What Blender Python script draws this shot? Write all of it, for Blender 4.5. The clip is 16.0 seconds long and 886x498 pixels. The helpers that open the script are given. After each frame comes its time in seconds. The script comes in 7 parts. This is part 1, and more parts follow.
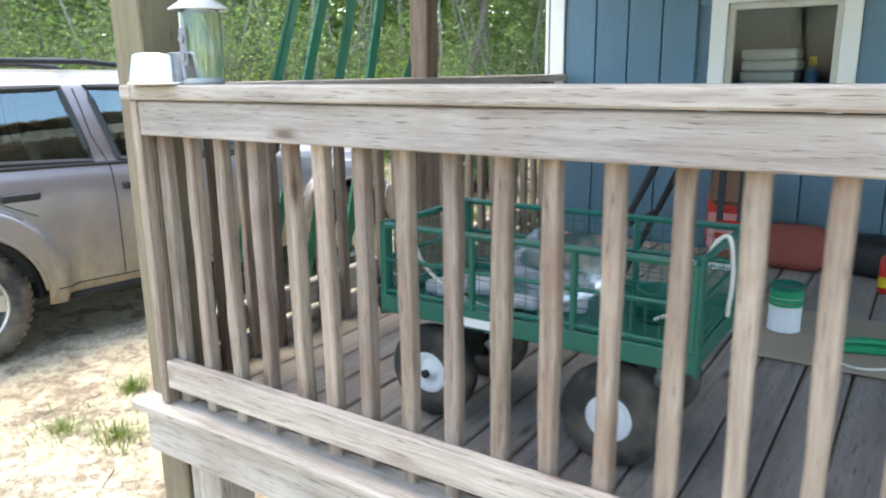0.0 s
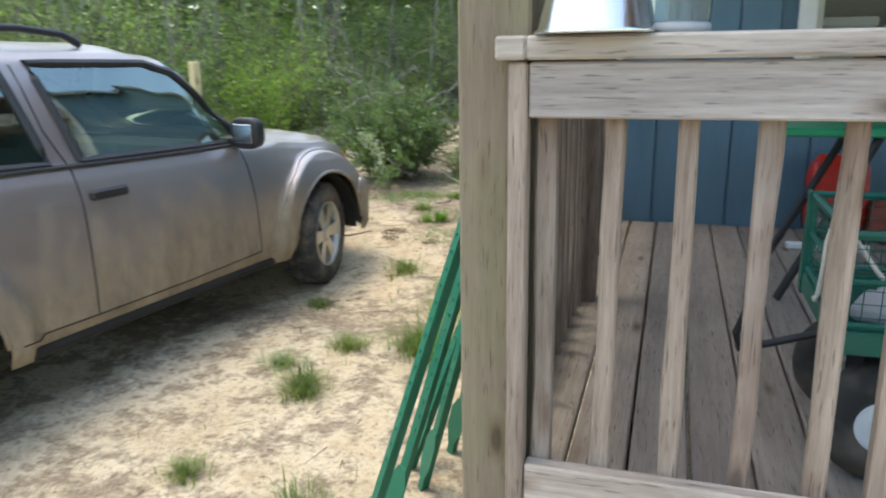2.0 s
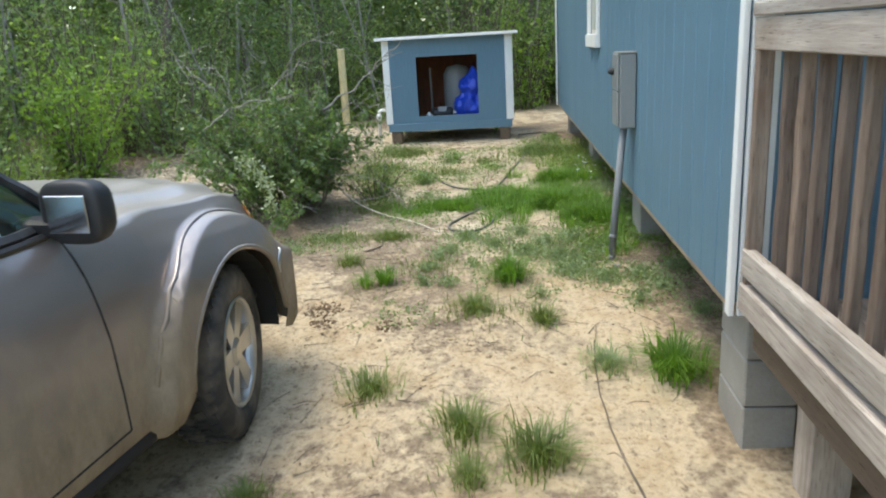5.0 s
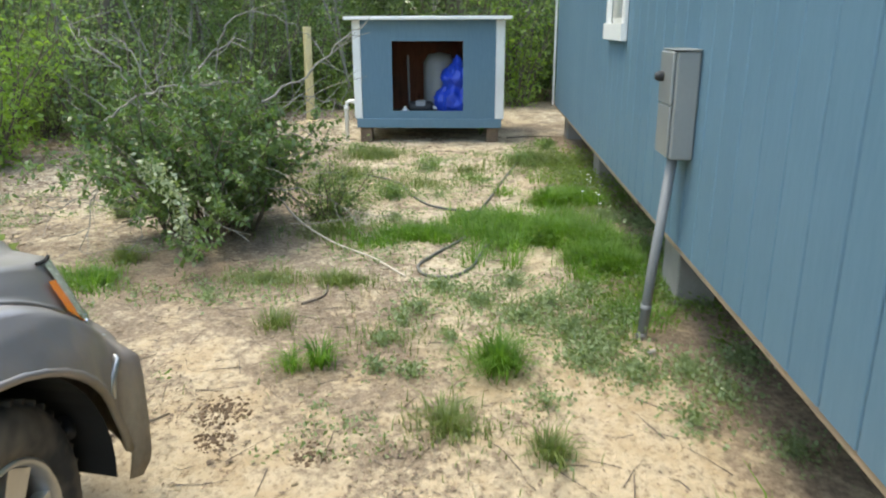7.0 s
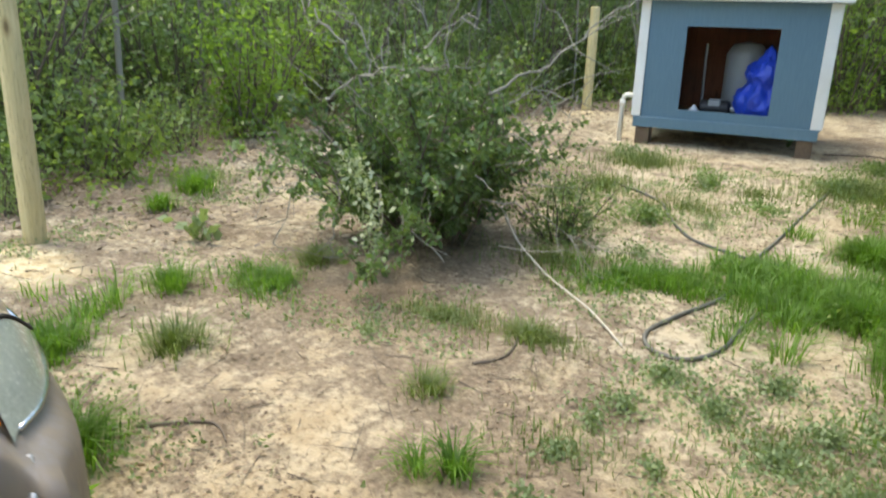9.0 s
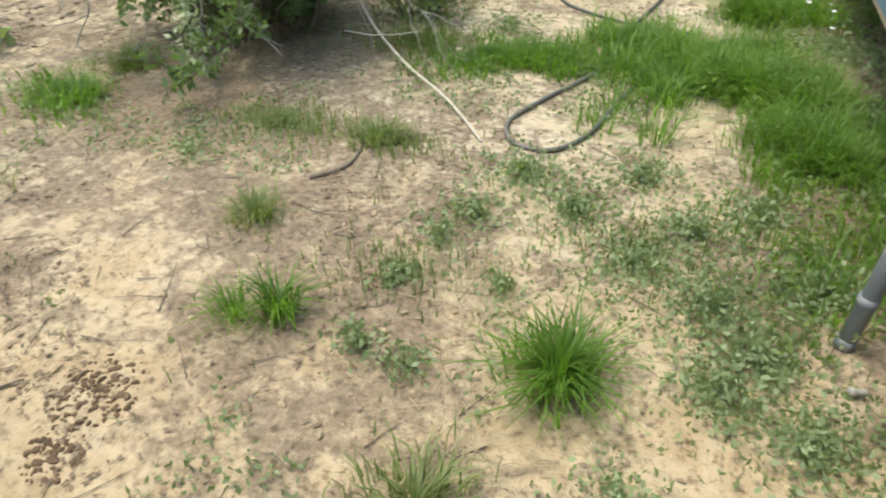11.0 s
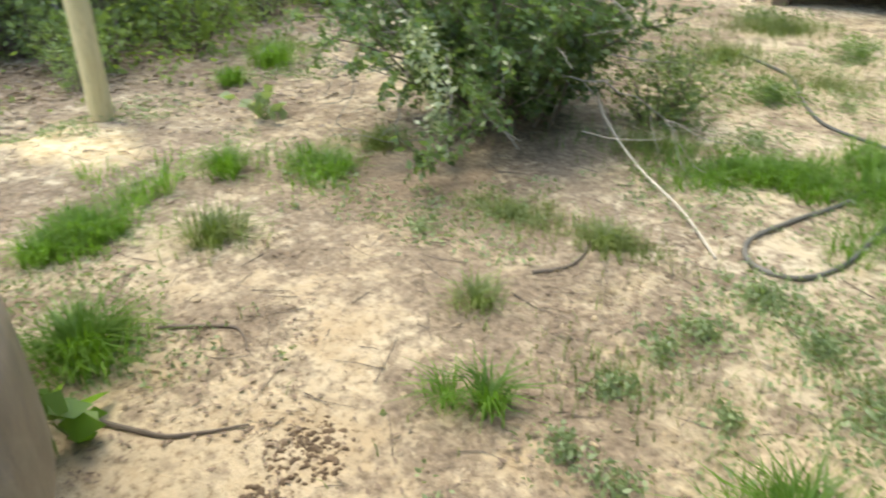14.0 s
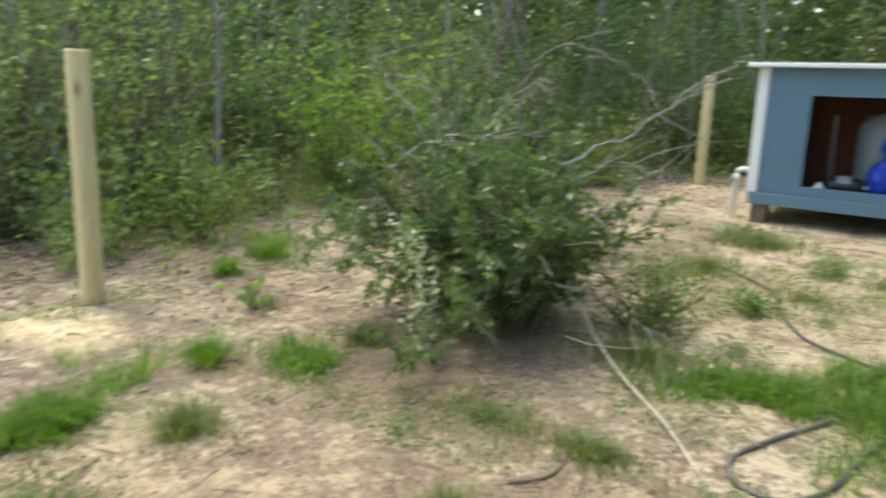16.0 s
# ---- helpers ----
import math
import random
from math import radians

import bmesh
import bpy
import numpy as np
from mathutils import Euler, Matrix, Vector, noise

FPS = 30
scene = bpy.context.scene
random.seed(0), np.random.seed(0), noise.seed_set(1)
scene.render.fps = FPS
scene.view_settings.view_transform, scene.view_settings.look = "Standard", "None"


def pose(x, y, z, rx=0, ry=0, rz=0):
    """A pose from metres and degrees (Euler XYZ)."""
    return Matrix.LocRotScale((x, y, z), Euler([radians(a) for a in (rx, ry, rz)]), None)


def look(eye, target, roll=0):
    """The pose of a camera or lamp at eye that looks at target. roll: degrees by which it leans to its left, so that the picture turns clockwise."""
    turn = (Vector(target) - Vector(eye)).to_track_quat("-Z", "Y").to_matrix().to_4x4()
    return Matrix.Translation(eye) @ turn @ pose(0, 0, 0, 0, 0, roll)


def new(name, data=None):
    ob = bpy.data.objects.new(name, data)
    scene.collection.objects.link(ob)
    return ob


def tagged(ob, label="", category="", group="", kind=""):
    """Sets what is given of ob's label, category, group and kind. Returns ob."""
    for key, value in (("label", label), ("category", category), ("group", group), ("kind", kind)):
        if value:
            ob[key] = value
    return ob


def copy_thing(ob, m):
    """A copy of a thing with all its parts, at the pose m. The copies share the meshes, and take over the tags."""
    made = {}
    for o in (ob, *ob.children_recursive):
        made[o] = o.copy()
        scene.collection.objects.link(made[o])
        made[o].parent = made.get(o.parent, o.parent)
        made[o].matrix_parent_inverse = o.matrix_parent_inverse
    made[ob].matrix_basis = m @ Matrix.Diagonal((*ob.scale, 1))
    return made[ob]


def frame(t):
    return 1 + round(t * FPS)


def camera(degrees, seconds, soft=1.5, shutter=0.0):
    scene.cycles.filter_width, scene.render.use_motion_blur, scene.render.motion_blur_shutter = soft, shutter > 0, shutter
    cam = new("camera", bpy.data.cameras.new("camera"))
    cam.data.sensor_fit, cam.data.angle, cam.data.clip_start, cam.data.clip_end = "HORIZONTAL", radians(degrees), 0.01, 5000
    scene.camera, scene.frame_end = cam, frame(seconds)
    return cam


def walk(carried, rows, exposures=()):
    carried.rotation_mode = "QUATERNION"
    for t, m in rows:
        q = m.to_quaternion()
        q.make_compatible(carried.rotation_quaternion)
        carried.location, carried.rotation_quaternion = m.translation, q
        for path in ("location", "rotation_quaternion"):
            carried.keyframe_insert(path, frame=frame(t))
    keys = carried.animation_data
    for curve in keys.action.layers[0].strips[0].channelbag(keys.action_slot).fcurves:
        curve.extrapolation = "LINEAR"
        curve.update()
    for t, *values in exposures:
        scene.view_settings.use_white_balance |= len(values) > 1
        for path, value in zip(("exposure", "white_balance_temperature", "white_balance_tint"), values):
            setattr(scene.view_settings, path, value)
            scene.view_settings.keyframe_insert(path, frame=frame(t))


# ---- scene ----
cam = camera(62.4, 16.0, soft=2.0, shutter=0.4)
PATH = [
    (0, (0.114, 0.723, 1.709), (-1.102, 2.552, 1.174), -0.7),
    (0.5, (-0.284, 0.658, 1.705), (-1.311, 2.602, 1.185), -0.5),
    (1, (-0.71, 0.6, 1.705), (-1.625, 2.594, 1.159), 0.2),
    (1.5, (-1.186, 0.687, 1.695), (-2.158, 2.644, 1.118), -1.4),
    (2, (-1.582, 0.71, 1.653), (-2.236, 2.792, 1.067), -0.9),
    (2.5, (-1.9, 0.883, 1.637), (-2.316, 3.013, 1.006), -0.6),
    (3, (-2.194, 1.175, 1.635), (-2.521, 3.313, 0.98), -1.5),
    (3.5, (-2.439, 1.459, 1.617), (-2.668, 3.604, 0.944), -3.4),
    (4, (-2.642, 1.855, 1.62), (-2.692, 3.995, 0.89), -2),
    (4.2, (-2.695, 2.008, 1.627), (-2.887, 4.173, 1.007), -3.8),
    (6.3, (-2.836, 3.529, 1.606), (-2.963, 5.444, 1.045), -1.8),
    (6.5, (-2.856, 3.674, 1.577), (-2.962, 5.593, 1.024), -1.5),
    (7, (-2.848, 4.038, 1.587), (-2.956, 5.947, 1.0), -0.2),
    (7.5, (-2.809, 4.374, 1.585), (-3.237, 6.247, 1.029), -1.1),
    (8, (-2.838, 4.662, 1.596), (-3.367, 6.51, 1.045), -0.7),
    (8.5, (-2.826, 4.917, 1.601), (-3.52, 6.707, 1.04), -1.3),
    (9, (-2.735, 5.142, 1.56), (-3.575, 6.841, 0.924), 1.3),
    (9.2, (-2.716, 5.209, 1.551), (-3.473, 6.887, 0.77), 2.4),
    (11.3, (-2.621, 5.622, 1.481), (-3.043, 7.184, 0.305), -0.5),
    (11.5, (-2.612, 5.626, 1.485), (-2.848, 7.234, 0.319), 0.5),
    (12, (-2.593, 5.634, 1.503), (-2.614, 7.296, 0.39), -1.0),
    (12.5, (-2.61, 5.639, 1.508), (-2.699, 7.341, 0.463), -4.1),
    (13, (-2.652, 5.636, 1.499), (-3.003, 7.333, 0.499), -3.1),
    (13.5, (-2.692, 5.612, 1.506), (-3.427, 7.184, 0.511), -2.0),
    (14, (-2.732, 5.6, 1.493), (-3.772, 7.015, 0.538), -1.2),
    (14.5, (-2.762, 5.597, 1.528), (-4.017, 6.906, 0.683), -0.3),
    (15, (-2.759, 5.604, 1.543), (-4.124, 6.907, 0.88), 1.0),
    (15.5, (-2.752, 5.6, 1.543), (-4.136, 6.932, 0.988), 1.3),
    (16, (-2.687, 5.637, 1.525), (-3.828, 7.211, 1.056), 1.4),
]
walk(cam, [(t, look(eye, target, roll)) for t, eye, target, roll in PATH],
     exposures=((0.0, 2.07, 7250, 4), (1.3, 1.80, 7250, 5), (2.0, 1.45, 7250, 4), (3.0, 1.57, 7050, 1), (3.6, 1.47, 7000, 2), (4.2, 1.29, 7100, 3), (6.5, 1.38, 7350, 2), (8.0, 1.41, 7600, 3), (11.5, 1.41, 7800, 2), (13.0, 1.42, 7800, 0), (14.0, 1.53, 7850, 3), (15.0, 1.39, 7850, 4), (16.0, 1.32, 7850, 4)))

# ---- world and sun ----
SUN_EL, SUN_AZ = 74.0, -92.0
world = bpy.data.worlds.new("sky")
scene.world = world
world.use_nodes = True
wn = world.node_tree
sky = wn.nodes.new("ShaderNodeTexSky")
sky.sky_type = "NISHITA"
sky.sun_disc = False
sky.sun_elevation, sky.sun_rotation = radians(SUN_EL), radians(SUN_AZ)
sky.dust_density, sky.ozone_density = 1.6, 1.6
wn.nodes["Background"].inputs[1].default_value = 0.235
wn.links.new(sky.outputs[0], wn.nodes["Background"].inputs[0])
sun_data = bpy.data.lights.new("sun", "SUN")
sun_data.energy, sun_data.angle, sun_data.color = 0.85, radians(20), (1.0, 0.97, 0.90)
sun = new("sun", sun_data)
sun_dir = Vector((math.sin(radians(SUN_AZ)) * math.cos(radians(SUN_EL)), math.cos(radians(SUN_AZ)) * math.cos(radians(SUN_EL)), math.sin(radians(SUN_EL))))
sun.matrix_world = look(sun_dir * 40, (0, 0, 0))

# ---- materials ----


def ramp(nt, fac, stops):
    node = nt.nodes.new("ShaderNodeValToRGB")
    els = node.color_ramp.elements
    while len(els) < len(stops):
        els.new(0.5)
    for el, (p, c) in zip(els, stops):
        el.position, el.color = p, (*c, 1) if len(c) == 3 else c
    nt.links.new(fac, node.inputs[0])
    return node.outputs[0]


def noise_tex(nt, vec, scale, detail=4.0, rough=0.6):
    node = nt.nodes.new("ShaderNodeTexNoise")
    node.inputs["Scale"].default_value, node.inputs["Detail"].default_value, node.inputs["Roughness"].default_value = scale, detail, rough
    if vec:
        nt.links.new(vec, node.inputs["Vector"])
    return node.outputs["Fac"]


def mapped(nt, kind="Object", scale=(1, 1, 1)):
    tc = nt.nodes.new("ShaderNodeTexCoord")
    mp = nt.nodes.new("ShaderNodeMapping")
    mp.inputs["Scale"].default_value = scale
    nt.links.new(tc.outputs[kind], mp.inputs[0])
    return mp.outputs[0]


def mixc(nt, fac, a, b, mode="MIX"):
    node = nt.nodes.new("ShaderNodeMix")
    node.data_type, node.blend_type = "RGBA", mode
    for sock, v in ((node.inputs[0], fac), (node.inputs[6], a), (node.inputs[7], b)):
        if isinstance(v, (int, float)):
            sock.default_value = v
        elif isinstance(v, tuple):
            sock.default_value = (*v, 1)
        else:
            nt.links.new(v, sock)
    return node.outputs[2]


def math_node(nt, op, a, b=0.0):
    node = nt.nodes.new("ShaderNodeMath")
    node.operation = op
    for sock, v in ((node.inputs[0], a), (node.inputs[1], b)):
        if isinstance(v, (int, float)):
            sock.default_value = v
        else:
            nt.links.new(v, sock)
    return node.outputs[0]


def bump(nt, bsdf, height, strength, dist=0.01):
    node = nt.nodes.new("ShaderNodeBump")
    node.inputs["Strength"].default_value, node.inputs["Distance"].default_value = strength, dist
    nt.links.new(height, node.inputs["Height"])
    nt.links.new(node.outputs[0], bsdf.inputs["Normal"])


def blank(name):
    m = bpy.data.materials.new(name)
    m.use_nodes = True
    return m, m.node_tree, m.node_tree.nodes["Principled BSDF"]


def plain(name, c, rough=0.6, metal=0.0, vary=0.25, scale=6.0, bmp=0.15, dirt=None, dirt_amt=0.0, coat=0.0):
    """Painted, plastic or metal surface: colour with two scales of wear, optional dirt."""
    m, nt, b = blank(name)
    v = mapped(nt)
    big, small = noise_tex(nt, v, scale * 0.35, 3), noise_tex(nt, v, scale * 9, 5)
    f = math_node(nt, "ADD", math_node(nt, "MULTIPLY", big, 0.6), math_node(nt, "MULTIPLY", small, 0.4))
    lo, hi = tuple(x * (1 - vary) for x in c), tuple(min(1, x * (1 + vary * 0.7)) for x in c)
    col = ramp(nt, f, [(0.3, lo), (0.7, hi)])
    if dirt:
        col = mixc(nt, math_node(nt, "MULTIPLY", ramp(nt, big, [(0.45, (0, 0, 0)), (0.7, (1, 1, 1))]), dirt_amt), col, dirt)
    nt.links.new(col, b.inputs["Base Color"])
    rr = math_node(nt, "ADD", math_node(nt, "MULTIPLY", small, 0.2), rough - 0.1)
    nt.links.new(rr, b.inputs["Roughness"])
    b.inputs["Metallic"].default_value, b.inputs["Coat Weight"].default_value = metal, coat
    if bmp:
        bump(nt, b, small, bmp, 0.004)
    return m


def wood(name, lo, hi, axis="x", stain=(0.10, 0.08, 0.06), grain=26.0, stain_amt=0.5, rough=0.85, green=0.0):
    """Weathered timber with grain along one axis, cracks, stains, knots; each piece differs."""
    m, nt, b = blank(name)
    tc = nt.nodes.new("ShaderNodeTexCoord")
    oi = nt.nodes.new("ShaderNodeObjectInfo")
    off = nt.nodes.new("ShaderNodeVectorMath")
    off.operation = "ADD"
    sc = nt.nodes.new("ShaderNodeVectorMath")
    sc.operation = "SCALE"
    sc.inputs[0].default_value = (37.0, 91.0, 53.0)
    nt.links.new(oi.outputs["Random"], sc.inputs["Scale"])
    nt.links.new(tc.outputs["Object"], off.inputs[0])
    nt.links.new(sc.outputs[0], off.inputs[1])
    mp = nt.nodes.new("ShaderNodeMapping")
    mp.inputs["Scale"].default_value = {"x": (0.06, 1, 1), "y": (1, 0.06, 1), "z": (1, 1, 0.06)}[axis]
    nt.links.new(off.outputs[0], mp.inputs[0])
    g = noise_tex(nt, mp.outputs[0], grain * 2.2, 6, 0.7)
    bands = noise_tex(nt, mp.outputs[0], grain * 0.45, 3, 0.5)
    big = noise_tex(nt, off.outputs[0], 2.6, 4, 0.6)
    fine = noise_tex(nt, mp.outputs[0], grain * 9, 3, 0.5)
    f = math_node(nt, "ADD", math_node(nt, "MULTIPLY", g, 0.55), math_node(nt, "MULTIPLY", bands, 0.45))
    col = ramp(nt, f, [(0.32, lo), (0.5, tuple((a + c) / 2 for a, c in zip(lo, hi))), (0.68, hi)])
    tint = ramp(nt, oi.outputs["Random"], [(0.0, (0.82, 0.80, 0.80)), (0.5, (1, 0.97, 0.92)), (1.0, (1.12, 1.06, 1.0))])
    col = mixc(nt, 1.0, col, tint, "MULTIPLY")
    col = mixc(nt, math_node(nt, "MULTIPLY", ramp(nt, big, [(0.52, (0, 0, 0)), (0.75, (1, 1, 1))]), stain_amt), col, stain)
    if green:
        col = mixc(nt, math_node(nt, "MULTIPLY", ramp(nt, noise_tex(nt, off.outputs[0], 5.0, 4), [(0.4, (0, 0, 0)), (0.65, (1, 1, 1))]), green), col, (0.16, 0.17, 0.06))
    crack = ramp(nt, fine, [(0.30, (0.25, 0.22, 0.2)), (0.40, (1, 1, 1))])
    col = mixc(nt, 0.75, col, crack, "MULTIPLY")
    kn = nt.nodes.new("ShaderNodeTexVoronoi")
    kmp = nt.nodes.new("ShaderNodeMapping")
    kmp.inputs["Scale"].default_value = {"x": (0.35, 1, 1), "y": (1, 0.35, 1), "z": (1, 1, 0.35)}[axis]
    nt.links.new(off.outputs[0], kmp.inputs[0])
    nt.links.new(kmp.outputs[0], kn.inputs["Vector"])
    kn.inputs["Scale"].default_value = 6.5
    col = mixc(nt, 0.8, col, ramp(nt, kn.outputs["Distance"], [(0.05, (0.22, 0.15, 0.11)), (0.10, (0.75, 0.68, 0.62)), (0.16, (1, 1, 1))]), "MULTIPLY")
    nt.links.new(col, b.inputs["Base Color"])
    b.inputs["Roughness"].default_value = rough
    bump(nt, b, math_node(nt, "ADD", g, math_node(nt, "MULTIPLY", fine, 0.5)), 0.45, 0.004)
    return m


W = {}
for ax in "xyz":
    W[ax] = wood("weathered_pine_" + ax, (0.19, 0.158, 0.138), (0.55, 0.50, 0.455), ax, stain=(0.20, 0.145, 0.105), stain_amt=0.5)
DECKW = wood("deck_board_wood", (0.185, 0.155, 0.138), (0.355, 0.315, 0.285), "y", stain=(0.15, 0.12, 0.10), stain_amt=0.5)
POSTW = wood("treated_post", (0.15, 0.115, 0.078), (0.29, 0.235, 0.165), "z", green=0.3, stain=(0.12, 0.08, 0.05))
FENCEW = wood("fence_post_wood", (0.42, 0.36, 0.18), (0.62, 0.55, 0.33), "z", stain=(0.28, 0.22, 0.12), stain_amt=0.35)
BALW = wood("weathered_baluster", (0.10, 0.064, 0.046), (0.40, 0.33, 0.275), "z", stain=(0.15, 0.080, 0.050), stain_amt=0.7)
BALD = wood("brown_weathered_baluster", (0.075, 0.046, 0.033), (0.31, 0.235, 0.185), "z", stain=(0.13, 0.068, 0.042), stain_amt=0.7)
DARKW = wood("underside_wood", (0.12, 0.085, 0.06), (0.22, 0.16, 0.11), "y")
RAWEDGE = wood("raw_sheathing_edge", (0.33, 0.23, 0.15), (0.50, 0.38, 0.27), "y")
PLYRED = wood("reddish_plywood", (0.16, 0.06, 0.035), (0.28, 0.12, 0.07), "z")


def siding_mat():
    m, nt, b = blank("blue_siding_paint")
    v = mapped(nt, "Object", (1, 1, 0.12))
    g = noise_tex(nt, v, 60, 5, 0.7)
    tc = nt.nodes.new("ShaderNodeNewGeometry")
    big = noise_tex(nt, tc.outputs["Position"], 0.9, 4, 0.6)
    oi = nt.nodes.new("ShaderNodeObjectInfo")
    col = ramp(nt, math_node(nt, "ADD", math_node(nt, "MULTIPLY", g, 0.5), math_node(nt, "MULTIPLY", big, 0.5)), [(0.3, (0.078, 0.158, 0.222)), (0.7, (0.120, 0.215, 0.285))])
    col = mixc(nt, 1.0, col, ramp(nt, oi.outputs["Random"], [(0, (0.95, 0.96, 0.97)), (1, (1.05, 1.04, 1.03))]), "MULTIPLY")
    nt.links.new(col, b.inputs["Base Color"])
    b.inputs["Roughness"].default_value = 0.55
    bump(nt, b, g, 0.35, 0.004)
    return m


BLUE = siding_mat()
WHITE = plain("white_trim_paint", (0.78, 0.78, 0.76), 0.5, vary=0.08, dirt=(0.45, 0.42, 0.36), dirt_amt=0.3)
OFFWHITE = plain("window_frame_vinyl", (0.55, 0.54, 0.48), 0.5, vary=0.1)
BLOCK = plain("concrete_block", (0.29, 0.275, 0.25), 0.9, vary=0.25, scale=10, bmp=0.6)
GREYBOX = plain("grey_meter_enamel", (0.28, 0.29, 0.285), 0.42, metal=0.3, vary=0.1, dirt=(0.3, 0.28, 0.25), dirt_amt=0.3)
CONDUIT = plain("grey_conduit", (0.215, 0.22, 0.225), 0.5, vary=0.15)
PVC = plain("white_pvc", (0.75, 0.74, 0.70), 0.35, vary=0.08)
TGREEN = plain("green_post_paint", (0.007, 0.132, 0.074), 0.5, vary=0.2, scale=12, bmp=0.25, dirt=(0.10, 0.16, 0.10), dirt_amt=0.25)
CARTGREEN = plain("green_cart_enamel", (0.006, 0.125, 0.088), 0.4, vary=0.2, dirt=(0.06, 0.08, 0.06), dirt_amt=0.3)
RUBBER = plain("tyre_rubber", (0.035, 0.033, 0.031), 0.85, vary=0.3, scale=14, bmp=0.3, dirt=(0.20, 0.16, 0.12), dirt_amt=0.8)
BLACK = plain("black_plastic", (0.018, 0.018, 0.02), 0.5, vary=0.3)
STEEL = plain("polished_steel", (0.75, 0.75, 0.75), 0.16, metal=1.0, vary=0.05, bmp=0.03)
ALLOY = plain("silver_alloy", (0.55, 0.54, 0.52), 0.35, metal=0.85, vary=0.12, dirt=(0.3, 0.25, 0.19), dirt_amt=0.35)
HUBWHITE = plain("white_wheel_enamel", (0.74, 0.75, 0.76), 0.4, vary=0.08, dirt=(0.4, 0.36, 0.3), dirt_amt=0.3)
ROPE = plain("white_cotton_rope", (0.70, 0.67, 0.60), 0.9, vary=0.12, scale=30, bmp=0.5)
RED = plain("red_plastic", (0.55, 0.025, 0.015), 0.4, vary=0.12)
PINK = plain("pale_red_label", (0.62, 0.30, 0.30), 0.6, vary=0.25, scale=14)
MAROON = plain("brick_red_bag", (0.28, 0.07, 0.05), 0.7, vary=0.3)
BLUETARP = plain("blue_tarpaulin", (0.012, 0.06, 0.52), 0.4, vary=0.3, scale=10, bmp=0.3)
CARD = plain("tan_fibreboard", (0.33, 0.26, 0.19), 0.85, vary=0.18)
BROWN = plain("brown_leather", (0.16, 0.075, 0.04), 0.6, vary=0.3)
YELLOW = plain("yellow_plastic", (0.60, 0.42, 0.02), 0.45, vary=0.1)
PAPER = plain("white_paper_stack", (0.55, 0.52, 0.54), 0.8, vary=0.1)
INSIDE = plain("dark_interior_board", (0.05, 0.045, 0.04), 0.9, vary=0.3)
GREYTANK = plain("grey_tank_enamel", (0.30, 0.31, 0.32), 0.5, vary=0.12)
BRIGHTGREEN = plain("bright_green_plastic", (0.01, 0.26, 0.11), 0.4, vary=0.12)
HOSE = plain("grey_black_hose", (0.085, 0.09, 0.085), 0.5, vary=0.25, dirt=(0.25, 0.21, 0.16), dirt_amt=0.4)
BARK = plain("grey_brown_bark", (0.15, 0.12, 0.095), 0.95, vary=0.45, scale=9, bmp=0.9)
PALESTICK = plain("pale_stripped_stick", (0.55, 0.49, 0.40), 0.85, vary=0.15, scale=12, bmp=0.3)
SAPBARK = plain("pale_sapling_bark", (0.27, 0.25, 0.21), 0.9, vary=0.35, scale=9, bmp=0.5)
DUNG = plain("brown_clods", (0.15, 0.10, 0.06), 0.95, vary=0.4, scale=20, bmp=0.8)
CLOD = plain("sandy_clods", (0.42, 0.33, 0.21), 0.95, vary=0.35, scale=20, bmp=0.8)


def glass(name, tint=(0.9, 0.95, 0.93), rough=0.02):
    m, nt, b = blank(name)
    b.inputs["Base Color"].default_value = (*tint, 1)
    b.inputs["Roughness"].default_value = rough
    b.inputs["Transmission Weight"].default_value = 1.0
    b.inputs["IOR"].default_value = 1.45
    return m


CLEAR = glass("clear_glass")


def pane_glass(name, tint, ior=1.75):
    """A thin flat pane: light passes tinted, and the surface mirrors by its Fresnel gloss."""
    m = bpy.data.materials.new(name)
    m.use_nodes = True
    nt = m.node_tree
    nt.nodes.remove(nt.nodes["Principled BSDF"])
    tr, gl, fr, mix = (nt.nodes.new(k) for k in ("ShaderNodeBsdfTransparent", "ShaderNodeBsdfGlossy", "ShaderNodeFresnel", "ShaderNodeMixShader"))
    tr.inputs[0].default_value = (*tint, 1)
    gl.inputs[0].default_value = (0.80, 0.95, 0.92, 1) if ior > 2 else (1, 1, 1, 1)
    gl.inputs["Roughness"].default_value = 0.02
    fr.inputs[0].default_value = ior
    nt.links.new(fr.outputs[0], mix.inputs[0])
    nt.links.new(tr.outputs[0], mix.inputs[1])
    nt.links.new(gl.outputs[0], mix.inputs[2])
    nt.links.new(mix.outputs[0], nt.nodes["Material Output"].inputs[0])
    return m


CARGLASS = pane_glass("green_tinted_glass", (0.62, 0.84, 0.78), 3.0)
DARKGLASS = pane_glass("privacy_glass", (0.42, 0.62, 0.57), 3.0)
WINGLASS = pane_glass("window_glass", (0.86, 0.90, 0.88), 1.25)
PLASTICBAG = glass("clear_polythene", (0.85, 0.9, 0.95), 0.25)
LAMPGLASS = plain("hazed_headlamp_plastic", (0.60, 0.62, 0.50), 0.25, vary=0.35, scale=9, coat=0.8)


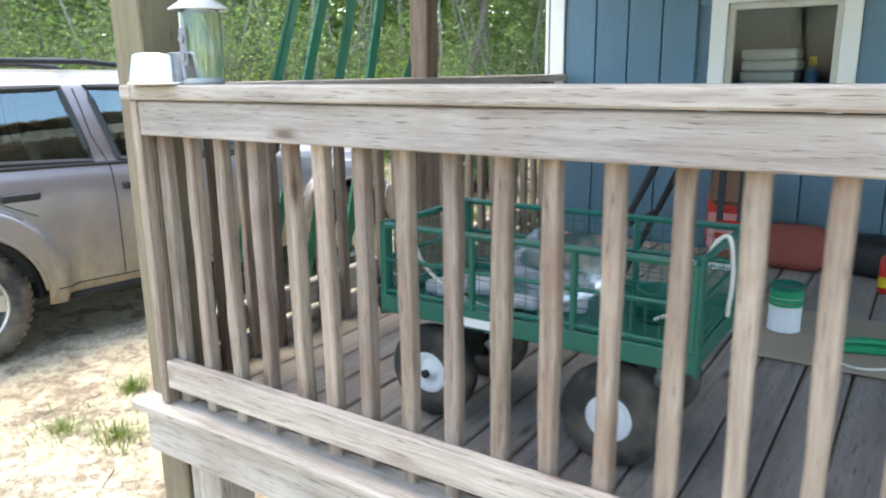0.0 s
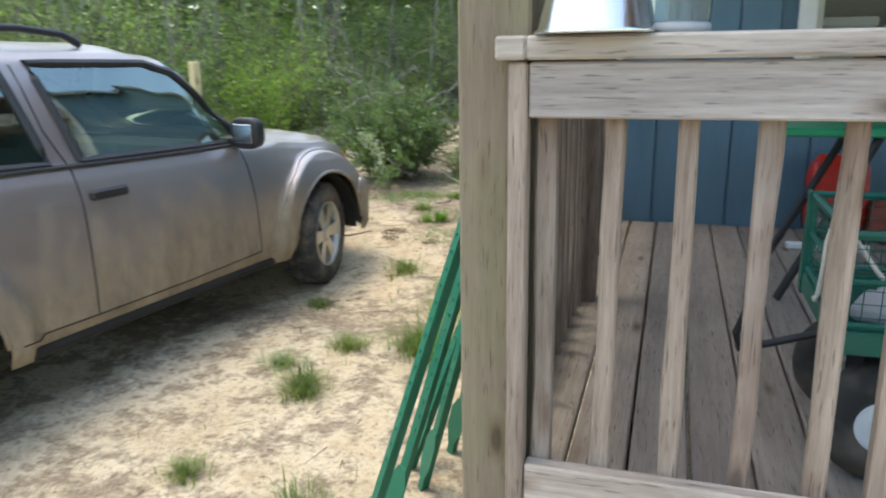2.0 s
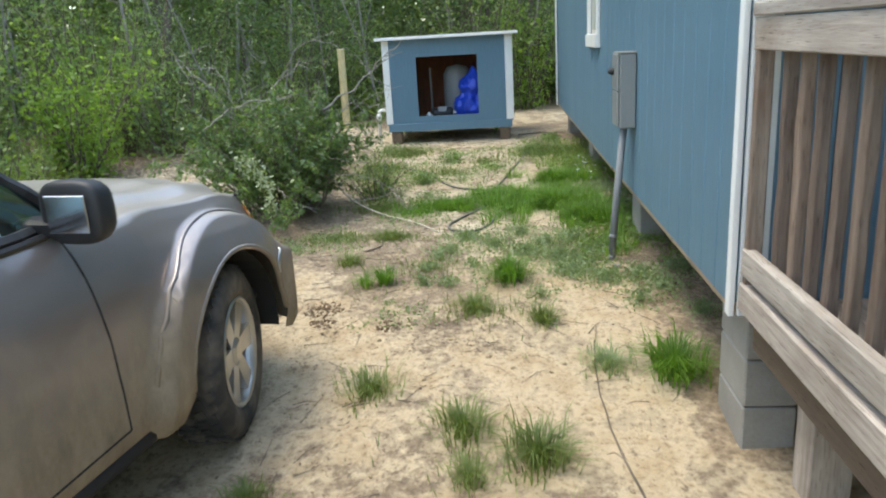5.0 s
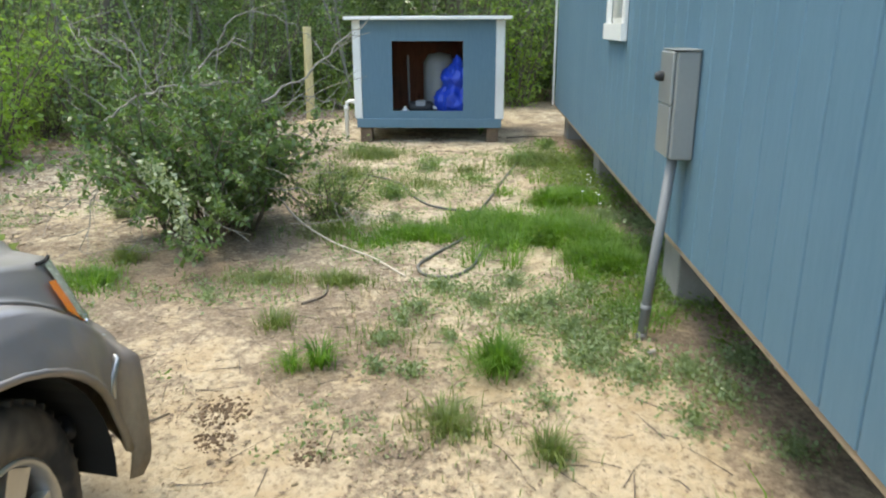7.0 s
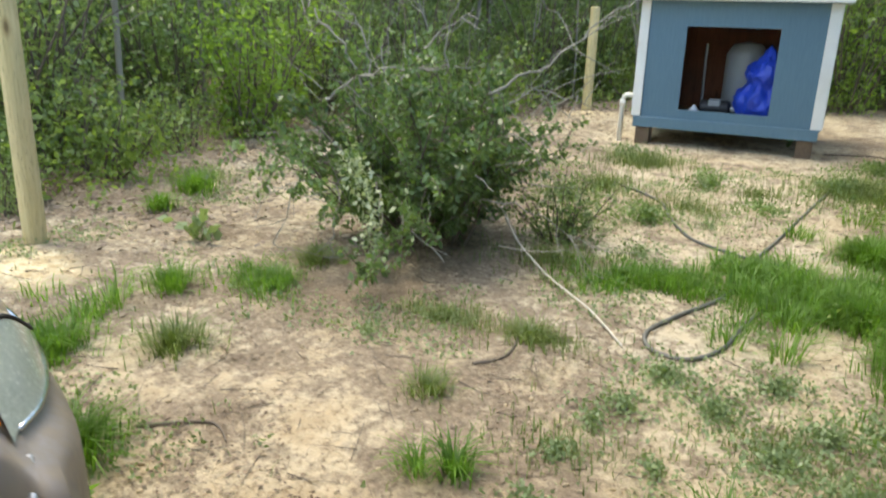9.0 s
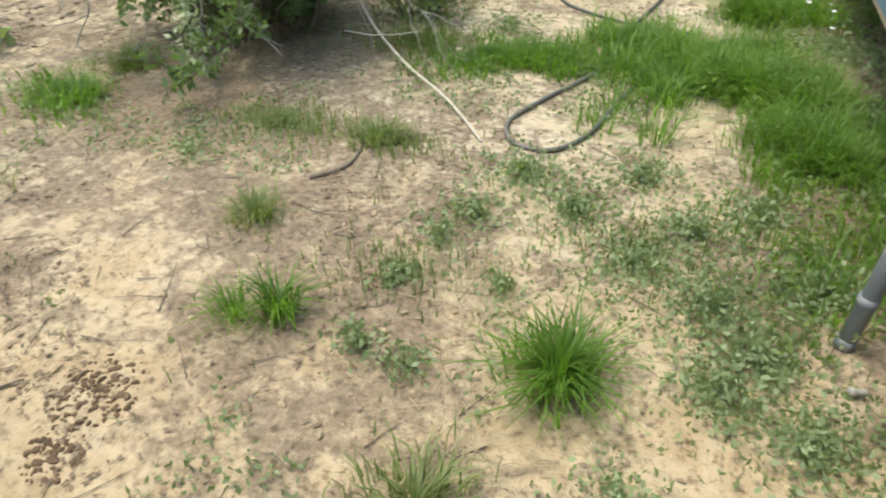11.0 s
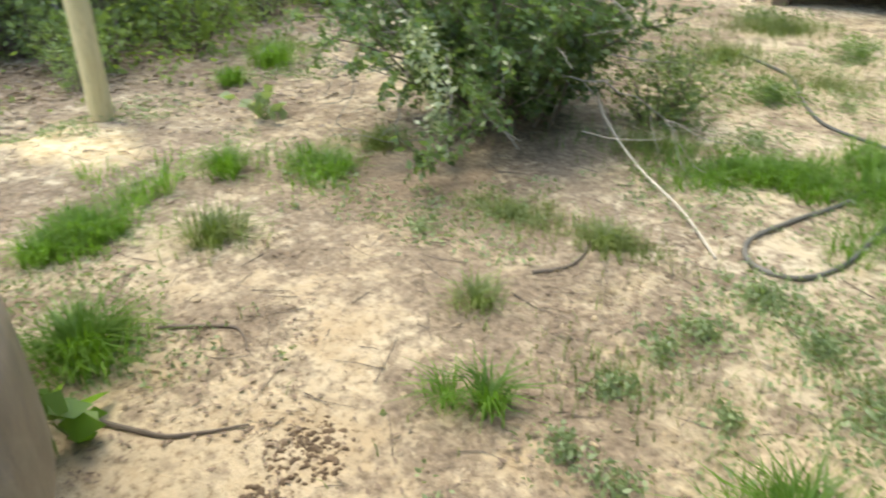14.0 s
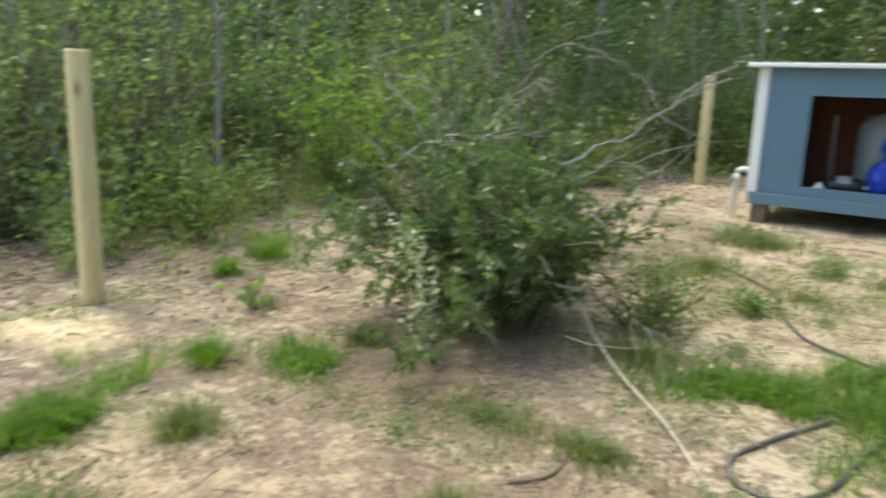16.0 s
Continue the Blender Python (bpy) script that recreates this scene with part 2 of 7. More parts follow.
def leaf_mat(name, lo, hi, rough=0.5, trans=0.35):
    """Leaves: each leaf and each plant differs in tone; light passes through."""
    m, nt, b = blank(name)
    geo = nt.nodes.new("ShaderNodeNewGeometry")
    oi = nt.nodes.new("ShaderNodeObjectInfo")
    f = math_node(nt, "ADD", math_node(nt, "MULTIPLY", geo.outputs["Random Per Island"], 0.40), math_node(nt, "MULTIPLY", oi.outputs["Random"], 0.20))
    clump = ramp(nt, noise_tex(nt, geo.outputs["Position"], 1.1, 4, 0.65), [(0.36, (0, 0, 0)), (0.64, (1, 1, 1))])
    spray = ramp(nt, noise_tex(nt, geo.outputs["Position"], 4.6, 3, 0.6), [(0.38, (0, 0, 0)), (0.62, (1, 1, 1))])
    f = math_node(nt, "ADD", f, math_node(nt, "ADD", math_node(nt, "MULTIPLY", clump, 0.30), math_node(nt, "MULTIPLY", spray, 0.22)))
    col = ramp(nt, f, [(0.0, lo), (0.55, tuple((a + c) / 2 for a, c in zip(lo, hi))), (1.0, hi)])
    nt.links.new(col, b.inputs["Base Color"])
    b.inputs["Roughness"].default_value = rough
    tr = nt.nodes.new("ShaderNodeBsdfTranslucent")
    nt.links.new(mixc(nt, 1.0, col, (1.3, 1.45, 0.6), "MULTIPLY"), tr.inputs[0])
    mix = nt.nodes.new("ShaderNodeMixShader")
    mix.inputs[0].default_value = trans
    nt.links.new(b.outputs[0], mix.inputs[1])
    nt.links.new(tr.outputs[0], mix.inputs[2])
    nt.links.new(mix.outputs[0], nt.nodes["Material Output"].inputs[0])
    return m


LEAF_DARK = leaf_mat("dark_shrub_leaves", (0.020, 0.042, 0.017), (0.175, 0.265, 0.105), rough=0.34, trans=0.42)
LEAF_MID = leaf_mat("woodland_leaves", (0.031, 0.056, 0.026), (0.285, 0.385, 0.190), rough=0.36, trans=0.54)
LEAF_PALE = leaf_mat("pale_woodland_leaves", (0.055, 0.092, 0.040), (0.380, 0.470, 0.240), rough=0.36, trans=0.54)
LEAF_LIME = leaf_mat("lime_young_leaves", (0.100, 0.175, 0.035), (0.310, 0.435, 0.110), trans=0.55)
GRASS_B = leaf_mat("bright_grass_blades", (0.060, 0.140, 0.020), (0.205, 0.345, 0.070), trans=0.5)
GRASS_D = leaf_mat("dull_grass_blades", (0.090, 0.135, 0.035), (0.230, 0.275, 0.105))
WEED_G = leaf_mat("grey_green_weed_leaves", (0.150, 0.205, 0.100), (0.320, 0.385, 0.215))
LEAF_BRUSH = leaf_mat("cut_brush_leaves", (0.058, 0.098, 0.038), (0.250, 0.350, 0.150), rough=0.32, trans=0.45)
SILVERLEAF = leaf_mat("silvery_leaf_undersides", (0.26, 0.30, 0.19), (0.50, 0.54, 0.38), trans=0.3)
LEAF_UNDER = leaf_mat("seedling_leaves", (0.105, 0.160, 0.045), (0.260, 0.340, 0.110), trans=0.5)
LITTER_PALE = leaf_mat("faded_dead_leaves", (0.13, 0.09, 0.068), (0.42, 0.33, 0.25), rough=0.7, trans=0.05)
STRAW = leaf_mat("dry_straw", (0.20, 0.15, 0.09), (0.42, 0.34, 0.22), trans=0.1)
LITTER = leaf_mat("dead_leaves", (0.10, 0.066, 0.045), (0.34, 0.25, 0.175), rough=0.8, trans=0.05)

# ---- building helpers ----


def part(name, bm, material, parent=None, label="", smooth=False):
    """Links a bmesh as one mesh object, under a thing or a part when one is given."""
    me = bpy.data.meshes.new(name)
    bm.to_mesh(me)
    bm.free()
    if smooth:
        me.shade_smooth()
    for mt in material if isinstance(material, (list, tuple)) else (material,):
        me.materials.append(mt)
    ob = new(name, me)
    ob.parent = parent
    if label:
        ob["label"] = label
    return ob


def child(name, me, material, parent, m=None):
    """Another object on a mesh that exists already."""
    ob = new(name, me)
    ob.parent = parent
    if m is not None:
        ob.matrix_local = m
    return ob


def empty(name, label, category, m=None, group="", kind=""):
    ob = new(name)
    ob.empty_display_size = 0.1
    if m is not None:
        ob.matrix_world = m
    return tagged(ob, label, category, group, kind)


def add_box(bm, lo, hi, bev=0.0):
    x0, y0, z0 = lo
    x1, y1, z1 = hi
    r = bmesh.ops.create_cube(bm, size=1, matrix=Matrix.Translation(((x0 + x1) / 2, (y0 + y1) / 2, (z0 + z1) / 2)) @ Matrix.Diagonal((abs(x1 - x0), abs(y1 - y0), abs(z1 - z0), 1)))
    if bev:
        es = list({e for v in r["verts"] for e in v.link_edges})
        bmesh.ops.bevel(bm, geom=es, offset=bev, segments=1, affect="EDGES", profile=0.5)
    return bm


def box_bm(lo, hi, bev=0.004):
    return add_box(bmesh.new(), lo, hi, bev)


def add_tube(bm, pts, r0, r1=None, sides=8, cap=True):
    """A round bar along points, tapering from r0 to r1."""
    r1 = r0 if r1 is None else r1
    pts = [Vector(p) for p in pts]
    rings, ref = [], Vector((0.31, 0.17, 0.93))
    for i, p in enumerate(pts):
        d = (pts[min(i + 1, len(pts) - 1)] - pts[max(i - 1, 0)]).normalized()
        u = d.cross(ref)
        if u.length < 0.05:
            u = d.cross(Vector((1, 0, 0)))
        u.normalize()
        w = d.cross(u)
        r = r0 + (r1 - r0) * i / max(1, len(pts) - 1)
        rings.append([bm.verts.new(p + (u * math.cos(a) + w * math.sin(a)) * r) for a in (2 * math.pi * k / sides for k in range(sides))])
    for a, b in zip(rings, rings[1:]):
        for k in range(sides):
            bm.faces.new((a[k], a[(k + 1) % sides], b[(k + 1) % sides], b[k]))
    if cap:
        bm.faces.new(rings[0][::-1])
        bm.faces.new(rings[-1])
    return bm


def tube_bm(pts, r0, r1=None, sides=8):
    return add_tube(bmesh.new(), pts, r0, r1, sides)


def add_lathe(bm, profile, m=None, seg=24):
    """Turns (radius, height) pairs round the z axis, then places the form with m."""
    m = m or Matrix()
    rings = []
    for r, z in profile:
        if r < 1e-5:
            rings.append([bm.verts.new(m @ Vector((0, 0, z)))])
        else:
            rings.append([bm.verts.new(m @ Vector((r * math.cos(2 * math.pi * k / seg), r * math.sin(2 * math.pi * k / seg), z))) for k in range(seg)])
    for a, b in zip(rings, rings[1:]):
        for k in range(seg):
            q = [a[k % len(a)], a[(k + 1) % len(a)], b[(k + 1) % len(b)], b[k % len(b)]]
            q = list(dict.fromkeys(q))
            if len(q) > 2:
                bm.faces.new(q)
    return bm


def lathe_bm(profile, m=None, seg=24):
    return add_lathe(bmesh.new(), profile, m, seg)


def quads_mesh(name, verts, faces, material, smooth=False):
    me = bpy.data.meshes.new(name)
    me.from_pydata(verts, [], faces)
    me.materials.append(material)
    if smooth:
        me.shade_smooth()
    return me


def sstep(a, b, v):
    u = min(1.0, max(0.0, (v - a) / (b - a)))
    return u * u * (3 - 2 * u)


def ground_z(x, y):
    """Height of the sandy ground: it climbs gently from the porch towards the woods."""
    z = 0.03 + 0.15 * sstep(5.0, 7.0, y) + 0.07 * sstep(7, 13, y) + 0.05 * sstep(13, 17, y)
    near = 1 - sstep(14, 30, math.hypot(x + 3, y - 6))
    z += near * 0.022 * noise.noise(Vector((x * 1.1, y * 1.1, 0.0))) + near * 0.010 * noise.noise(Vector((x * 4.3, y * 4.3, 3.0)))
    z += 0.07 * math.exp(-((x + 6.5) ** 2 + (y - 7.3) ** 2) / 0.25) - 0.09 * math.exp(-((x + 6.80) ** 2 + (y - 7.33) ** 2) / 0.025)
    z += 0.10 * math.exp(-((x + 5.1) ** 2 + (y - 14.0) ** 2) / 0.25)
    return z


# ---- ground ----
WOODS = [(-30, -2), (-13, 2.0), (-8.6, 6.6), (-7.4, 7.7), (-7.3, 8.9), (-7.6, 9.8), (-8.0, 10.6), (-7.6, 11.6), (-6.4, 12.9), (-5.4, 14.9), (-3.5, 16.0), (2, 17), (30, 18)]


def woods_depth(x, y):
    """Signed distance past the woodland edge: positive inside the woods."""
    best, sign = 1e9, -1.0
    for (ax, ay), (bx, by) in zip(WOODS, WOODS[1:]):
        dx, dy = bx - ax, by - ay
        u = min(1, max(0, ((x - ax) * dx + (y - ay) * dy) / (dx * dx + dy * dy)))
        d = math.hypot(x - ax - u * dx, y - ay - u * dy)
        if d < best:
            best, sign = d, 1.0 if (x - ax) * dy - (y - ay) * dx < 0 else -1.0
    return best * sign


def build_ground():
    xs = np.concatenate([[-600, -250, -110, -60, -38, -26, -19, -15, -12.5, -11], np.arange(-9.8, 1.4, 0.085), [1.8, 2.6, 4, 7, 12, 20, 35, 70, 160, 600]])
    ys = np.concatenate([[-600, -200, -80, -40, -20, -10, -5, -2.5, -1], np.arange(0, 15.4, 0.095), [16, 17.5, 20, 25, 33, 50, 90, 200, 600]])
    verts = [(float(x), float(y), ground_z(x, y)) for y in ys for x in xs]
    n = len(xs)
    faces = [(j * n + i, j * n + i + 1, (j + 1) * n + i + 1, (j + 1) * n + i) for j in range(len(ys) - 1) for i in range(n - 1)]
    m, nt, b = blank("sandy_soil")
    geo = nt.nodes.new("ShaderNodeNewGeometry")
    pos = geo.outputs["Position"]
    at = nt.nodes.new("ShaderNodeAttribute")
    at.attribute_name = "litter"
    big, mid, fine = noise_tex(nt, pos, 0.9, 5, 0.65), noise_tex(nt, pos, 4.2, 6, 0.7), noise_tex(nt, pos, 38, 6, 0.75)
    col = ramp(nt, math_node(nt, "ADD", math_node(nt, "MULTIPLY", big, 0.5), math_node(nt, "MULTIPLY", mid, 0.5)), [(0.36, (0.36, 0.275, 0.175)), (0.46, (0.48, 0.395, 0.27)), (0.57, (0.57, 0.50, 0.375)), (0.68, (0.67, 0.61, 0.50))])
    och = nt.nodes.new("ShaderNodeAttribute")
    och.attribute_name = "ochre"
    col = mixc(nt, math_node(nt, "MULTIPLY", och.outputs["Fac"], ramp(nt, big, [(0.3, (0.35, 0.35, 0.35)), (0.6, (0.85, 0.85, 0.85))])), col, ramp(nt, mid, [(0.38, (0.40, 0.295, 0.175)), (0.6, (0.555, 0.45, 0.305))]))
    spots = ramp(nt, mid, [(0.52, (0, 0, 0)), (0.57, (1, 1, 1))])
    col = mixc(nt, math_node(nt, "MULTIPLY", spots, 0.42), col, (0.235, 0.18, 0.115))
    grit = ramp(nt, fine, [(0.36, (0.40, 0.34, 0.28)), (0.47, (1, 1, 1)), (0.7, (1.15, 1.12, 1.08))])
    col = mixc(nt, 0.75, col, grit, "MULTIPLY")
    crumb = noise_tex(nt, pos, 15, 5, 0.7)
    lf = math_node(nt, "ADD", at.outputs["Fac"], math_node(nt, "ADD", math_node(nt, "MULTIPLY", mid, 1.5), math_node(nt, "MULTIPLY", crumb, 1.3)))
    lf = ramp(nt, math_node(nt, "MULTIPLY", lf, 0.4), [(0.66, (0, 0, 0)), (0.75, (0.75, 0.75, 0.75)), (0.9, (1, 1, 1))])
    soil = ramp(nt, fine, [(0.3, (0.085, 0.060, 0.040)), (0.5, (0.19, 0.138, 0.092)), (0.72, (0.34, 0.265, 0.185))])
    col = mixc(nt, lf, col, soil)
    dug = nt.nodes.new("ShaderNodeAttribute")
    dug.attribute_name = "dug_sand"
    df = ramp(nt, math_node(nt, "ADD", dug.outputs["Fac"], math_node(nt, "MULTIPLY", mid, 0.7)), [(0.62, (0, 0, 0)), (0.85, (1, 1, 1))])
    col = mixc(nt, df, col, ramp(nt, crumb, [(0.35, (0.46, 0.33, 0.17)), (0.55, (0.66, 0.55, 0.35)), (0.7, (0.74, 0.66, 0.47))]))
    nt.links.new(col, b.inputs["Base Color"])
    b.inputs["Roughness"].default_value = 0.95
    bump(nt, b, math_node(nt, "ADD", math_node(nt, "MULTIPLY", mid, 1.6), math_node(nt, "MULTIPLY", fine, 0.5)), 0.8, 0.03)
    me = quads_mesh("ground", verts, faces, m, True)
    ochre = me.attributes.new("ochre", "FLOAT", "POINT")
    ochre.data.foreach_set("value", np.array([sstep(4.4, 5.3, y) * (1 - sstep(6.7, 8.2, y)) * sstep(-5.4, -4.2, x) for x, y, z in verts], dtype=np.float32))
    dug = me.attributes.new("dug_sand", "FLOAT", "POINT")
    dug.data.foreach_set("value", np.array([0.62 * math.exp(-(((x + 6.35) / 0.62) ** 2 + ((y - 7.35) / 0.36) ** 2)) + 0.5 * math.exp(-((x + 5.2) ** 2 + (y - 14.1) ** 2) / 0.35) for x, y, z in verts], dtype=np.float32))
    lit = me.attributes.new("litter", "FLOAT", "POINT")
    vals = np.empty(len(verts), dtype=np.float32)
    for k, (x, y, z) in enumerate(verts):
        d = woods_depth(x, y)
        v = sstep(-0.9, 0.8, d + 0.6 * noise.noise(Vector((x * 0.9, y * 0.9, 7.0)))) * 0.95
        blot = noise.noise(Vector((x * 0.75 + 9, y * 0.75, 1.0)))
        v = max(v, 0.57 * sstep(-0.2, 0.5, blot) * sstep(5.2, 7.2, y))
        v = max(v, 0.29 + 0.2 * sstep(0.0, 0.5, blot) + 0.16 * sstep(6.9, 7.4, y) * (1 - sstep(8.7, 9.5, y)) * (1 - sstep(-3.6, -3.1, x)) - 0.22 * sstep(4.6, 5.4, y) * (1 - sstep(6.7, 7.4, y)) * sstep(-5.0, -4.2, x))
        # soil set darker over the whole house footprint
        if -2.0 < x < 4 and 5.1 < y < 13.4:
            v = max(v, 0.5)
        # last term darkens the strip by the house, for weeds and shade there
        v += 0.30 * math.exp(-(((x + 4.45) / 0.35) ** 2 + ((y - 6.75) / 0.4) ** 2)) + 0.12 * sstep(-2.5, -2.2, x) * sstep(6.5, 7.5, y)
        vals[k] = v + 0.06 * math.exp(-((x + 3.7) ** 2 + (y - 7.7) ** 2) / 1.4)
    lit.data.foreach_set("value", vals)
    tagged(new("ground", me), "pale sandy yard soil with leaf litter and bare patches", "ground", kind="structure")


build_ground()

# ---- house: blue grooved siding on block piers ----
HX, HY0, HY1, HX1, HZ0, HZ1 = -1.965, 5.14, 13.42, 3.4, 0.634, 3.05


def wall_box(name, lo, hi, label, mat):
    ob = part(name, box_bm(lo, hi, 0.0), mat)
    return tagged(ob, label, "wall", kind="structure")


def board_mesh(name, w, h, t=0.012):
    """A siding board standing in the xz plane, its face towards -y, edges chamfered into the groove."""
    bm = bmesh.new()
    c = 0.004
    prof = [(-w / 2, 0.02), (-w / 2, -t + c), (-w / 2 + c, -t), (w / 2 - c, -t), (w / 2, -t + c), (w / 2, 0.02)]
    lo = [bm.verts.new((x, y, 0)) for x, y in prof]
    hi = [bm.verts.new((x, y, h)) for x, y in prof]
    for a in range(5):
        bm.faces.new((lo[a], lo[a + 1], hi[a + 1], hi[a]))
    bm.faces.new(lo[::-1])
    bm.faces.new(hi)
    bmesh.ops.recalc_face_normals(bm, faces=bm.faces)
    me = bpy.data.meshes.new(name)
    bm.to_mesh(me)
    bm.free()
    me.materials.append(BLUE)
    return me


# west wall with a small window opening
WY0, WY1, WZ0, WZ1 = 8.855, 9.385, 1.59, 2.32
west = wall_box("wall_west", (HX + 0.02, HY0, HZ0 + 0.01), (HX + 0.10, WY0, HZ1), "long blue-painted grooved plywood house wall on piers", BLUE)
for lo, hi in (((HX + 0.02, WY1, HZ0 + 0.01), (HX + 0.10, HY1, HZ1)), ((HX + 0.02, WY0, HZ0 + 0.01), (HX + 0.10, WY1, WZ0)), ((HX + 0.02, WY0, WZ1), (HX + 0.10, WY1, HZ1))):
    part("wall_section", box_bm(lo, hi, 0), BLUE, west)
# south wall, on the porch, with a larger window
SX0, SX1, SZ0, SZ1 = -0.90, -0.33, 1.36, 2.05
south = wall_box("wall_south", (HX + 0.10, HY0 + 0.02, HZ0 + 0.01), (SX0, HY0 + 0.10, HZ1), "blue-painted grooved plywood wall under the porch roof", BLUE)
for lo, hi in (((SX1, HY0 + 0.02, HZ0 + 0.01), (HX1, HY0 + 0.10, HZ1)), ((SX0, HY0 + 0.02, HZ0 + 0.01), (SX1, HY0 + 0.10, SZ0)), ((SX0, HY0 + 0.02, SZ1), (SX1, HY0 + 0.10, HZ1))):
    part("wall_section", box_bm(lo, hi, 0), BLUE, south)
wall_box("wall_north", (HX + 0.10, HY1 - 0.10, HZ0), (HX1, HY1, HZ1), "blue-painted rear house wall", BLUE)
wall_box("wall_east", (HX1, HY0, HZ0), (HX1 + 0.10, HY1, HZ1), "blue-painted far side house wall", BLUE)
tagged(part("floor", box_bm((HX + 0.10, HY0 + 0.10, HZ0 + 0.02), (HX1, HY1 - 0.1, HZ0 + 0.16), 0), DARKW), "dark plywood house floor on joists", "floor", kind="structure")
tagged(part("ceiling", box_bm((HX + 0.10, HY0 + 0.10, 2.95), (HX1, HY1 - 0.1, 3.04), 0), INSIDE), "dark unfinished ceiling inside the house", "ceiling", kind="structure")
tagged(part("baseboard", box_bm((HX - 0.002, HY0 + 0.02, HZ0 - 0.035), (HX + 0.12, HY1 - 0.02, HZ0 + 0.008), 0.003), RAWEDGE), "raw wooden sill edge under the blue siding", "trim", kind="structure")


def house_roof():
    bm = bmesh.new()
    x0, x1, xm, y0, y1, z0, zr = HX - 0.10, HX1 + 0.20, (HX + HX1) / 2, HY0 - 0.02, HY1 + 0.35, HZ1, HZ1 + 1.1
    for dz in (0.0,):
        pts = [(x0, z0 - 0.02), (xm, zr), (x1, z0 - 0.02), (x1, z0 + 0.06), (xm, zr + 0.09), (x0, z0 + 0.06)]
    a = [bm.verts.new((x, y0, z)) for x, z in pts]
    b = [bm.verts.new((x, y1, z)) for x, z in pts]
    for i in range(6):
        bm.faces.new((a[i], a[(i + 1) % 6], b[(i + 1) % 6], b[i]))
    bm.faces.new(a[::-1])
    bm.faces.new(b)
    bmesh.ops.recalc_face_normals(bm, faces=bm.faces)
    tagged(part("roof", bm, GREYBOX), "grey sheet metal house roof above the walls", "roof", kind="structure")


house_roof()


def corner_trim(name, lo, hi, label="white-painted corner board on the blue house"):
    tagged(part(name, box_bm(lo, hi, 0.003), WHITE), label, "trim", kind="structure")


corner_trim("trim", (HX - 0.004, HY0 - 0.034, HZ0 - 0.02), (HX + 0.09, HY0 - 0.014, HZ1))
corner_trim("trim", (HX - 0.036, HY0 - 0.034, HZ0 - 0.02), (HX - 0.014, HY0 + 0.010, HZ1))
corner_trim("trim", (HX - 0.036, HY1 - 0.03, HZ0 - 0.02), (HX - 0.014, HY1 + 0.02, HZ1))


def window_unit(name, label, m, w, h, rail=True):
    """A window in its own frame: x across, z up, face towards -y, origin at the opening's lower left corner."""
    ob = empty(name, label, "window", m, kind="structure")
    fr = bmesh.new()
    c = 0.085
    add_box(fr, (-c, -0.040, -c - 0.02), (0, -0.014, h + c), 0.003)
    add_box(fr, (w, -0.040, -c - 0.02), (w + c, -0.014, h + c), 0.003)
    add_box(fr, (0, -0.040, h), (w, -0.014, h + c), 0.003)
    part("window_casing", fr, WHITE, ob)
    part("window_sill", box_bm((-c + 0.004, -0.055, -0.105), (w + c - 0.004, -0.012, 0.0), 0.003), WHITE, ob)
    sash = bmesh.new()
    s = 0.035
    for lo, hi in (((0, -0.01, 0), (s, 0.04, h)), ((w - s, -0.01, 0), (w, 0.04, h)), ((s, -0.01, 0), (w - s, 0.04, s)), ((s, -0.01, h - s), (w - s, 0.04, h))):
        add_box(sash, lo, hi, 0.003)
    if rail:
        add_box(sash, (s, -0.008, h * 0.62), (w - s, 0.038, h * 0.62 + 0.03), 0.003)
    part("window_frame", sash, OFFWHITE, ob)
    pane = part("pane", box_bm((s, 0.012, s), (w - s, 0.018, h - s), 0), WINGLASS, ob)
    pane.visible_shadow = False
    return ob


window_unit("window_1", "white-trimmed window in the porch wall, dark inside", pose(SX0, HY0, SZ0), SX1 - SX0, SZ1 - SZ0, False)
window_unit("window_2", "small white-trimmed window in the long blue wall", pose(HX, WY1, WZ0, 0, 0, -90), WY1 - WY0, WZ1 - WZ0, False)

# things on the shelf behind the porch window
shelf = tagged(part("shelf", box_bm((SX0 - 0.05, HY0 + 0.12, 1.47), (SX1 + 0.25, HY0 + 0.55, 1.50)), DARKW), "dark wooden shelf inside the porch window", "shelf")
part("bracket", box_bm((SX0 + 0.1, HY0 + 0.101, 1.30), (SX0 + 0.14, HY0 + 0.40, 1.468)), DARKW, shelf)
part("bracket", box_bm((SX1 - 0.1, HY0 + 0.101, 1.30), (SX1 - 0.06, HY0 + 0.40, 1.468)), DARKW, shelf)
stack = empty("paper_stack", "pale stack of folded cloth behind the window glass", "cloth", pose(SX0 + 0.19, HY0 + 0.30, 1.502))
for k in range(5):
    part("sheet", box_bm((-0.15 + 0.006 * (k % 2), -0.12, k * 0.062), (0.16 - 0.008 * (k % 3), 0.12, k * 0.062 + 0.058), 0.012), PAPER, stack)
bottle = empty("spray_bottle", "blue spray bottle with a yellow cap behind the window", "bottle", pose(SX0 + 0.41, HY0 + 0.27, 1.502))
part("body", lathe_bm([(0, 0), (0.034, 0), (0.036, 0.02), (0.036, 0.17), (0.015, 0.21), (0, 0.21)]), plain("blue_bottle", (0.03, 0.12, 0.28), 0.4), bottle, smooth=True)
part("cap", lathe_bm([(0, 0.211), (0.02, 0.211), (0.02, 0.26), (0, 0.26)]), YELLOW, bottle, "yellow cap", True)


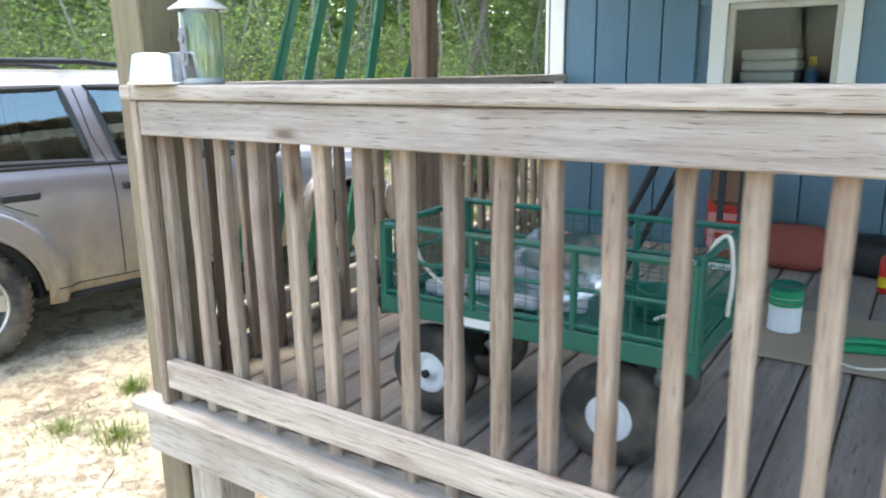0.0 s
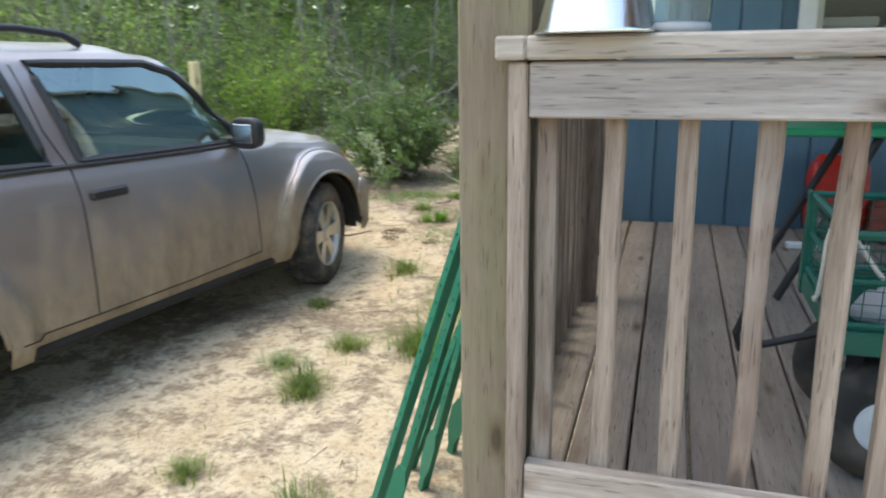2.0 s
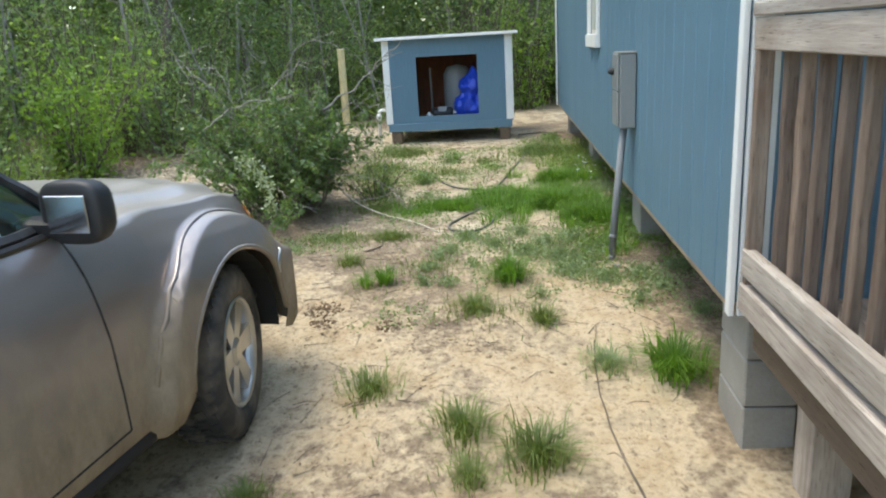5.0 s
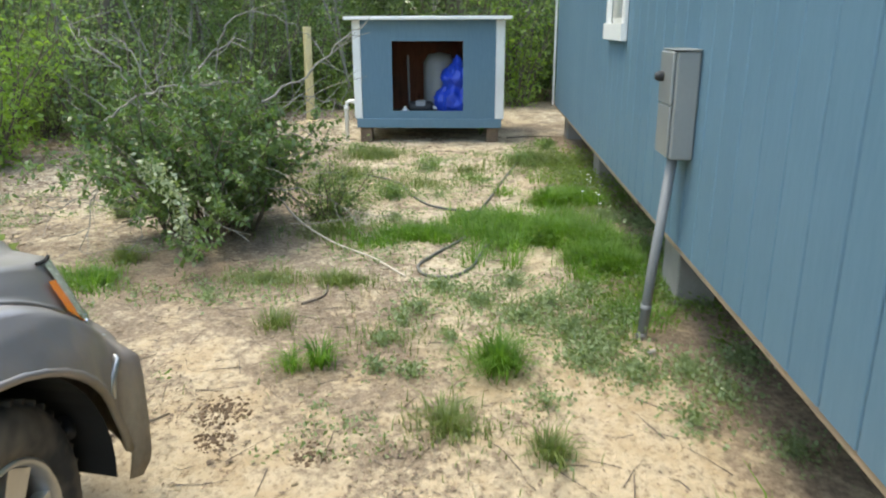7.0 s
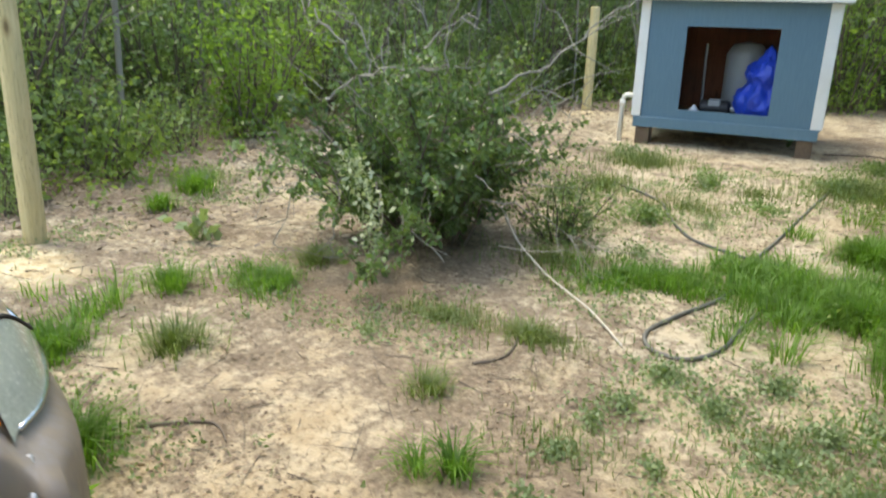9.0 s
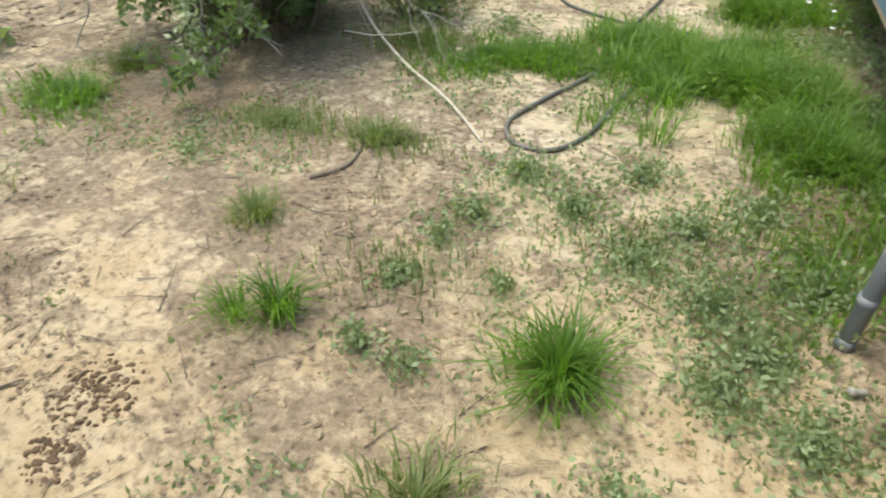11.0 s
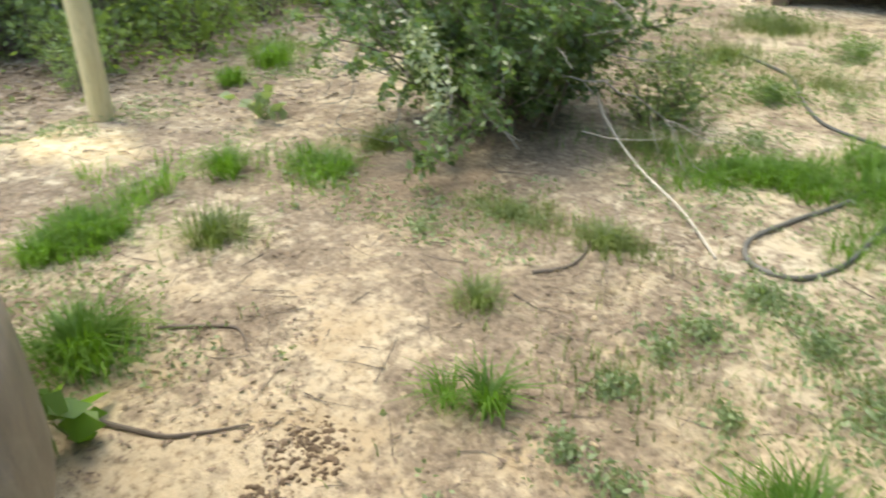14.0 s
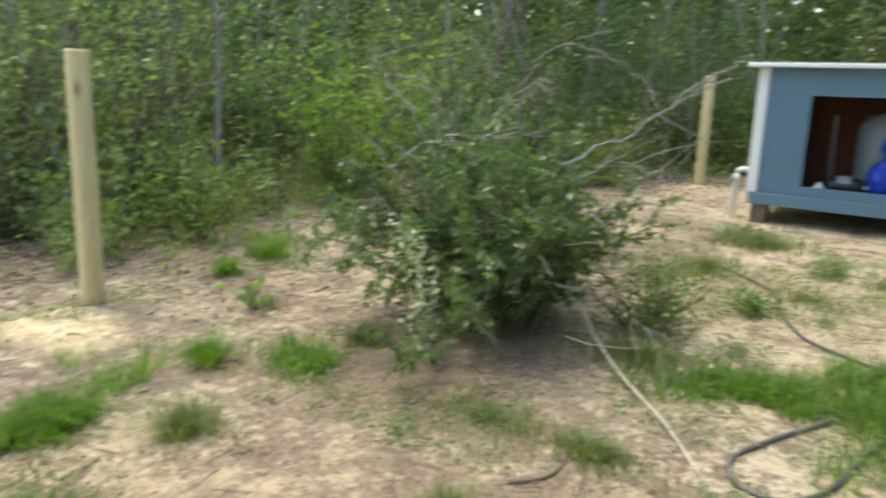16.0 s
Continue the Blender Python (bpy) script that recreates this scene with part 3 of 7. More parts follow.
def block_pier(x, y, top, course=0.195, label="grey concrete block pier under the house"):
    ob = empty("block_pier", label, "pier", pose(x, y, 0), "house piers")
    z, k = ground_z(x, y) - 0.03, 0
    while z < top - 0.05:
        h = min(course, top - 0.004 - z)
        part("block", box_bm((-0.10, -0.16, z), (0.10, 0.16, z + h - 0.006), 0.006), BLOCK, ob)
        z += h
        k += 1


block_pier(-1.80, 5.35, HZ0 - 0.035)
for y in (7.80, 10.56, 13.12):
    block_pier(-1.748, y, HZ0 + 0.018, 0.7, "solid grey concrete pier under the house")
for y in (5.35, 7.66, 10.4, 12.95):
    for x in (0.7, 3.2):
        block_pier(x, y, HZ0 + 0.018)


# unseen panels, added to block light from under the house
for name, lo, hi in (("skirting_east", (HX1, HY0, -0.1), (HX1 + 0.04, HY1, HZ0 - 0.004)), ("skirting_north", (HX + 0.9, HY1 - 0.05, 0.1), (HX1 - 0.004, HY1 - 0.01, HZ0 - 0.004)), ("skirting_south", (HX + 0.5, HY0 + 0.02, -0.1), (HX1 - 0.004, HY0 + 0.06, HZ0 - 0.004))):
    tagged(part(name, box_bm(lo, hi, 0), DARKW), "unseen dark plywood panel added to shade the crawl space", "skirting", kind="structure")


def joists():
    for k in range(5):
        x = HX + 0.35 + k * 1.2
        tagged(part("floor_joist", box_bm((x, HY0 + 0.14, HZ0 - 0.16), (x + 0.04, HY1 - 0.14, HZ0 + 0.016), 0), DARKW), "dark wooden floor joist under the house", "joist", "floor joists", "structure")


joists()

# ---- porch deck and rails ----
DX0, DX1, DY0, DY1, DZ = -1.962, 3.2, 2.06, 5.12, 0.67
RAILTOP = 1.68


def timber(name, lo, hi, axis, parent=None, mat=None, bev=0.004):
    """A board whose own origin is at its middle, so that its grain is its own."""
    c = [(a + b) / 2 for a, b in zip(lo, hi)]
    h = [abs(b - a) / 2 for a, b in zip(lo, hi)]
    ob = part(name, box_bm([-v for v in h], h, bev), mat or W[axis], parent)
    ob.location = c
    return ob


deck = empty("deck", "weathered grey timber porch deck with plank floor", "deck", pose(0, 0, 0), kind="structure")
timber("rim_joist", (DX0 + 0.02, DY0 - 0.028, DZ - 0.18), (DX1, DY0 + 0.01, DZ - 0.042), "x", deck)
# side joist coloured dark for the shade below the deck edge
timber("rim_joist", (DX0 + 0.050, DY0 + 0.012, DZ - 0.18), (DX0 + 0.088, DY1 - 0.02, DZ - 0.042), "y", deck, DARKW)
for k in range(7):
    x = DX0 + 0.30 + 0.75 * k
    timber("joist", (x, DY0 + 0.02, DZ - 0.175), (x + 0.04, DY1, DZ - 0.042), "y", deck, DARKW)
for x in (-1.72, 0.6, 2.9):
    for y in (2.14, 4.9):
        gz = ground_z(x, y) - 0.05
        tagged(timber("deck_post", (x - 0.07, y - 0.07, gz), (x + 0.07, y + 0.07, DZ - 0.18), "z"), "square weathered timber post under the deck", "post", "deck posts")


def spindle_bm(rnd, half, w=0.0205):
    """A hand-sawn square baluster: width wanders along its length, corners worn."""
    bm = bmesh.new()
    rings = []
    for k in range(7):
        z = -half + 2 * half * k / 6
        a, c = w * rnd.uniform(0.86, 1.07), 0.005
        b = w * rnd.uniform(0.9, 1.05)
        ox, oy = rnd.uniform(-0.0018, 0.0018), rnd.uniform(-0.0018, 0.0018)
        rings.append([bm.verts.new((ox + x, oy + y, z)) for x, y in ((-a + c, -b), (a - c, -b), (a, -b + c), (a, b - c), (a - c, b), (-a + c, b), (-a, b - c), (-a, -b + c))])
    for p, q in zip(rings, rings[1:]):
        for k in range(8):
            bm.faces.new((p[k], p[(k + 1) % 8], q[(k + 1) % 8], q[k]))
    bm.faces.new(rings[0][::-1])
    bm.faces.new(rings[-1])
    return bm


def railing_front():
    r = empty("railing", "weathered timber railing along the front of the porch", "railing", pose(0, 0, 0))
    timber("cap_end", (-1.895, DY0 - 0.030, RAILTOP - 0.042), (-1.8385, DY0 + 0.026, RAILTOP), "x", r, bev=0.005)
    timber("cap_rail", (-1.838, DY0 - 0.030, RAILTOP - 0.042), (DX1, DY0 + 0.110, RAILTOP), "x", r, bev=0.005)
    timber("upper_rail", (-1.835, DY0 - 0.012, 1.535), (DX1, DY0 + 0.026, RAILTOP - 0.046), "x", r)
    timber("lower_rail", (-1.835, DY0 - 0.010, 0.728), (DX1, DY0 + 0.028, 0.822), "x", r)
    timber("end_board", (-1.873, DY0 - 0.014, 0.672), (-1.837, DY0 + 0.0265, RAILTOP - 0.046), "z", r, BALW)
    rnd = random.Random(4)
    places = [-1.808, -1.683, -1.55, -1.415, -1.281, -1.172, -1.043, -0.912, -0.779, -0.65, -0.528, -0.394, -0.259, -0.128, 0.009]
    while places[-1] < DX1 - 0.2:
        places.append(places[-1] + 0.132 + rnd.uniform(-0.006, 0.006))
    for x in places:
        b = part("baluster", spindle_bm(rnd, 0.482), BALW, r)
        b.location = (x, DY0 + 0.050, 1.153)
        b.rotation_euler = (rnd.uniform(-0.006, 0.006), rnd.uniform(-0.007, 0.007), rnd.uniform(-0.12, 0.12))


def railing_side():
    r = empty("railing", "weathered timber railing along the side of the porch", "railing", pose(0, 0, 0))
    x = DX0
    timber("cap_rail", (x - 0.018, DY0 + 0.215, RAILTOP - 0.042), (x + 0.125, DY1 - 0.036, RAILTOP), "y", r, bev=0.005)
    timber("upper_rail", (x - 0.010, DY0 + 0.250, 1.535), (x + 0.028, DY1 - 0.036, RAILTOP - 0.046), "y", r)
    timber("lower_rail", (x - 0.012, DY0 + 0.250, 0.778), (x + 0.028, DY1 - 0.036, 0.880), "y", r, bev=0.007)
    timber("kick_board", (x - 0.016, DY0 + 0.250, 0.650), (x + 0.028, DY1 - 0.036, 0.754), "y", r, bev=0.007)
    timber("end_board", (x - 0.006, DY0 + 0.212, 0.672), (x + 0.030, DY0 + 0.248, RAILTOP - 0.046), "z", r, BALW)
    timber("end_board", (x - 0.006, DY1 - 0.078, 0.672), (x + 0.045, DY1 - 0.040, RAILTOP - 0.046), "z", r, BALW)
    rnd = random.Random(5)
    y = DY0 + 0.30
    while y < DY1 - 0.12:
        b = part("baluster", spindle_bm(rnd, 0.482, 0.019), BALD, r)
        b.location = (x + 0.050, y, 1.153)
        b.rotation_euler = (rnd.uniform(-0.008, 0.008), rnd.uniform(-0.006, 0.006), rnd.uniform(-0.12, 0.12))
        y += 0.128 + rnd.uniform(-0.006, 0.006)


railing_front()
railing_side()
for x, y, label in ((-1.910, 2.158, "tall greenish treated post at the porch corner"), (-1.889, 3.60, "tall dark timber post beside the porch railing"), (0.9, 2.2, "tall timber post of the porch roof"), (3.1, 2.2, "tall timber post of the porch roof")):
    base = ground_z(x, y) - 0.05 if x < -1.9 else DZ
    hw = 0.070 if x < -1.9 else 0.047
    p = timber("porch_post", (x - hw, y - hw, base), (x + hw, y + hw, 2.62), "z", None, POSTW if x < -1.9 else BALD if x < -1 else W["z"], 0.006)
    tagged(p, label, "post", "porch roof posts")
tagged(timber("porch_beam", (-2.05, 2.04, 2.622), (DX1 + 0.1, 2.17, 2.80), "x"), "weathered timber beam under the porch roof", "beam", kind="structure")
tagged(timber("porch_beam", (-2.05, 2.172, 2.622), (-1.78, DY1 - 0.02, 2.80), "y"), "weathered timber beam under the porch roof", "beam", kind="structure")


def porch_roof():
    bm = bmesh.new()
    pts = [(DY0 - 0.10, 2.81), (DY1 + 0.0, 3.06), (DY1 + 0.0, 3.11), (DY0 - 0.10, 2.86)]
    a = [bm.verts.new((-2.12, y, z)) for y, z in pts]
    b = [bm.verts.new((DX1 + 0.3, y, z)) for y, z in pts]
    for i in range(4):
        bm.faces.new((a[i], a[(i + 1) % 4], b[(i + 1) % 4], b[i]))
    bm.faces.new(a[::-1])
    bm.faces.new(b)
    bmesh.ops.recalc_face_normals(bm, faces=bm.faces)
    tagged(part("porch_roof", bm, DARKW), "plain timber roof over the porch deck", "roof", kind="structure")


porch_roof()

# ---- blue pump shed ----
PX0, PX1, PY, PZ0, PZ1, PD = -4.36, -2.64, 12.72, 0.42, 1.64, 1.25


def pump_shed():
    s = empty("pump_shed", "small blue plywood pump shed with white trim, open front", "shed", pose(0, 0, 0))
    ox0, ox1, oz0, oz1 = -3.925, -3.10, 0.615, 1.405
    t = 0.02
    for lo, hi in (((PX0, PY, PZ0 + 0.09), (ox0, PY + t, PZ1)), ((ox1, PY, PZ0 + 0.09), (PX1, PY + t, PZ1)), ((ox0, PY, PZ0 + 0.09), (ox1, PY + t, oz0)), ((ox0, PY, oz1), (ox1, PY + t, PZ1))):
        part("front_panel", box_bm(lo, hi, 0), BLUE, s)
    part("side_panel", box_bm((PX0, PY + t, PZ0 + 0.09), (PX0 + t, PY + PD, PZ1), 0), BLUE, s)
    part("side_panel", box_bm((PX1 - t, PY + t, PZ0 + 0.09), (PX1, PY + PD, PZ1), 0), BLUE, s)
    part("back_panel", box_bm((PX0 + t, PY + PD - t, PZ0 + 0.09), (PX1 - t, PY + PD, PZ1), 0), PLYRED, s)
    part("lining", box_bm((PX0 + t, PY + t + 0.01, PZ0 + 0.1), (PX0 + t + 0.012, PY + PD - t, PZ1), 0), PLYRED, s)
    part("lining", box_bm((PX1 - t - 0.012, PY + t + 0.01, PZ0 + 0.1), (PX1 - t, PY + PD - t, PZ1), 0), PLYRED, s)
    part("base_board", box_bm((PX0 + 0.01, PY - 0.03, PZ0), (PX1 - 0.01, PY - 0.002, PZ0 + 0.105), 0.004), BLUE, s)
    part("floor_panel", box_bm((PX0 + 0.01, PY, PZ0), (PX1 - 0.01, PY + PD, PZ0 + 0.088), 0.0), DARKW, s)
    for x0, x1 in ((PX0 - 0.015, PX0 + 0.075), (PX1 - 0.085, PX1 + 0.015)):
        part("corner_trim", box_bm((x0, PY - 0.022, PZ0 + 0.108), (x1, PY - 0.001, PZ1 - 0.004), 0.003), WHITE, s)
    part("corner_trim", box_bm((PX0 - 0.018, PY + 0.001, PZ0 + 0.108), (PX0 - 0.001, PY + 0.08, PZ1 - 0.004), 0.003), WHITE, s)
    part("corner_trim", box_bm((PX1 + 0.001, PY + 0.001, PZ0 + 0.108), (PX1 + 0.018, PY + 0.08, PZ1 - 0.004), 0.003), WHITE, s)
    roof = part("roof", box_bm((PX0 - 0.09, PY - 0.14, PZ1), (PX1 + 0.09, PY + PD + 0.1, PZ1 + 0.035), 0.004), WHITE, s, "white-edged flat roof")
    part("roofing_sheet", box_bm((PX0 - 0.08, PY - 0.13, PZ1 + 0.036), (PX1 + 0.08, PY + PD + 0.09, PZ1 + 0.044), 0), GREYBOX, roof)
    for x in (PX0 + 0.10, PX1 - 0.12):
        for y in (PY + 0.06, PY + PD - 0.1):
            g = ground_z(x, y) - 0.02
            part("foot_block", box_bm((x - 0.06, y - 0.06, g), (x + 0.08, y + 0.1, PZ0 - 0.002), 0.006), DARKW, s)
    fz = PZ0 + 0.09
    # pump gear and tarpaulin inside
    tank = empty("pressure_tank", "grey upright water pressure tank inside the shed", "tank", pose(-3.42, PY + 0.75, fz))
    part("shell", lathe_bm([(0, 0.02), (0.15, 0.02), (0.2, 0.08), (0.2, 0.62), (0.14, 0.72), (0, 0.75)], seg=28), GREYTANK, tank, smooth=True)
    part("base_ring", lathe_bm([(0.17, 0.0), (0.18, 0.0), (0.18, 0.06), (0.17, 0.06)], seg=24), BLACK, tank)
    tarp = bmesh.new()
    bmesh.ops.create_icosphere(tarp, subdivisions=5, radius=1.0)
    for v in tarp.verts:
        n = v.co.copy()
        k = 1 + 0.14 * noise.noise(n * 2.1) + 0.10 * abs(noise.noise(n * 5.0 + Vector((3, 1, 2)))) + 0.05 * noise.noise(n * 11)
        wz = 0.5 + 0.5 * n.z
        r = 0.27 * (1.05 - 0.35 * wz)
        lump = 1 - 0.30 * math.exp(-((n.z - 0.15) / 0.16) ** 2) + 0.16 * abs(noise.noise(n * 3.3 + Vector((5, 2, 8))))
        v.co = Vector((n.x * r * k * lump + 0.05 * wz, n.y * 0.24 * k * lump, max(0.0, (n.z * 0.5 + 0.42) * 0.72 * k)))
    tp = part("blue_tarp", tarp, BLUETARP, None, smooth=True)
    tp.location = (-3.20, PY + 0.30, fz + 0.002)
    tagged(tp, "crumpled bright blue tarpaulin bundle inside the shed", "tarpaulin")
    pump = empty("water_pump", "dark electric water pump with a pale label", "pump", pose(-3.62, PY + 0.30, fz))
    part("motor", lathe_bm([(0, -0.14), (0.07, -0.14), (0.08, -0.12), (0.08, 0.12), (0.06, 0.15), (0, 0.15)], pose(0, 0, 0.11, 0, 90, 0)), BLACK, pump, smooth=True)
    part("foot", box_bm((-0.1, -0.06, 0), (0.1, 0.06, 0.035)), BLACK, pump)
    part("cover", box_bm((-0.06, -0.075, 0.13), (0.06, 0.03, 0.20), 0.01), GREYTANK, pump)
    part("pipe", tube_bm([(0.15, 0, 0.11), (0.22, 0, 0.11), (0.22, 0, 0.20)], 0.02), PVC, pump)
    jug = empty("plastic_jug", "small white plastic jug on the shed floor", "jug", pose(-3.80, PY + 0.16, fz))
    part("body", lathe_bm([(0, 0), (0.05, 0), (0.055, 0.02), (0.055, 0.09), (0.02, 0.12), (0.02, 0.14), (0, 0.14)], seg=16), HUBWHITE, jug, smooth=True)
    stick = part("upright_pipe", tube_bm([(-3.78, PY + 0.55, fz), (-3.79, PY + 0.5, fz + 0.72)], 0.014), CONDUIT)
    tagged(stick, "thin upright pipe inside the shed", "pipe")


pump_shed()
stand = empty("standpipe", "white plastic water pipe beside the blue shed", "pipe", pose(0, 0, 0))
part("riser", tube_bm([(-4.49, PY + 0.05, ground_z(-4.49, PY) - 0.03), (-4.485, PY + 0.05, 0.66), (-4.475, PY + 0.05, 0.705), (-4.45, PY + 0.05, 0.72), (-4.362, PY + 0.05, 0.72)], 0.024, sides=10), PVC, stand, smooth=True)
part("elbow", lathe_bm([(0.024, -0.03), (0.032, -0.03), (0.032, 0.03), (0.024, 0.03)], pose(-4.486, PY + 0.05, 0.64), 14), PVC, stand, smooth=True)


# ---- electric meter box and conduit ----
def meter_box():
    b = empty("meter_box", "tall grey metal electric meter box on the blue wall", "meter box", pose(0, 0, 0))
    y0, y1, x0 = 7.113, 7.335, HX - 0.112
    part("case", box_bm((x0, y0, 1.04), (HX - 0.014, y1, 1.482), 0.008), GREYBOX, b)
    part("cover", box_bm((x0 - 0.014, y0 + 0.008, 1.05), (x0 - 0.001, y1 - 0.008, 1.262), 0.005), GREYBOX, b)
    part("cover", box_bm((x0 - 0.016, y0 + 0.006, 1.266), (x0 - 0.001, y1 - 0.006, 1.479), 0.005), GREYBOX, b)
    part("knob", lathe_bm([(0, 0), (0.022, 0), (0.022, 0.02), (0.012, 0.035), (0, 0.035)], pose(x0 - 0.016, y1 - 0.07, 1.375, 0, -90, 0), 14), BLACK, b)
    part("top_flange", box_bm((x0 - 0.01, y0 - 0.004, 1.483), (HX - 0.014, y1 + 0.004, 1.489)), GREYBOX, b)
    g = ground_z(-2.1, 7.2)
    c = empty("conduit", "leaning grey electrical conduit rising from the ground", "conduit", pose(0, 0, 0))
    part("pipe", tube_bm([(-2.105, 7.235, g - 0.05), (-2.080, 7.225, g + 0.35), (-2.038, 7.205, 1.038)], 0.0225, sides=14), CONDUIT, c, smooth=True)
    for z in (g + 0.02, g + 0.16):
        part("coupling", lathe_bm([(0.022, -0.016), (0.0255, -0.016), (0.0255, 0.016), (0.022, 0.016)], pose(-2.104 + 0.07 * (z - g), 7.235 - 0.03 * (z - g), z, 2, 4, 0), 14), CONDUIT, c, smooth=True)


meter_box()


def fence_post(x, y, top, r, lean=(0.0, 0.0)):
    g = ground_z(x, y) - 0.08
    prof = [(0, 0), (r, 0), (r * 1.02, 0.3), (r * 0.98, (top - g) * 0.7), (r * 0.95, top - g - 0.01), (r * 0.85, top - g), (0, top - g)]
    p = part("fence_post", lathe_bm(prof, None, 18), FENCEW, None)
    p.matrix_world = pose(x, y, g, lean[0], lean[1], 20)
    tagged(p, "round pale treated timber fence post set in loose sand", "post", "fence posts")


fence_post(-6.585, 7.665, 1.60, 0.062, (0, 1.6))
fence_post(-5.26, 14.2, 1.565, 0.058, (0, 0.5))


# ---- parked sport utility vehicle ----
def paint_mat():
    m, nt, b = blank("taupe_car_paint_with_mud")
    v = mapped(nt)
    sep = nt.nodes.new("ShaderNodeSeparateXYZ")
    nt.links.new(v, sep.inputs[0])
    streak = nt.nodes.new("ShaderNodeMapping")
    streak.inputs["Scale"].default_value = (1, 1, 0.45)
    nt.links.new(v, streak.inputs[0])
    n1, n2, n3 = noise_tex(nt, streak.outputs[0], 2.6, 5, 0.65), noise_tex(nt, streak.outputs[0], 9, 6, 0.75), noise_tex(nt, v, 90, 4, 0.7)
    h = math_node(nt, "ADD", math_node(nt, "MULTIPLY", sep.outputs[2], -1.35), math_node(nt, "ADD", math_node(nt, "MULTIPLY", n1, 1.1), math_node(nt, "ADD", math_node(nt, "MULTIPLY", n2, 0.8), 0.27)))
    mud = ramp(nt, h, [(0.0, (0.03, 0.03, 0.03)), (0.06, (0.10, 0.10, 0.10)), (0.28, (0.62, 0.62, 0.62)), (0.5, (0.92, 0.92, 0.92))])
    mudcol = ramp(nt, n2, [(0.3, (0.17, 0.125, 0.075)), (0.7, (0.34, 0.265, 0.175))])
    dust = math_node(nt, "MULTIPLY", ramp(nt, n3, [(0.4, (0, 0, 0)), (0.8, (1, 1, 1))]), 0.10)
    col = mixc(nt, dust, (0.295, 0.245, 0.232), (0.37, 0.33, 0.295))
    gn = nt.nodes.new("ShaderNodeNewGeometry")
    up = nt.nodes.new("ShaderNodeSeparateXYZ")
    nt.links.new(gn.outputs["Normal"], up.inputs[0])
    # paler by upward normal: dust and the sky's sheen, both painted in
    dust_sheen = math_node(nt, "MULTIPLY", ramp(nt, up.outputs[2], [(0.35, (0, 0, 0)), (0.95, (1, 1, 1))]), math_node(nt, "ADD", math_node(nt, "MULTIPLY", n1, 0.6), 0.35))
    col = mixc(nt, dust_sheen, col, (0.52, 0.48, 0.455))
    col = mixc(nt, mud, col, mudcol)
    nt.links.new(col, b.inputs["Base Color"])
    nt.links.new(math_node(nt, "ADD", math_node(nt, "MULTIPLY", mud, 0.5), 0.34), b.inputs["Roughness"])
    inv = math_node(nt, "MULTIPLY", math_node(nt, "SUBTRACT", 1.0, mud), math_node(nt, "SUBTRACT", 1.0, math_node(nt, "MULTIPLY", dust_sheen, 0.7)))
    nt.links.new(math_node(nt, "MULTIPLY", inv, 0.7), b.inputs["Metallic"])
    nt.links.new(math_node(nt, "MULTIPLY", inv, 0.9), b.inputs["Coat Weight"])
    b.inputs["Coat Roughness"].default_value = 0.12
    bump(nt, b, math_node(nt, "MULTIPLY", n3, mud), 0.25, 0.004)
    return m


PAINT = paint_mat()
CABIN = plain("dark_cabin_trim", (0.045, 0.045, 0.042), 0.8, vary=0.2)
SEATC = plain("grey_seat_cloth", (0.10, 0.10, 0.095), 0.95, vary=0.2, scale=20)
AMBER = plain("amber_lens", (0.75, 0.20, 0.01), 0.25, vary=0.08, coat=0.6)
CHROME = plain("chrome_strip", (0.7, 0.7, 0.7), 0.15, metal=1.0, vary=0.05, bmp=0)
UNDER = plain("dark_underbody", (0.02, 0.018, 0.016), 0.9, vary=0.3)

HUB_F, HUB_R, HUBZ = 1.435, -1.435, 0.37


def interp(x, pts):
    for (a, va), (b, vb) in zip(pts, pts[1:]):
        if x <= b:
            u = min(1, max(0, (x - a) / (b - a)))
            u = u * u * (3 - 2 * u)
            return va + (vb - va) * u
    return pts[-1][1]


def car_w(x):
    """Half width in plan, rounding off at nose and tail."""
    if x > 1.45:
        u = min(1.0, (x - 1.45) / 0.745)
        return 0.93 * max(0.0, 1 - u ** 3.0) ** 0.5 * 0.68 + 0.93 * 0.32
    if x < -2.15:
        u = min(1.0, (-2.15 - x) / 0.45)
        return 0.93 * max(0.0, 1 - u ** 3.0) ** 0.45 * 0.35 + 0.93 * 0.65
    return 0.93


def car_top(x):
    return interp(x, [(-2.60, 1.02), (-2.52, 1.10), (-2.28, 1.62), (-2.0, 1.70), (-1.0, 1.73), (0.0, 1.715), (0.30, 1.66), (1.06, 1.15), (1.15, 1.135), (1.55, 1.095), (1.88, 1.045), (1.99, 1.01), (2.08, 0.945), (2.195, 0.82)])


def car_low(x):
    z = interp(x, [(-2.60, 0.50), (-2.3, 0.42), (-1.9, 0.36), (-0.9, 0.31), (0.95, 0.31), (1.9, 0.31), (2.195, 0.36)])
    for hx in (HUB_F, HUB_R):
        d = abs(x - hx)
        if d < 0.435:
            z = max(z, HUBZ + 0.02 + math.sqrt(0.435 ** 2 - d * d))
    return z


SIDE = [(-0.045, 0.0), (-0.005, 0.10), (0.0, 0.30), (0.0, 0.55), (-0.008, 0.70), (-0.022, 0.83), (-0.050, 0.94), (-0.075, 1.0)]
ROOF = [(0.075, 0.0), (0.10, 0.10), (0.135, 0.30), (0.175, 0.50), (0.215, 0.68), (0.255, 0.82), (0.31, 0.90), (0.42, 0.955), (0.60, 0.985), (0.93, 1.0)]


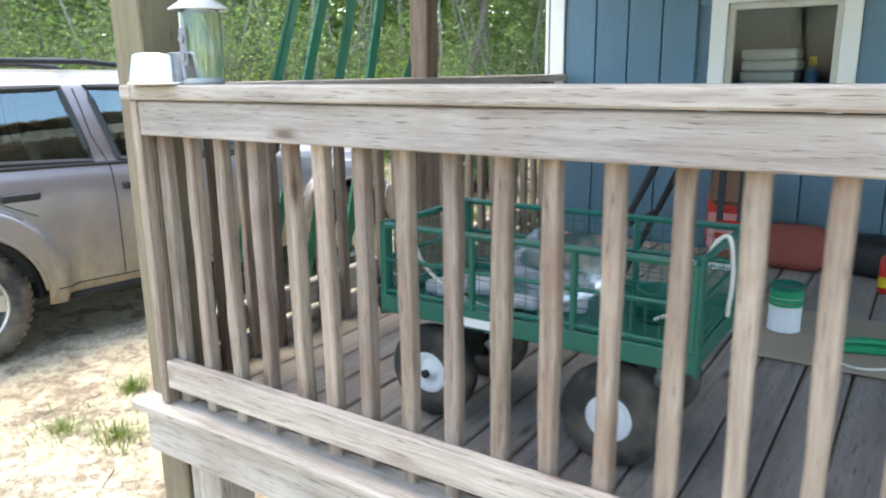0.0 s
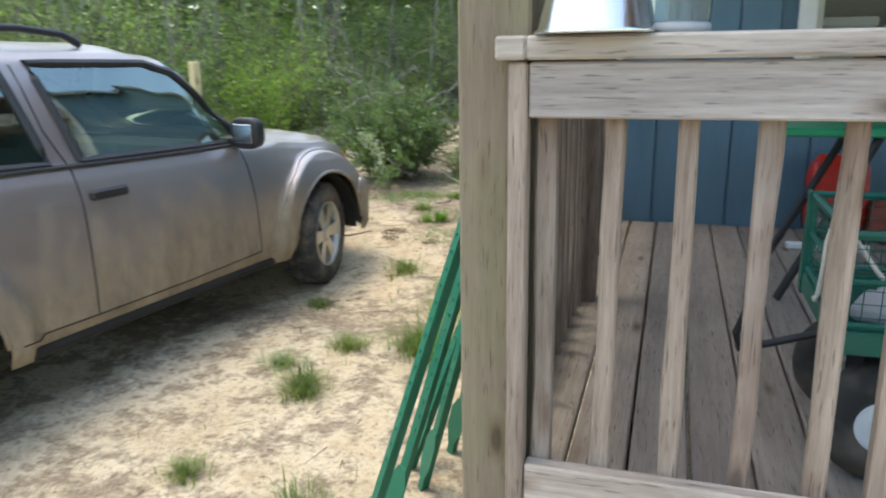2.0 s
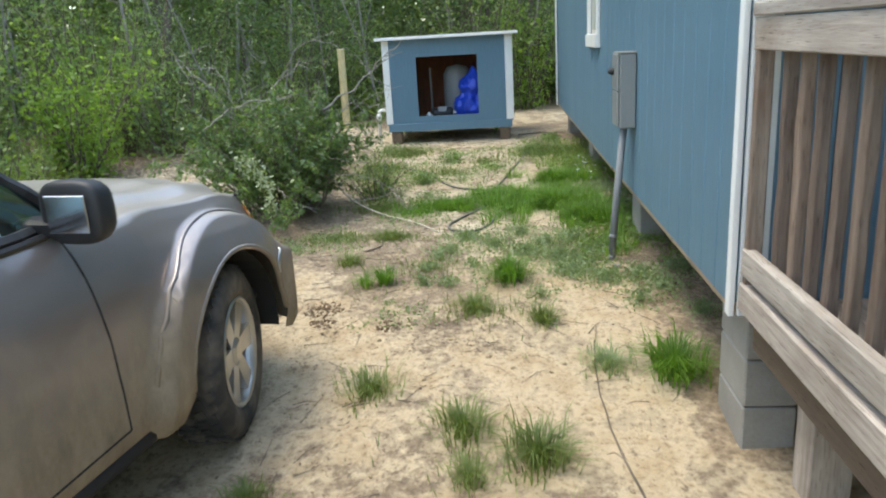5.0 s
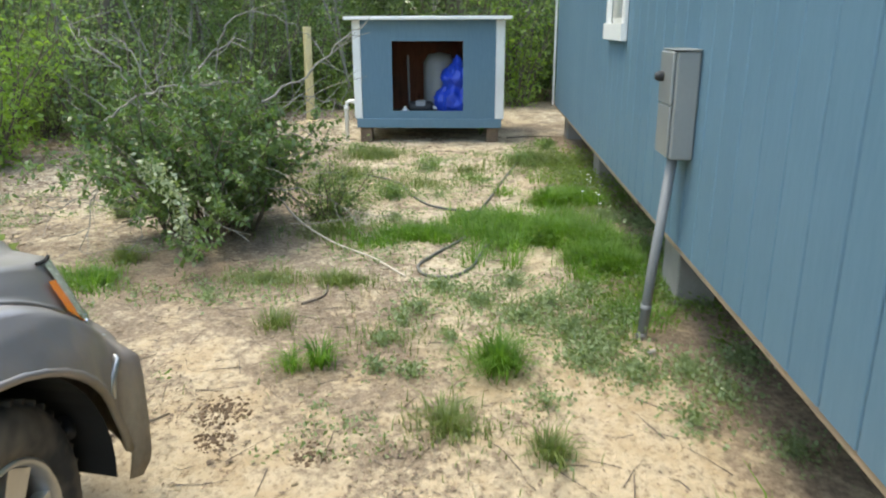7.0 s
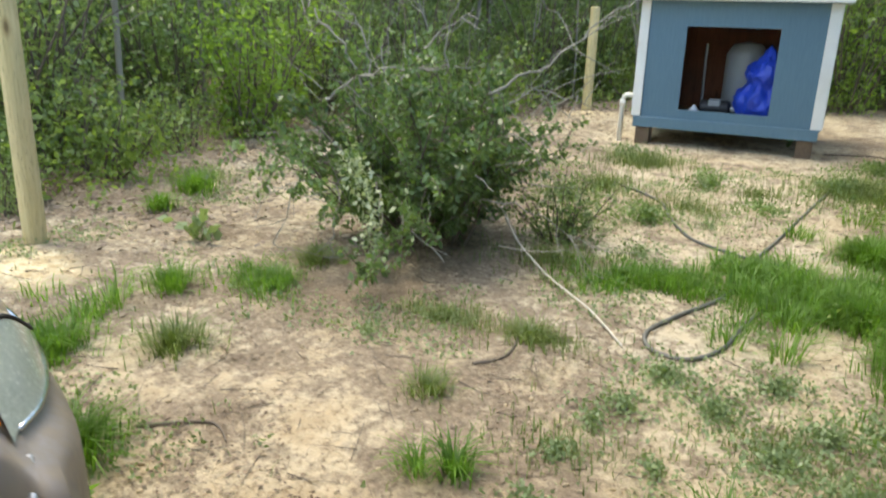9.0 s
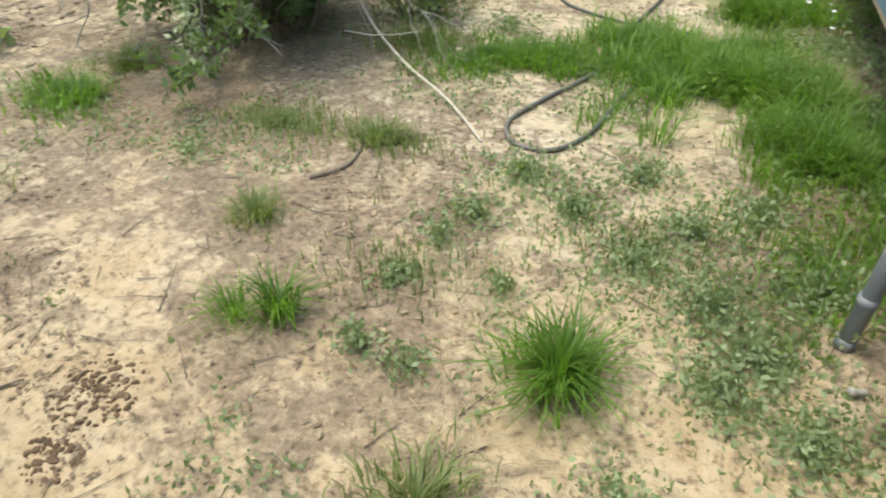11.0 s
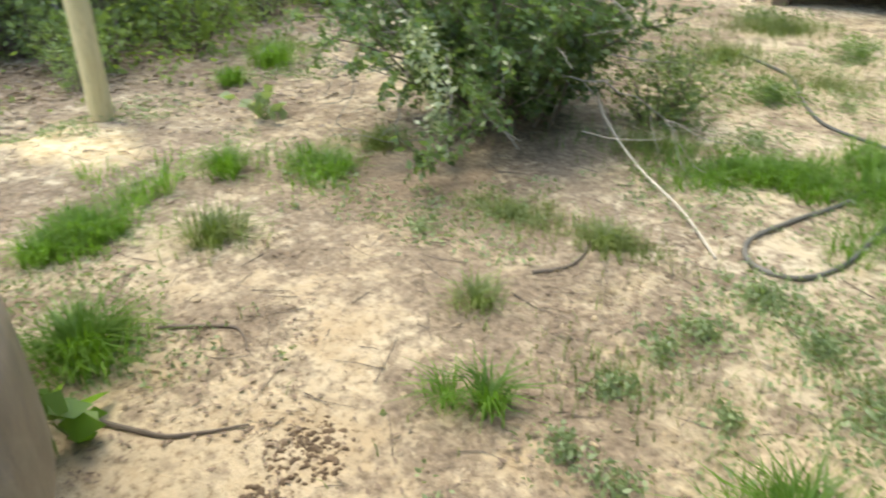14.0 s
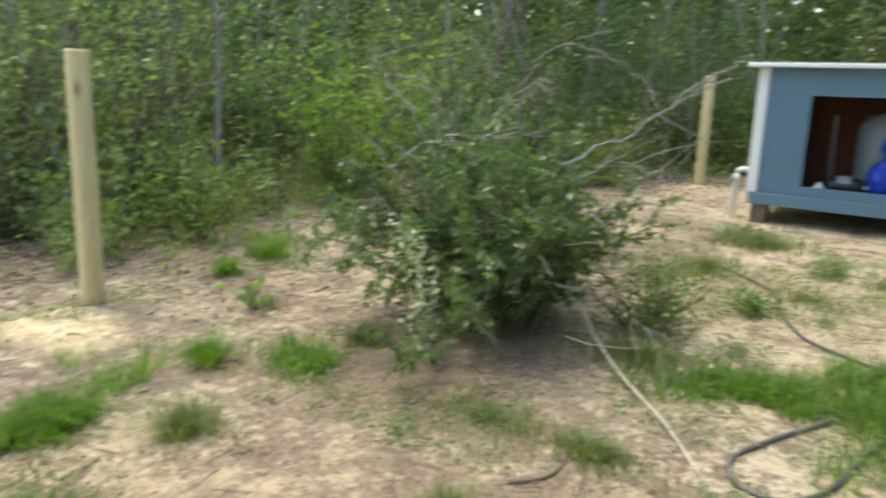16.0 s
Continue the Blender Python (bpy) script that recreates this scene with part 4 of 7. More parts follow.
# across the bonnet from the wing to the middle: shut line, shoulder, dip, raised centre panel
HOOD = [(0.0, 0.0), (0.07, 0.10), (0.12, 0.16), (0.16, 0.58), (0.21, 0.70), (0.36, 0.72), (0.42, 0.90), (0.50, 0.95), (1.0, 1.0)]


def belt_z(x):
    return min(interp(x, [(-2.6, 1.155), (-1.4, 1.13), (0.6, 1.085), (1.0, 1.075), (1.55, 1.02), (1.95, 0.95), (2.195, 0.80)]), car_top(x) - 0.03)


def lerp_list(pts, t, key):
    for (a, b) in zip(pts, pts[1:]):
        if t <= b[key] + 1e-9:
            u = (t - a[key]) / max(1e-9, b[key] - a[key])
            return a[1 - key] + (b[1 - key] - a[1 - key]) * u
    return pts[-1][1 - key]


NLOW, NGRN = 26, 34


def section(x):
    """Points (y, z) of the right-hand half section, from the sill up to the centre line (y positive here)."""
    w, zl, zb, zt = car_w(x), car_low(x), belt_z(x), car_top(x)
    zl = min(zl, zb - 0.02)
    base = 0.31
    pts = []
    for k in range(NLOW):
        z = zl + (zb - zl) * k / (NLOW - 1)
        t = (z - base) / (zb - base)
        y = w + lerp_list([(d, h) for d, h in SIDE], max(0, min(1, t)), 1) * min(1, w / 0.93)
        y -= 0.055 * sstep(0.60, 1.0, t) * sstep(0.80, 1.25, x) * min(1, w / 0.93)
        for hx in (HUB_F, HUB_R):
            r = math.hypot(x - hx, z - HUBZ - 0.02)
            if r < 0.62 and z > 0.30:
                y += 0.064 * (1 - sstep(0.572, 0.590, r)) * sstep(0.0, 0.3, z) * min(1, w / 0.93)
        y += 0.085 * (1 - sstep(0.70, 0.775, z)) * sstep(1.84, 1.93, x) * (0.35 + 0.65 * sstep(2.2, 2.05, x))
        pts.append((y, z))
    g = sstep(1.13, 1.66, zt)
    yb = pts[-1][0]
    for k in range(1, NGRN):
        s = k / (NGRN - 1)
        s2 = s
        hood_y = yb * (1 - s2 ** 0.9)
        hood_z = zb + (zt - zb) * lerp_list(HOOD, s2, 0)
        # walk the roof profile by arc
        u = s * (len(ROOF) - 1)
        i = min(len(ROOF) - 2, int(u))
        f = u - i
        d = ROOF[i][0] + (ROOF[i + 1][0] - ROOF[i][0]) * f
        h = ROOF[i][1] + (ROOF[i + 1][1] - ROOF[i][1]) * f
        roof_y = max(0.0, yb - (d - 0.075) * yb / (0.93 - 0.075))
        roof_z = zb + (zt - zb) * h
        pts.append((hood_y + (roof_y - hood_y) * g, hood_z + (roof_z - hood_z) * g))
    return pts


def side_y(x, z):
    """Half width of the body at a place on its flank."""
    pts = section(x)
    for (y0, z0), (y1, z1) in zip(pts, pts[1:]):
        if z0 <= z <= z1 and z1 > z0:
            return y0 + (y1 - y0) * (z - z0) / (z1 - z0)
    return pts[0][0] if z < pts[0][1] else pts[-1][0]


def inside(poly, x, z):
    c = False
    for (x0, z0), (x1, z1) in zip(poly, poly[1:] + poly[:1]):
        if (z0 > z) != (z1 > z) and x < (x1 - x0) * (z - z0) / (z1 - z0) + x0:
            c = not c
    return c


GLASS_F = [(-0.42, 1.145), (0.72, 1.118), (0.77, 1.15), (0.55, 1.37), (0.35, 1.535), (0.18, 1.592), (-0.52, 1.605)]
GLASS_R = [(-1.15, 1.175), (-0.59, 1.15), (-0.68, 1.605), (-1.07, 1.600)]
GLASS_Q = [(-1.33, 1.185), (-1.18, 1.178), (-1.10, 1.598), (-1.24, 1.585)]
GLASS_C = [(-2.28, 1.215), (-1.50, 1.19), (-1.42, 1.575), (-2.12, 1.54)]
WINDOWS = [GLASS_F, GLASS_R, GLASS_Q, GLASS_C]


def build_suv():
    car = empty("suv", "mud-spattered taupe sport utility vehicle parked on the sand", "car")
    xs = sorted(set([round(-2.60 + 0.035 * k, 4) for k in range(140) if -2.60 + 0.035 * k < 2.19] + [2.195, HUB_F - 0.4349, HUB_F + 0.4349, HUB_R - 0.4349, HUB_R + 0.4349, HUB_F - 0.42, HUB_F + 0.42, HUB_R - 0.42, HUB_R + 0.42, 2.175, 2.187]))
    secs = [section(x) for x in xs]
    n = len(secs[0])
    body, ws, rw = bmesh.new(), bmesh.new(), bmesh.new()
    for sgn in (-1, 1):
        grid = [[body.verts.new((x, sgn * y, z)) for y, z in sec] for x, sec in zip(xs, secs)]
        wgrid = {}
        for i in range(len(xs) - 1):
            for k in range(n - 1):
                cx = (xs[i] + xs[i + 1]) / 2
                y0, z0 = secs[i][k]
                y1, z1 = secs[i + 1][k + 1]
                cz = (z0 + z1) / 2
                q = [grid[i][k], grid[i + 1][k], grid[i + 1][k + 1], grid[i][k + 1]]
                if sgn > 0:
                    q.reverse()
                if k >= NLOW - 1 and k < NLOW + 22 and any(inside(w, cx, cz) for w in WINDOWS):
                    continue
                glassy = 0.34 < cx < 1.01 and k > NLOW + 17 or -2.50 < cx < -2.26 and k > NLOW + 15
                if glassy:
                    vs, pane_bm = [], ws if cx > 0 else rw
                    for a, b in ((i, k), (i + 1, k), (i + 1, k + 1), (i, k + 1)):
                        if (a, b) not in wgrid:
                            wgrid[(a, b)] = pane_bm.verts.new((xs[a], sgn * secs[a][b][0], secs[a][b][1]))
                        vs.append(wgrid[(a, b)])
                    pane_bm.faces.new(vs if sgn < 0 else vs[::-1])
                else:
                    body.faces.new(q)
        body.faces.new([grid[-1][k] for k in range(n)][::(1 if sgn < 0 else -1)])
        body.faces.new([grid[0][k] for k in range(n)][::(-1 if sgn < 0 else 1)])
    bmesh.ops.remove_doubles(body, verts=body.verts, dist=0.0008)
    bmesh.ops.remove_doubles(ws, verts=ws.verts, dist=0.0008)
    bmesh.ops.remove_doubles(rw, verts=rw.verts, dist=0.0008)
    part("rear_window", rw, DARKGLASS, car, smooth=True).visible_shadow = False
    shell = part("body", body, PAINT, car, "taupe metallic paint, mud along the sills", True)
    pane = part("windscreen", ws, CARGLASS, car, "tinted windscreen glass", True)
    pane.visible_shadow = False
    # side windows, each with its black seal
    for sgn in (-1, 1):
        for w, gm in ((GLASS_F, CARGLASS), (GLASS_R, DARKGLASS), (GLASS_Q, DARKGLASS), (GLASS_C, DARKGLASS)):
            bm = bmesh.new()
            dense = []
            for (x0, z0), (x1, z1) in zip(w, w[1:] + w[:1]):
                for s in range(6):
                    dense.append((x0 + (x1 - x0) * s / 6, z0 + (z1 - z0) * s / 6))
            cx, cz = sum(p[0] for p in w) / len(w), sum(p[1] for p in w) / len(w)
            rings = []
            for f in (1.0, 0.66, 0.33):
                rings.append([bm.verts.new((cx + (x - cx) * f, sgn * (side_y(cx + (x - cx) * f, cz + (z - cz) * f) - 0.004), cz + (z - cz) * f)) for x, z in dense])
            mid = bm.verts.new((cx, sgn * (side_y(cx, cz) - 0.004), cz))
            m = len(dense)
            for a, b in zip(rings, rings[1:]):
                for k in range(m):
                    bm.faces.new((a[k], a[(k + 1) % m], b[(k + 1) % m], b[k]))
            for k in range(m):
                bm.faces.new((rings[-1][k], rings[-1][(k + 1) % m], mid))
            bmesh.ops.recalc_face_normals(bm, faces=bm.faces)
            g = part("side_window", bm, gm, car, smooth=True)
            g.visible_shadow = False
            loop = [(x, sgn * (side_y(x, z) + 0.0), z) for x, z in dense]
            part("window_seal", tube_bm(loop + loop[:1], 0.021, sides=6), BLACK, g)
        # belt moulding, door seams, handles
        part("belt_moulding", tube_bm([(x, sgn * (side_y(x, belt_z(x) + 0.012) + 0.002), belt_z(x) + 0.02) for x in np.linspace(-2.3, 0.62, 24)], 0.013, sides=6), BLACK, car)
        seams = [[(0.72, 0.42), (0.70, 0.75), (0.66, 1.08)], [(-0.50, 0.40), (-0.50, 0.75), (-0.49, 1.12), (-0.56, 1.30), (-0.60, 1.60)], [(-0.98, 0.86), (-1.22, 0.98), (-1.36, 1.14)], [(0.72, 0.42), (0.1, 0.405), (-0.50, 0.405), (-0.94, 0.41)]]
        for sm in seams:
            pts = []
            for (x0, z0), (x1, z1) in zip(sm, sm[1:]):
                pts += [(x0 + (x1 - x0) * s / 6, z0 + (z1 - z0) * s / 6) for s in range(7)]
            part("door_seam", tube_bm([(x, sgn * (side_y(x, z) - 0.0015), z) for x, z in pts], 0.005, sides=5), UNDER, car)
        for hx in (-0.34, -1.06):
            hz = 0.985
            h = part("door_handle", box_bm((-0.11, -0.012, -0.026), (0.11, 0.022, 0.026), 0.012), BLACK, car, "black door handle")
            h.matrix_local = Matrix.Translation((hx, sgn * (side_y(hx, hz) + 0.004), hz)) @ pose(0, 0, 0, 0, 0, 0 if sgn > 0 else 180)
        part("sill_step", tube_bm([(x, sgn * 0.885, 0.325) for x in np.linspace(-0.94, 0.94, 8)], 0.035, sides=8), UNDER, car, smooth=True)
        # crease and lip round the wheel openings
        for hx in (HUB_F, HUB_R):
            arc = [(hx + 0.435 * math.cos(a), HUBZ + 0.02 + 0.435 * math.sin(a)) for a in np.linspace(math.radians(4), math.radians(176), 22)]
            part("arch_lip", tube_bm([(x, sgn * (side_y(x, z + 0.01) - 0.006), z) for x, z in arc], 0.013, sides=6), PAINT, car, smooth=True)
            edge = [(hx + 0.586 * math.cos(a), HUBZ + 0.02 + 0.586 * math.sin(a)) for a in np.linspace(math.radians(52), math.radians(172), 24)]
            part("flare_seam", tube_bm([(x, sgn * (side_y(x, min(z, belt_z(x) - 0.01)) + 0.006), min(z, belt_z(x) - 0.01)) for x, z in edge], 0.009, sides=6), PAINT, car, smooth=True)
            liner = bmesh.new()
            prof = [(hx + 0.425 * math.cos(a), HUBZ + 0.02 + 0.425 * math.sin(a)) for a in np.linspace(math.radians(-8), math.radians(188), 24)]
            for (xa, za), (xb, zb) in zip(prof, prof[1:]):
                v = [liner.verts.new(c) for c in ((xa, sgn * 0.90, za), (xb, sgn * 0.90, zb), (xb, sgn * 0.55, zb), (xa, sgn * 0.55, za))]
                liner.faces.new(v)
            v = [liner.verts.new((x, sgn * 0.55, z)) for x, z in prof]
            liner.faces.new(v)
            part("wheel_liner", liner, UNDER, car)
        # mirror
        mir = bmesh.new()
        bmesh.ops.create_uvsphere(mir, u_segments=20, v_segments=12, radius=1.0)
        for v in mir.verts:
            c = v.co
            v.co = Vector((0.085 * math.copysign(abs(c.x) ** 0.7, c.x) if c.x > 0 else 0.03 * math.copysign(abs(c.x) ** 0.5, c.x), 0.105 * math.copysign(abs(c.y) ** 0.6, c.y), 0.095 * math.copysign(abs(c.z) ** 0.6, c.z)))
        mo = part("door_mirror", mir, BLACK, car, "black door mirror", True)
        mo.location = (0.64, sgn * 0.945, 1.175)
        part("mirror_stalk", box_bm((-0.03, -0.20 if sgn > 0 else 0.02, -0.075), (0.05, -0.02 if sgn > 0 else 0.20, -0.02), 0.012), BLACK, mo)
        mg = part("mirror_glass", box_bm((-0.036, -0.068, -0.055), (-0.031, 0.068, 0.055), 0.002), STEEL, mo)
        # roof rack
        part("roof_rail", tube_bm([(-2.0, sgn * 0.56, 1.69), (-1.96, sgn * 0.565, 1.755), (-1.2, sgn * 0.57, 1.775), (-0.45, sgn * 0.57, 1.765), (-0.22, sgn * 0.565, 1.74), (-0.12, sgn * 0.56, 1.69)], 0.019, sides=8), BLACK, car, "black roof rail", True)
        # lamps
        hl = bmesh.new()
        rows = []
        for x in np.linspace(1.872, 2.16, 14):
            top, bot = belt_z(x) - 0.005, max(0.778, belt_z(x) - 0.19)
            rows.append([hl.verts.new((x + 0.006, sgn * (side_y(x, bot + (top - bot) * s / 4) + 0.006), bot + (top - bot) * s / 4)) for s in range(5)])
        for a, b in zip(rows, rows[1:]):
            for k in range(4):
                hl.faces.new((a[k], b[k], b[k + 1], a[k + 1]))
        bmesh.ops.recalc_face_normals(hl, faces=hl.faces)
        lamp = part("headlight", hl, LAMPGLASS, car, "hazed headlight lens", True)
        part("lens_trim", tube_bm([(x + 0.007, sgn * (side_y(x, 0.782) + 0.006), 0.780) for x in np.linspace(1.90, 2.15, 12)], 0.0065, sides=6), CHROME, lamp, "chrome trim strip", True)
        part("hood_gap", tube_bm([(x + 0.006, sgn * (side_y(x, belt_z(x) - 0.003) + 0.002), belt_z(x)) for x in np.linspace(1.84, 2.16, 12)], 0.005, sides=6), UNDER, lamp, smooth=True)
        tn = bmesh.new()
        rows = []
        for x in np.linspace(1.825, 1.866, 5):
            top, bot = belt_z(x) - 0.045, belt_z(x) - 0.15
            rows.append([tn.verts.new((x + 0.006, sgn * (side_y(x, bot + (top - bot) * s / 4) + 0.009), bot + (top - bot) * s / 4)) for s in range(5)])
        for a, b in zip(rows, rows[1:]):
            for k in range(4):
                tn.faces.new((a[k], b[k], b[k + 1], a[k + 1]))
        bmesh.ops.recalc_face_normals(tn, faces=tn.faces)
        part("turn_signal", tn, AMBER, lamp, "amber turn signal", True)
        # pale strip for the sky's glint on the bumper lip, along the wing seam
        part("bumper_glint", tube_bm([(x, sgn * (side_y(x, z) + 0.002), z) for x, z in [(1.818, 0.605), (1.838, 0.65), (1.862, 0.70), (1.892, 0.752)]], 0.010, sides=6), ALLOY, car, "pale strip for the sky's glint on the bumper lip", True)
    part("bumper_strip", tube_bm([(2.19 - 0.40 * abs(s) ** 2.4, s * 0.82, 0.50) for s in np.linspace(-1, 1, 21)], 0.022, sides=8), BLACK, car, smooth=True)
    part("grille_bar", tube_bm([(2.20 - 0.05 * abs(s) ** 2, s * 0.40, 0.79) for s in np.linspace(-1, 1, 9)], 0.03, sides=8), CHROME, car, smooth=True)
    part("front_grille", box_bm((2.10, -0.36, 0.62), (2.21, 0.36, 0.76), 0.02), BLACK, car)
    part("crossbar", tube_bm([(-0.55, -0.57, 1.775), (-0.55, 0, 1.79), (-0.55, 0.57, 1.775)], 0.016, sides=8), BLACK, car)
    part("crossbar", tube_bm([(-1.55, -0.57, 1.785), (-1.55, 0, 1.80), (-1.55, 0.57, 1.785)], 0.016, sides=8), BLACK, car)
    part("underbody", box_bm((-2.45, -0.52, 0.24), (2.15, 0.52, 0.42), 0.03), UNDER, car)
    part("cabin_floor", box_bm((-2.3, -0.80, 0.43), (1.0, 0.80, 0.48), 0.01), CABIN, car)
    for sgn in (-1, 1):
        part("door_card", box_bm((-2.2, sgn * 0.80 - 0.012, 0.48), (0.9, sgn * 0.80 + 0.012, 1.10), 0.004), CABIN, car)
    part("dashboard", box_bm((0.38, -0.76, 0.80), (0.86, 0.76, 1.10), 0.06), CABIN, car)
    wheel = bmesh.new()
    ring = [(0.0, 0.185 * math.cos(a), 0.185 * math.sin(a)) for a in np.linspace(0, 2 * math.pi, 25)]
    add_tube(wheel, ring, 0.016, sides=6, cap=False)
    add_box(wheel, (-0.015, -0.17, -0.02), (0.02, 0.17, 0.03), 0.008)
    st = part("steering_wheel", wheel, BLACK, car, "black steering wheel", True)
    st.matrix_local = pose(0.24, 0.38, 1.06, 0, -24, 0)
    for sx, sy in ((-0.12, 0.38), (-0.12, -0.38), (-1.05, 0.38), (-1.05, -0.38)):
        seat = part("seat", box_bm((sx - 0.25, sy - 0.24, 0.48), (sx + 0.25, sy + 0.24, 0.72), 0.06), SEATC, car)
        bk = part("seat_back", box_bm((-0.07, -0.24, 0.0), (0.07, 0.24, 0.60), 0.06), SEATC, seat)
        bk.matrix_local = pose(sx - 0.22, sy, 0.70, 0, -14, 0)
        hr = part("head_rest", box_bm((-0.05, -0.13, 0.63), (0.05, 0.13, 0.80), 0.04), SEATC, seat)
        hr.matrix_local = pose(sx - 0.22, sy, 0.70, 0, -14, 0)

    def wheel_unit(hx, sgn, steer):
        tyre_r, hw = 0.368, 0.115
        w = part("wheel", lathe_bm([(0.235, -hw * 0.9), (0.27, -hw), (0.325, -hw * 0.98), (0.355, -hw * 0.82), (tyre_r, -hw * 0.55), (tyre_r, -0.02), (tyre_r - 0.008, 0.0), (tyre_r, 0.02), (tyre_r, hw * 0.55), (0.355, hw * 0.82), (0.325, hw * 0.98), (0.27, hw), (0.235, hw * 0.9), (0.225, 0)], seg=44), RUBBER, car, "dusty black tyre on an alloy wheel", True)
        w.matrix_local = Matrix.Translation((hx, sgn * 0.815, HUBZ)) @ pose(0, 0, 0, 0, 0, steer) @ pose(0, 0, 0, -90 * sgn, 0, 0)
        tread = bmesh.new()
        for k in range(44):
            for row, zz in enumerate((-0.07, -0.025, 0.025, 0.07)):
                a = 2 * math.pi * (k + 0.5 * (row % 2)) / 44
                m = Matrix.Rotation(a, 4, "Z") @ Matrix.Translation((tyre_r + (-0.004 if abs(zz) > 0.05 else 0.001), 0, zz)) @ Matrix.Rotation(0.35 * (1 if zz > 0 else -1), 4, "X")
                bmesh.ops.create_cube(tread, size=1, matrix=m @ Matrix.Diagonal((0.014, 0.034, 0.036, 1)))
        part("tread", tread, RUBBER, w)
        rim = bmesh.new()
        add_lathe(rim, [(0.236, 0.105), (0.228, 0.112), (0.216, 0.10), (0.205, 0.06), (0.205, -0.09)], seg=36)
        part("rim", rim, ALLOY, w, "silver alloy rim", True)
        for k in range(6):
            sp = bmesh.new()
            a = 2 * math.pi * k / 6
            m = Matrix.Rotation(a, 4, "Z")
            v = [sp.verts.new(m @ Vector(c)) for c in ((0.04, -0.035, 0.085), (0.04, 0.035, 0.085), (0.21, 0.05, 0.094), (0.21, -0.05, 0.094), (0.04, -0.035, 0.045), (0.04, 0.035, 0.045), (0.21, 0.05, 0.06), (0.21, -0.05, 0.06))]
            for q in ((0, 1, 2, 3), (7, 6, 5, 4), (0, 4, 5, 1), (1, 5, 6, 2), (2, 6, 7, 3), (3, 7, 4, 0)):
                sp.faces.new([v[j] for j in q])
            part("spoke", sp, ALLOY, w)
        sp = bmesh.new()
        add_lathe(sp, [(0, 0.100), (0.04, 0.098), (0.062, 0.088), (0.066, 0.04)], seg=20)
        bmesh.ops.recalc_face_normals(sp, faces=sp.faces)
        part("hub_cap", sp, ALLOY, w)
        part("brake_disc", lathe_bm([(0, 0.0), (0.16, 0.0), (0.16, -0.02), (0, -0.02)], seg=28), UNDER, w)

    for hx in (HUB_F, HUB_R):
        for sgn in (-1, 1):
            wheel_unit(hx, sgn, 14.0 if hx > 0 else 0)
    # the nose is blunt: draw in what lies ahead of the wheel openings
    for ob in car.children_recursive:
        if ob.data and ob.matrix_local == Matrix() and (ob.parent == car or ob.parent.matrix_local == Matrix()):
            for v in ob.data.vertices:
                if v.co.x > 1.88:
                    v.co.x = 1.88 + (v.co.x - 1.88) * 0.80
    car.matrix_world = pose(-5.053, 4.087, 0.03, 0, 0, 81)
    return car


build_suv()


# ---- things on and round the porch ----
_st = box_bm((-0.006, -0.0085, 0), (0.006, -0.0042, 0.010), 0)
STUD = bpy.data.meshes.new("stud")
_st.to_mesh(STUD)
_st.free()
STUD.materials.append(TGREEN)


def t_post(by, ry, bx, over, k):
    """A studded steel fence post leaning on the side railing."""
    ob = empty("t_post", "green painted studded steel fence post leaning on the railing", "fence post", group="leaning fence posts")
    base = Vector((bx, by, ground_z(bx, by) - 0.01))
    rest = Vector((DX0 - 0.034, ry, RAILTOP - 0.005))
    d = (rest - base).normalized()
    length = (rest - base).length + over
    bm = bmesh.new()
    add_box(bm, (-0.019, -0.004, 0), (0.019, 0.004, length), 0.0)
    add_box(bm, (-0.004, 0.0041, 0), (0.004, 0.032, length), 0.0)
    part("bar", bm, TGREEN, ob)
    z = 0.42
    while z < length - 0.03:
        child("stud", STUD, None, ob, pose(0, 0, z))
        z += 0.054
    an = bmesh.new()
    pts = [(-0.02, 0.27), (-0.045, 0.22), (-0.045, 0.13), (-0.018, 0.06), (0.018, 0.06), (0.045, 0.13), (0.045, 0.22), (0.02, 0.27)]
    f = [an.verts.new((x, -0.0095, z)) for x, z in pts]
    g = [an.verts.new((x, -0.0045, z)) for x, z in pts]
    an.faces.new(f)
    an.faces.new(g[::-1])
    for i in range(8):
        an.faces.new((f[i], g[i], g[(i + 1) % 8], f[(i + 1) % 8]))
    part("anchor_plate", an, TGREEN, ob)
    face = Vector((-0.62, -0.78, 0)) if k % 2 else Vector((-0.8, -0.6, 0))
    yv = -(face - d * face.dot(d)).normalized()
    xv = yv.cross(d)
    m = Matrix((xv, yv, d)).transposed().to_4x4()
    m.translation = base
    ob.matrix_world = m


for k, (by, ry, bx, over) in enumerate(((2.57, 2.745, -2.495, 0.42), (2.795, 2.91, -2.469, 0.45), (3.058, 3.10, -2.43, 0.40), (3.34, 3.305, -2.395, 0.47), (3.17, 3.575, -2.522, 0.43))):
    t_post(by, ry, bx, over, k)


